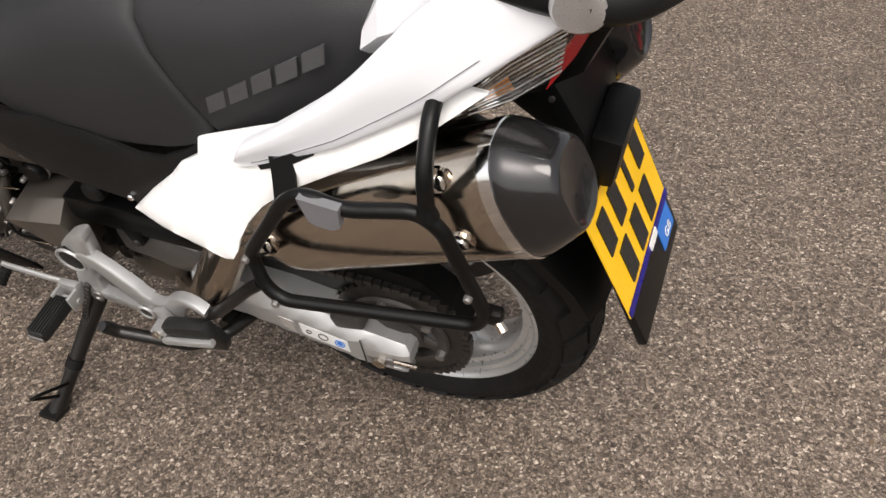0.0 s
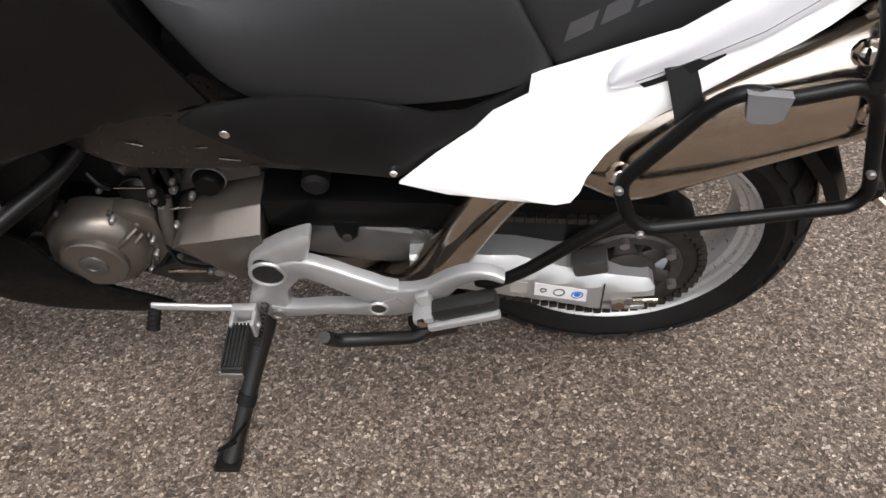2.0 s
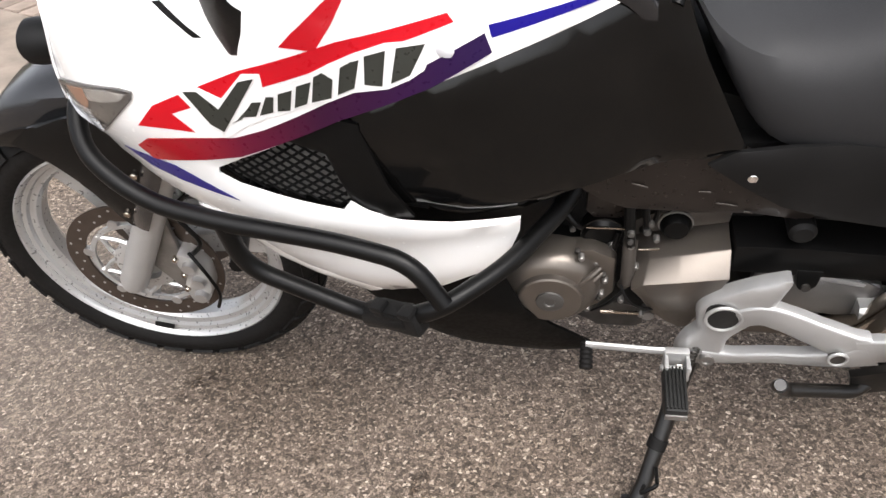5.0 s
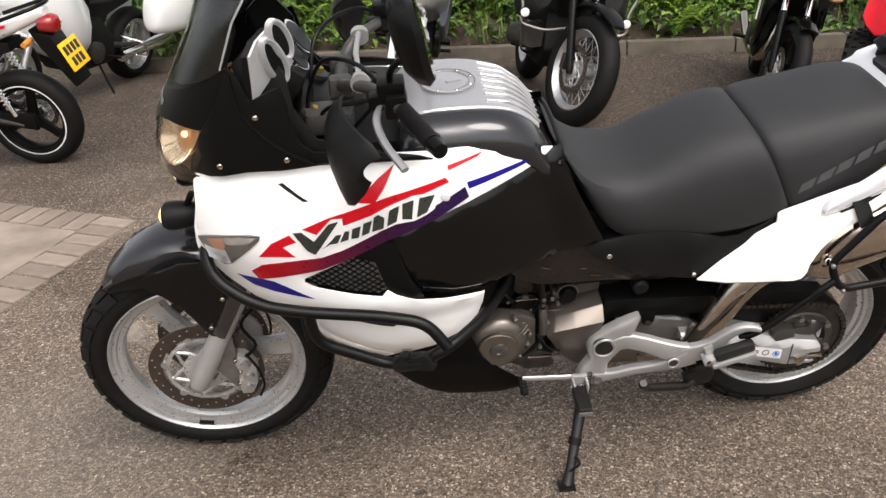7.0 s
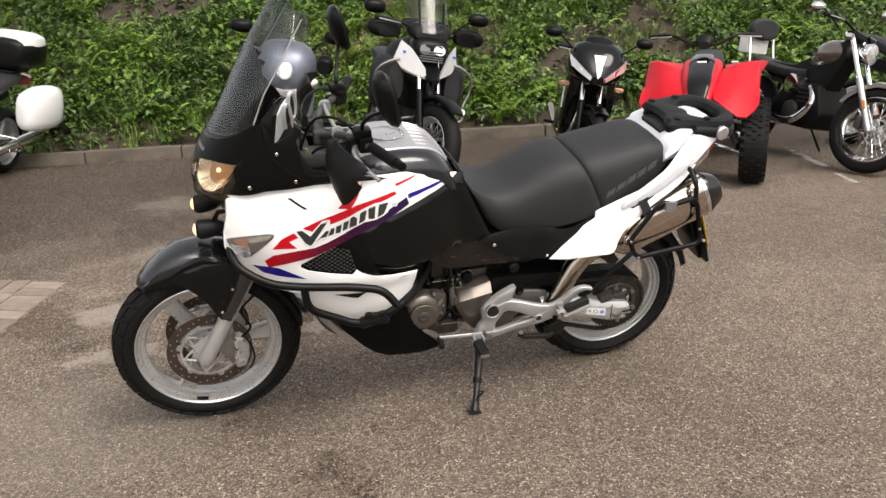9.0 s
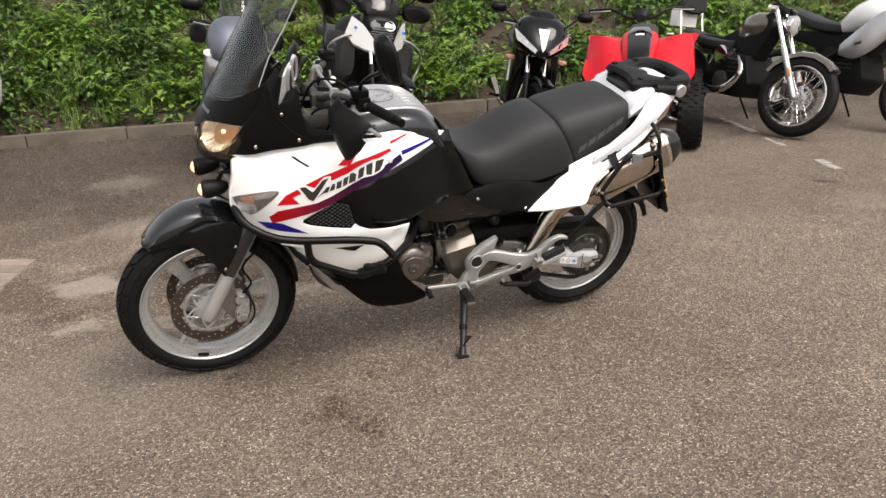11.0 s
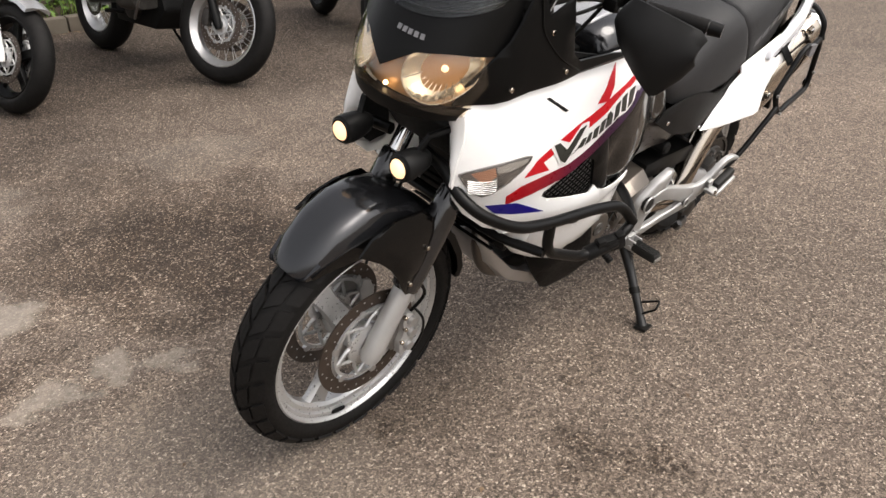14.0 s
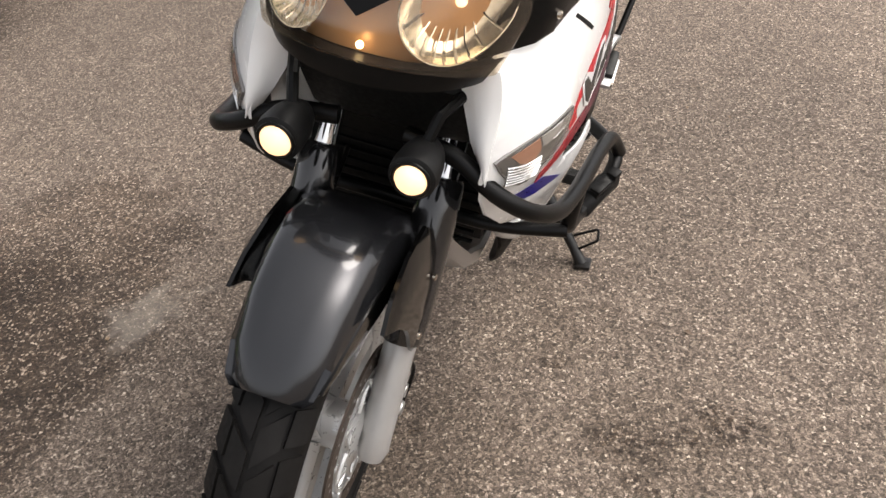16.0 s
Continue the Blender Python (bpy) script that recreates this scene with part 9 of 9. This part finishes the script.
def build_quad():
    """The red quad bike, nose to the car park."""
    hd = Vector((math.cos(radians(212)), math.sin(radians(212)), 0))
    right = Vector((hd.y, -hd.x, 0))
    fr = Vector((3.19, 2.44, 0))
    side = 0.41
    mid = fr + right * side
    o = mid - hd * 1.24
    T = thing("quad_bike", pose(o.x, o.y, 0, 0, 0, 212), "red sport quad bike with knobbly tyres", "quad bike")
    for x, r, w in ((1.24, 0.265, 0.19), (0.0, 0.25, 0.26)):
        for s in (1, -1):
            c = (x, side * s, r)
            bm = bmesh.new()
            revolve(bm, [(0.02, -0.05), (0.05, -0.05), (0.06, 0.0), (0.05, 0.05), (0.02, 0.05)], c, 18)
            for k in range(4):
                a = math.pi / 2 * k + 0.4
                sweep(bm, [(c[0] + 0.03 * math.cos(a), c[1], c[2] + 0.03 * math.sin(a)), (c[0] + 0.11 * math.cos(a), c[1], c[2] + 0.11 * math.sin(a))], 0.018, 8, flat=0.5)
            wh = part("wheel", bm, ALLOY, T)
            part("rim", revolve(bmesh.new(), [(0.115, -w * 0.38), (0.135, -w * 0.42), (0.13, -w * 0.3), (0.105, 0), (0.13, w * 0.3), (0.135, w * 0.42), (0.115, w * 0.38), (0.095, 0)], c, 32, closed=True), ALLOY, wh)
            ty = part("tyre", revolve(bmesh.new(), [(0.13, -w * 0.40), (0.17, -w * 0.52), (0.225, -w * 0.50), (r - 0.014, -w * 0.36), (r - 0.010, 0), (r - 0.014, w * 0.36), (0.225, w * 0.50), (0.17, w * 0.52), (0.13, w * 0.40)], c, 40, closed=True), RUBBER, wh, "fat knobbly tyre")
            bm = bmesh.new()
            for k in range(26):
                a = 2 * math.pi * k / 26
                for j, yy in enumerate((-0.40, -0.20, 0.0, 0.20, 0.40)):
                    aa = a + (0.12 if j % 2 else 0)
                    rr = r - 0.008 - (0.012 if abs(yy) > 0.3 else 0)
                    box(bm, (c[0] + rr * math.cos(aa), c[1] + yy * w, c[2] + rr * math.sin(aa)), (0.012, w * 0.15, 0.028), 0, Matrix.Rotation(-aa, 3, "Y"))
            tagged(part("tread", bm, RUBBER, wh), kind="stuff")
    for s in (1, -1):
        rings = []
        for y, prof in ((0.11, ((1.46, 0.66), (1.34, 0.72), (1.16, 0.775), (0.98, 0.81))), (0.18, ((1.50, 0.615), (1.38, 0.71), (1.18, 0.79), (0.98, 0.835))), (0.28, ((1.53, 0.545), (1.41, 0.665), (1.20, 0.80), (0.96, 0.865))),
                        (0.345, ((1.47, 0.53), (1.36, 0.62), (1.15, 0.745), (0.94, 0.885))), (0.40, ((1.42, 0.575), (1.30, 0.645), (1.10, 0.70), (0.93, 0.875))), (0.43, ((1.36, 0.62), (1.24, 0.67), (1.05, 0.70), (0.93, 0.80)))):
            top = [(x, y * s, z) for x, z in prof]
            rings.append(top + [(px - 0.004, py, pz - 0.008) for px, py, pz in top[::-1]])
        part("front_mudguard", loft(bmesh.new(), rings), QUADRED, T, "angular red plastic front mudguard", sharp=50)
        rings = []
        for x, y0, y1, z0, z1 in ((0.42, 0.16, 0.36, 0.66, 0.68), (0.25, 0.15, 0.46, 0.72, 0.76), (0.0, 0.15, 0.50, 0.75, 0.80), (-0.25, 0.14, 0.46, 0.75, 0.79), (-0.36, 0.13, 0.38, 0.72, 0.75)):
            yy = [y0 + (y1 - y0) * k / 4 for k in range(5)]
            zz = [z0 + (z1 - z0) * k / 4 for k in range(5)]
            top = [(x, y * s, z) for y, z in zip(yy, zz)]
            rings.append(top + [(px, py, pz - 0.008) for px, py, pz in top[::-1]])
        part("rear_mudguard", loft(bmesh.new(), rings), QUADRED, T, "red plastic rear mudguard")
        for z0 in (0.22, 0.36):
            part("suspension_arm", tube([(1.15, 0.10 * s, z0 + 0.06), (1.24, (side - 0.06) * s, z0)], 0.014, 8), CHROME, T)
        part("shock", tube([(1.22, (side - 0.12) * s, 0.30), (1.15, 0.14 * s, 0.62)], 0.032, 10), GRIME, T)
        part("nerf_bar", tube([(1.0, 0.15 * s, 0.30), (0.85, 0.38 * s, 0.30), (0.35, 0.40 * s, 0.30), (0.2, 0.2 * s, 0.32)], 0.014, 8), ALLOY, T)
    part("nose", bulk(bmesh.new(), [(0.62, 0.80, 0.10, 0.08), (0.85, 0.83, 0.15, 0.08), (1.10, 0.79, 0.145, 0.08), (1.35, 0.70, 0.120, 0.08), (1.52, 0.58, 0.075, 0.05), (1.535, 0.565, 0.05, 0.03)]), QUADRED, T, "red nose cowl")
    st = part("nose_panel", bulk(bmesh.new(), [(0.80, 0.91, 0.075, 0.02), (1.0, 0.885, 0.095, 0.02), (1.2, 0.83, 0.09, 0.02), (1.37, 0.765, 0.085, 0.022), (1.46, 0.685, 0.066, 0.022), (1.535, 0.605, 0.048, 0.025), (1.56, 0.565, 0.035, 0.02)]), GLOSS, T, "glossy black centre panel")
    part("name_mark", box(bmesh.new(), (1.08, 0, 0.890), (0.03, 0.07, 0.006), 0.002, Matrix.Rotation(radians(15), 3, "Y")), STICKER, st)
    part("paper_tag", box(bmesh.new(), (1.00, 0.24, 0.884), (0.05, 0.05, 0.008), 0.001), STICKER, T)
    part("seat", bulk(bmesh.new(), [(0.66, 0.80, 0.10, 0.06), (0.4, 0.78, 0.13, 0.07), (0.1, 0.80, 0.14, 0.07), (-0.2, 0.84, 0.12, 0.05)], 3), VINYL, T)
    part("handlebar", tube(catmull([(0.72, 0.42, 1.06), (0.78, 0.25, 1.07), (0.82, 0.08, 1.0), (0.82, -0.08, 1.0), (0.78, -0.25, 1.07), (0.72, -0.42, 1.06)]), 0.012, 8), SATIN, T)
    for s in (1, -1):
        part("handle_grip", rod(bmesh.new(), (0.75, 0.30 * s, 1.068), (0.715, 0.43 * s, 1.06), 0.018, n=10), RUBBER, T)
        part("lever", tube([(0.82, 0.25 * s, 1.065), (0.83, 0.34 * s, 1.06), (0.78, 0.42 * s, 1.055)], 0.006, 6), ALLOY, T)
    part("bar_pad", bulk(bmesh.new(), [(0.77, 1.02, 0.05, 0.04), (0.83, 1.03, 0.065, 0.05), (0.88, 1.0, 0.04, 0.03)]), MATTE, T)
    bp = part("bumper", tube(rounded([(1.44, 0.14, 0.56), (1.56, 0.12, 0.47), (1.56, 0.09, 0.33), (1.56, -0.09, 0.33), (1.56, -0.12, 0.47), (1.44, -0.14, 0.56)], 0.04), 0.014, 8), ALLOY, T, "silver tube front bumper")
    for z0 in (0.38, 0.43, 0.48):
        part("bumper_bar", rod(bmesh.new(), (1.56, 0.11, z0), (1.56, -0.11, z0), 0.009, n=8), ALLOY, bp)
    part("skid_plate", box(bmesh.new(), (1.50, 0, 0.40), (0.012, 0.17, 0.16), 0.003), ALLOY, bp)
    part("chassis", box(bmesh.new(), (0.65, 0, 0.42), (1.2, 0.26, 0.26), 0.04), VOID, T)
    part("axle", tube([(0, -0.45, 0.25), (0, 0.45, 0.25)], 0.022, 10), GRIME, T)


def build_cruiser():
    T, hx, top = core("motorcycle", "chrome cruiser motorcycle with wire-spoked wheels", (4.03, 2.0), 246, 1.52, 0.335, lean=-9, front=(0.095, 0.255), rear=(0.13, 0.215), style="wire", rim_mat=CHROME, fork_mat=ALLOY, rake=30, tyre_r=0.315,
                      seat=[(0.72, 0.70, 0.10, 0.04), (0.5, 0.69, 0.14, 0.05), (0.2, 0.72, 0.13, 0.05), (-0.05, 0.77, 0.10, 0.04)], tank=[(1.13, 0.90, 0.05, 0.05), (1.0, 0.89, 0.11, 0.10), (0.85, 0.86, 0.12, 0.11), (0.72, 0.80, 0.07, 0.06)], tank_mat=TANKGREY, bar_z=1.08, bar_w=0.38, disc=0.14, guard_mat=None, two=False, steer=24)
    rings = []
    R, wb = 0.335, 1.52
    for deg in (45, 60, 80, 100, 120, 140, 152):
        a = radians(deg)
        w = 0.065
        prof = [(w, R - 0.012), (w, R + 0.020), (w * 0.6, R + 0.036), (0, R + 0.04), (-w * 0.6, R + 0.036), (-w, R + 0.020), (-w, R - 0.012), (-w * 0.93, R - 0.012), (0, R + 0.034), (w * 0.93, R - 0.012)]
        rings.append([(wb + r * math.cos(a), y, R + r * math.sin(a)) for y, r in prof])
    turn = steered(hx, top, 30, 24)
    part("front_mudguard", loft(bmesh.new(), rings), TANKGREY, T, "dark front mudguard").matrix_basis = turn
    part("headlamp", tube([(1.16, 0, 0.90), (1.22, 0, 0.90), (1.29, 0, 0.90), (1.30, 0, 0.90)], [0.03, 0.075, 0.085, 0.08], 22), CHROME, T, "round chrome headlamp").matrix_basis = turn
    part("lamp_glass", tube([(1.30, 0, 0.90), (1.306, 0, 0.90), (1.312, 0, 0.90)], [0.078, 0.06, 0.02], 22), LAMPSILVER, T).matrix_basis = turn
    for s in (1, -1):
        part("fork_reflector", box(bmesh.new(), (1.44, 0.118 * s, 0.50), (0.02, 0.01, 0.07), 0.003, Matrix.Rotation(radians(-30), 3, "Y")), ORANGE, T).matrix_basis = turn
        part("cylinder", bulk(bmesh.new(), [(0.62, 0.55, 0.09, 0.07), (0.64, 0.62, 0.10, 0.08)]), ALLOY, T)
        part("shock", tube([(0.05, 0.15 * s, 0.40), (0.14, 0.15 * s, 0.70)], 0.028, 12), CHROME, T)
        part("exhaust", tube(catmull([(0.88, -0.12, 0.60), (0.95, -0.16, 0.45), (0.75, -0.19, 0.30), (0.3, -0.20, 0.28 + 0.05 * (s > 0)), (-0.25, -0.20, 0.30 + 0.06 * (s > 0))]), 0.032, 12), CHROME, T, "chrome exhaust pipe")
        part("indicator", tube([(1.15, 0.18 * s, 0.98), (1.19, 0.18 * s, 0.98)], [0.03, 0.025], 12), CHROME, T).matrix_basis = turn
    for x0, tilt in ((0.60, 22), (0.80, -22)):
        bm = bmesh.new()
        for k in range(7):
            z = 0.46 + 0.028 * k
            box(bm, (x0 + math.tan(radians(-tilt)) * 0.028 * k * -1, 0, z), (0.15, 0.22, 0.014), 0.005, Matrix.Rotation(radians(-tilt), 3, "Y"))
        part("finned_cylinder", bm, ALLOY, T)
    part("air_cleaner", tube([(0.70, -0.12, 0.60), (0.70, -0.20, 0.60), (0.70, -0.21, 0.60)], [0.085, 0.085, 0.06], 22), CHROME, T)
    part("rear_mudguard", bulk(bmesh.new(), [(0.25, 0.62, 0.07, 0.03), (0.05, 0.69, 0.075, 0.03), (-0.2, 0.62, 0.075, 0.04), (-0.33, 0.45, 0.07, 0.06)]), TANKGREY, T)
    part("sissy_bar", tube(rounded([(0.0, 0.13, 0.60), (-0.12, 0.12, 1.0), (-0.13, 0.06, 1.06), (-0.13, -0.06, 1.06), (-0.12, -0.12, 1.0), (0.0, -0.13, 0.60)], 0.05), 0.010, 8), CHROME, T)
    part("backrest", bulk(bmesh.new(), [(-0.13, 1.04, 0.14, 0.09), (-0.09, 1.04, 0.15, 0.10), (-0.06, 1.04, 0.12, 0.08)]), VINYL, T, "black padded backrest")
    part("rear_carrier", box(bmesh.new(), (-0.22, 0, 0.90), (0.14, 0.22, 0.16), 0.01), STICKER, T)
    mirrors(T, 1.02, 1.22, 0.34, 0.055, CHROME)


def build_white_naked():
    T, hx, top = core("motorcycle", "white and black street motorcycle with silver spoked alloy wheels", (4.70, 1.29), 251, 1.47, 0.30, front=(0.12, 0.225), rear=(0.17, 0.22), rim_mat=WHITE, fork_mat=SATIN, guard_mat=WHITE, spokes=5,
                      seat=[(0.66, 0.80, 0.11, 0.05), (0.4, 0.82, 0.16, 0.06), (0.1, 0.90, 0.14, 0.06), (-0.15, 0.95, 0.09, 0.04)], tank=[(1.08, 0.94, 0.10, 0.08), (0.95, 0.95, 0.17, 0.13), (0.78, 0.90, 0.16, 0.12), (0.62, 0.82, 0.09, 0.07)], tank_mat=WHITE, bar_z=1.10, bar_w=0.38, disc=0.15, steer=18)
    for s in (1, -1):
        part("side_panel", bulk(bmesh.new(), [(0.78, 0.62, 0.02, 0.05, 0.20 * s), (0.95, 0.68, 0.03, 0.13, 0.215 * s), (1.12, 0.80, 0.03, 0.15, 0.20 * s), (1.28, 0.92, 0.02, 0.08, 0.16 * s)]), SILVER, T, "silver-white radiator panel")
        part("panel_mark", box(bmesh.new(), (0.98, 0.245 * s, 0.68), (0.07, 0.012, 0.022), 0.004, Matrix.Rotation(radians(-20), 3, "Y")), INK, T)
        part("frame_rail", tube(catmull([(1.15, 0.13 * s, 0.90), (0.85, 0.17 * s, 0.66), (0.55, 0.15 * s, 0.48)]), 0.03, 10), SATIN, T)
    part("headlamp", bulk(bmesh.new(), [(1.14, 0.95, 0.10, 0.10), (1.24, 0.95, 0.12, 0.12), (1.30, 0.93, 0.10, 0.09), (1.33, 0.92, 0.05, 0.05)]), CHROME, T, "faceted headlamp")
    part("fly_screen", bulk(bmesh.new(), [(1.10, 1.10, 0.10, 0.04), (1.2, 1.10, 0.12, 0.06), (1.27, 1.05, 0.08, 0.03)]), SATIN, T)
    part("tail", bulk(bmesh.new(), [(0.15, 0.88, 0.12, 0.05), (-0.1, 0.93, 0.11, 0.05), (-0.3, 0.97, 0.05, 0.03)]), WHITE, T)
    mirrors(T, 1.0, 1.28, 0.38, 0.065)


def build_white_tourer():
    T, hx, top = core("motorcycle", "white touring motorcycle with panniers and a top box", (-1.92, 6.55), 229, 1.49, 0.31, front=(0.12, 0.228), rear=(0.17, 0.22), rim_mat=ALLOY, guard_mat=WHITE,
                      seat=[(0.7, 0.78, 0.13, 0.05), (0.45, 0.79, 0.18, 0.06), (0.1, 0.86, 0.17, 0.06), (-0.2, 0.88, 0.12, 0.05)], tank=[(1.05, 0.92, 0.12, 0.09), (0.9, 0.94, 0.18, 0.13), (0.72, 0.88, 0.16, 0.11)], tank_mat=WHITE, bar_z=1.08)
    part("fairing", bulk(bmesh.new(), [(0.85, 0.62, 0.24, 0.26), (1.05, 0.72, 0.30, 0.34), (1.25, 0.85, 0.28, 0.30), (1.42, 0.92, 0.18, 0.18), (1.50, 0.92, 0.08, 0.08)]), WHITE, T, "large white touring fairing")
    for s in (1, -1):
        pn = part("pannier", bulk(bmesh.new(), [(-0.42, 0.62, 0.06, 0.12, 0.30 * s), (-0.38, 0.63, 0.10, 0.19, 0.32 * s), (-0.1, 0.64, 0.115, 0.205, 0.32 * s), (0.10, 0.63, 0.09, 0.17, 0.30 * s), (0.14, 0.63, 0.05, 0.10, 0.29 * s)], 3), WHITE, T, "white hard pannier")
        part("silencer", tube([(0.4, 0.18 * s, 0.30), (-0.30, 0.22 * s, 0.36)], 0.05, 14), CHROME, T)
    tb = part("top_box", bulk(bmesh.new(), [(-0.52, 1.10, 0.16, 0.10), (-0.48, 1.11, 0.22, 0.15), (-0.25, 1.11, 0.24, 0.16), (-0.08, 1.10, 0.20, 0.14), (-0.05, 1.10, 0.12, 0.08)], 3), SATIN, T, "black top box")
    part("top_box_lid", bulk(bmesh.new(), [(-0.51, 1.18, 0.15, 0.06), (-0.46, 1.19, 0.215, 0.09), (-0.25, 1.20, 0.235, 0.10), (-0.10, 1.19, 0.19, 0.08)], 3), WHITE, tb, "white top box lid")
    part("rack", box(bmesh.new(), (-0.2, 0, 0.94), (0.3, 0.2, 0.03), 0.01), SATIN, T)
    part("tail_lamp", bulk(bmesh.new(), [(-0.34, 0.84, 0.12, 0.05), (-0.42, 0.85, 0.10, 0.04)]), REDLENS, T)
    part("windscreen", bulk(bmesh.new(), [(1.05, 1.22, 0.16, 0.10), (1.15, 1.20, 0.19, 0.12), (1.3, 1.08, 0.16, 0.06)]), SCREENCLEAR, T)
    mirrors(T, 1.15, 1.05, 0.40, 0.07, WHITE)
    part("crash_guard", tube(rounded([(0.35, 0.16, 0.45), (0.30, 0.33, 0.42), (0.22, 0.33, 0.30), (0.3, 0.15, 0.28)], 0.04), 0.010, 8), CHROME, T)


def build_small_white():
    T, hx, top = core("motorcycle", "small white learner motorcycle with a yellow rear plate", (-2.82, 5.86), 148, 1.26, 0.295, front=(0.08, 0.225), rear=(0.12, 0.215), rim_mat=SATIN, line=STICKER, spokes=3, angle=70,
                      seat=[(0.62, 0.76, 0.11, 0.04), (0.35, 0.78, 0.14, 0.05), (0.0, 0.84, 0.12, 0.045), (-0.12, 0.86, 0.08, 0.03)], tank=[(0.95, 0.86, 0.10, 0.07), (0.8, 0.88, 0.15, 0.11), (0.64, 0.82, 0.11, 0.08)], tank_mat=WHITE, bar_z=1.0)
    part("tail_cowl", bulk(bmesh.new(), [(0.25, 0.79, 0.13, 0.06), (0.0, 0.84, 0.12, 0.055), (-0.2, 0.90, 0.08, 0.04), (-0.28, 0.92, 0.04, 0.02)]), WHITE, T, "white tail cowl")
    part("tail_stripe", box(bmesh.new(), (0.05, 0.122, 0.845), (0.30, 0.012, 0.014), 0.003, Matrix.Rotation(radians(14), 3, "Y")), RED, T)
    part("grab_rail", tube(rounded([(0.05, 0.13, 0.88), (-0.25, 0.11, 0.96), (-0.30, 0, 0.97), (-0.25, -0.11, 0.96), (0.05, -0.13, 0.88)], 0.05), 0.011, 8), SATIN, T)
    part("tail_lamp", bulk(bmesh.new(), [(-0.24, 0.86, 0.06, 0.05), (-0.31, 0.85, 0.055, 0.05), (-0.33, 0.85, 0.03, 0.03)]), REDLENS, T, "red tail lamp")
    fl = part("mudflap", prism(bmesh.new(), [(-0.18, 0.84), (-0.30, 0.80), (-0.40, 0.52), (-0.36, 0.50), (-0.22, 0.74)], -0.07, 0.07, 0.01), SATIN, T)
    pl = part("number_plate", box(bmesh.new(), (-0.372, 0, 0.68), (0.006, 0.20, 0.165), 0.001, Matrix.Rotation(radians(20), 3, "Y")), YELLOW, T, "yellow plate with plain black bars")
    for v, us in ((0.035, (0.065, 0.022, -0.022, -0.065)), (-0.035, (0.045, 0, -0.045))):
        for u in us:
            part("plate_bar", box(bmesh.new(), (-0.3765 + 0.342 * v, u, 0.68 + 0.94 * v), (0.004, 0.028, 0.050), 0, Matrix.Rotation(radians(20), 3, "Y")), BLACKINK, pl)
    for s in (1, -1):
        sh = bmesh.new()
        a, b = Vector((0.02, 0.13 * s, 0.36)), Vector((0.12, 0.13 * s, 0.68))
        rod(sh, a, b, 0.014, n=10)
        for k in range(9):
            p = a.lerp(b, 0.25 + 0.075 * k)
            rod(sh, p, p + (b - a).normalized() * 0.012, 0.030, n=12)
        part("shock", sh, CHROME, T, "chrome coil-over shock")
        part("indicator", tube([(-0.2, 0.09 * s, 0.80), (-0.22, 0.16 * s, 0.80), (-0.22, 0.21 * s, 0.80)], [0.01, 0.02, 0.015], 10), AMBERLENS, T)
        part("side_panel", bulk(bmesh.new(), [(0.2, 0.64, 0.02, 0.08, 0.11 * s), (0.4, 0.64, 0.025, 0.11, 0.125 * s), (0.55, 0.66, 0.02, 0.07, 0.12 * s)]), WHITE, T)
    part("chain_case", prism(bmesh.new(), [(-0.08, 0.26), (-0.08, 0.36), (0.4, 0.42), (0.4, 0.34)], 0.09, 0.12, 0.01), SATIN, T)
    mirrors(T, 0.85, 1.22, 0.32, 0.05)


build_silver_tourer()
build_adventure()
build_small_sport()
build_quad()
build_cruiser()
build_white_naked()
build_white_tourer()
build_small_white()
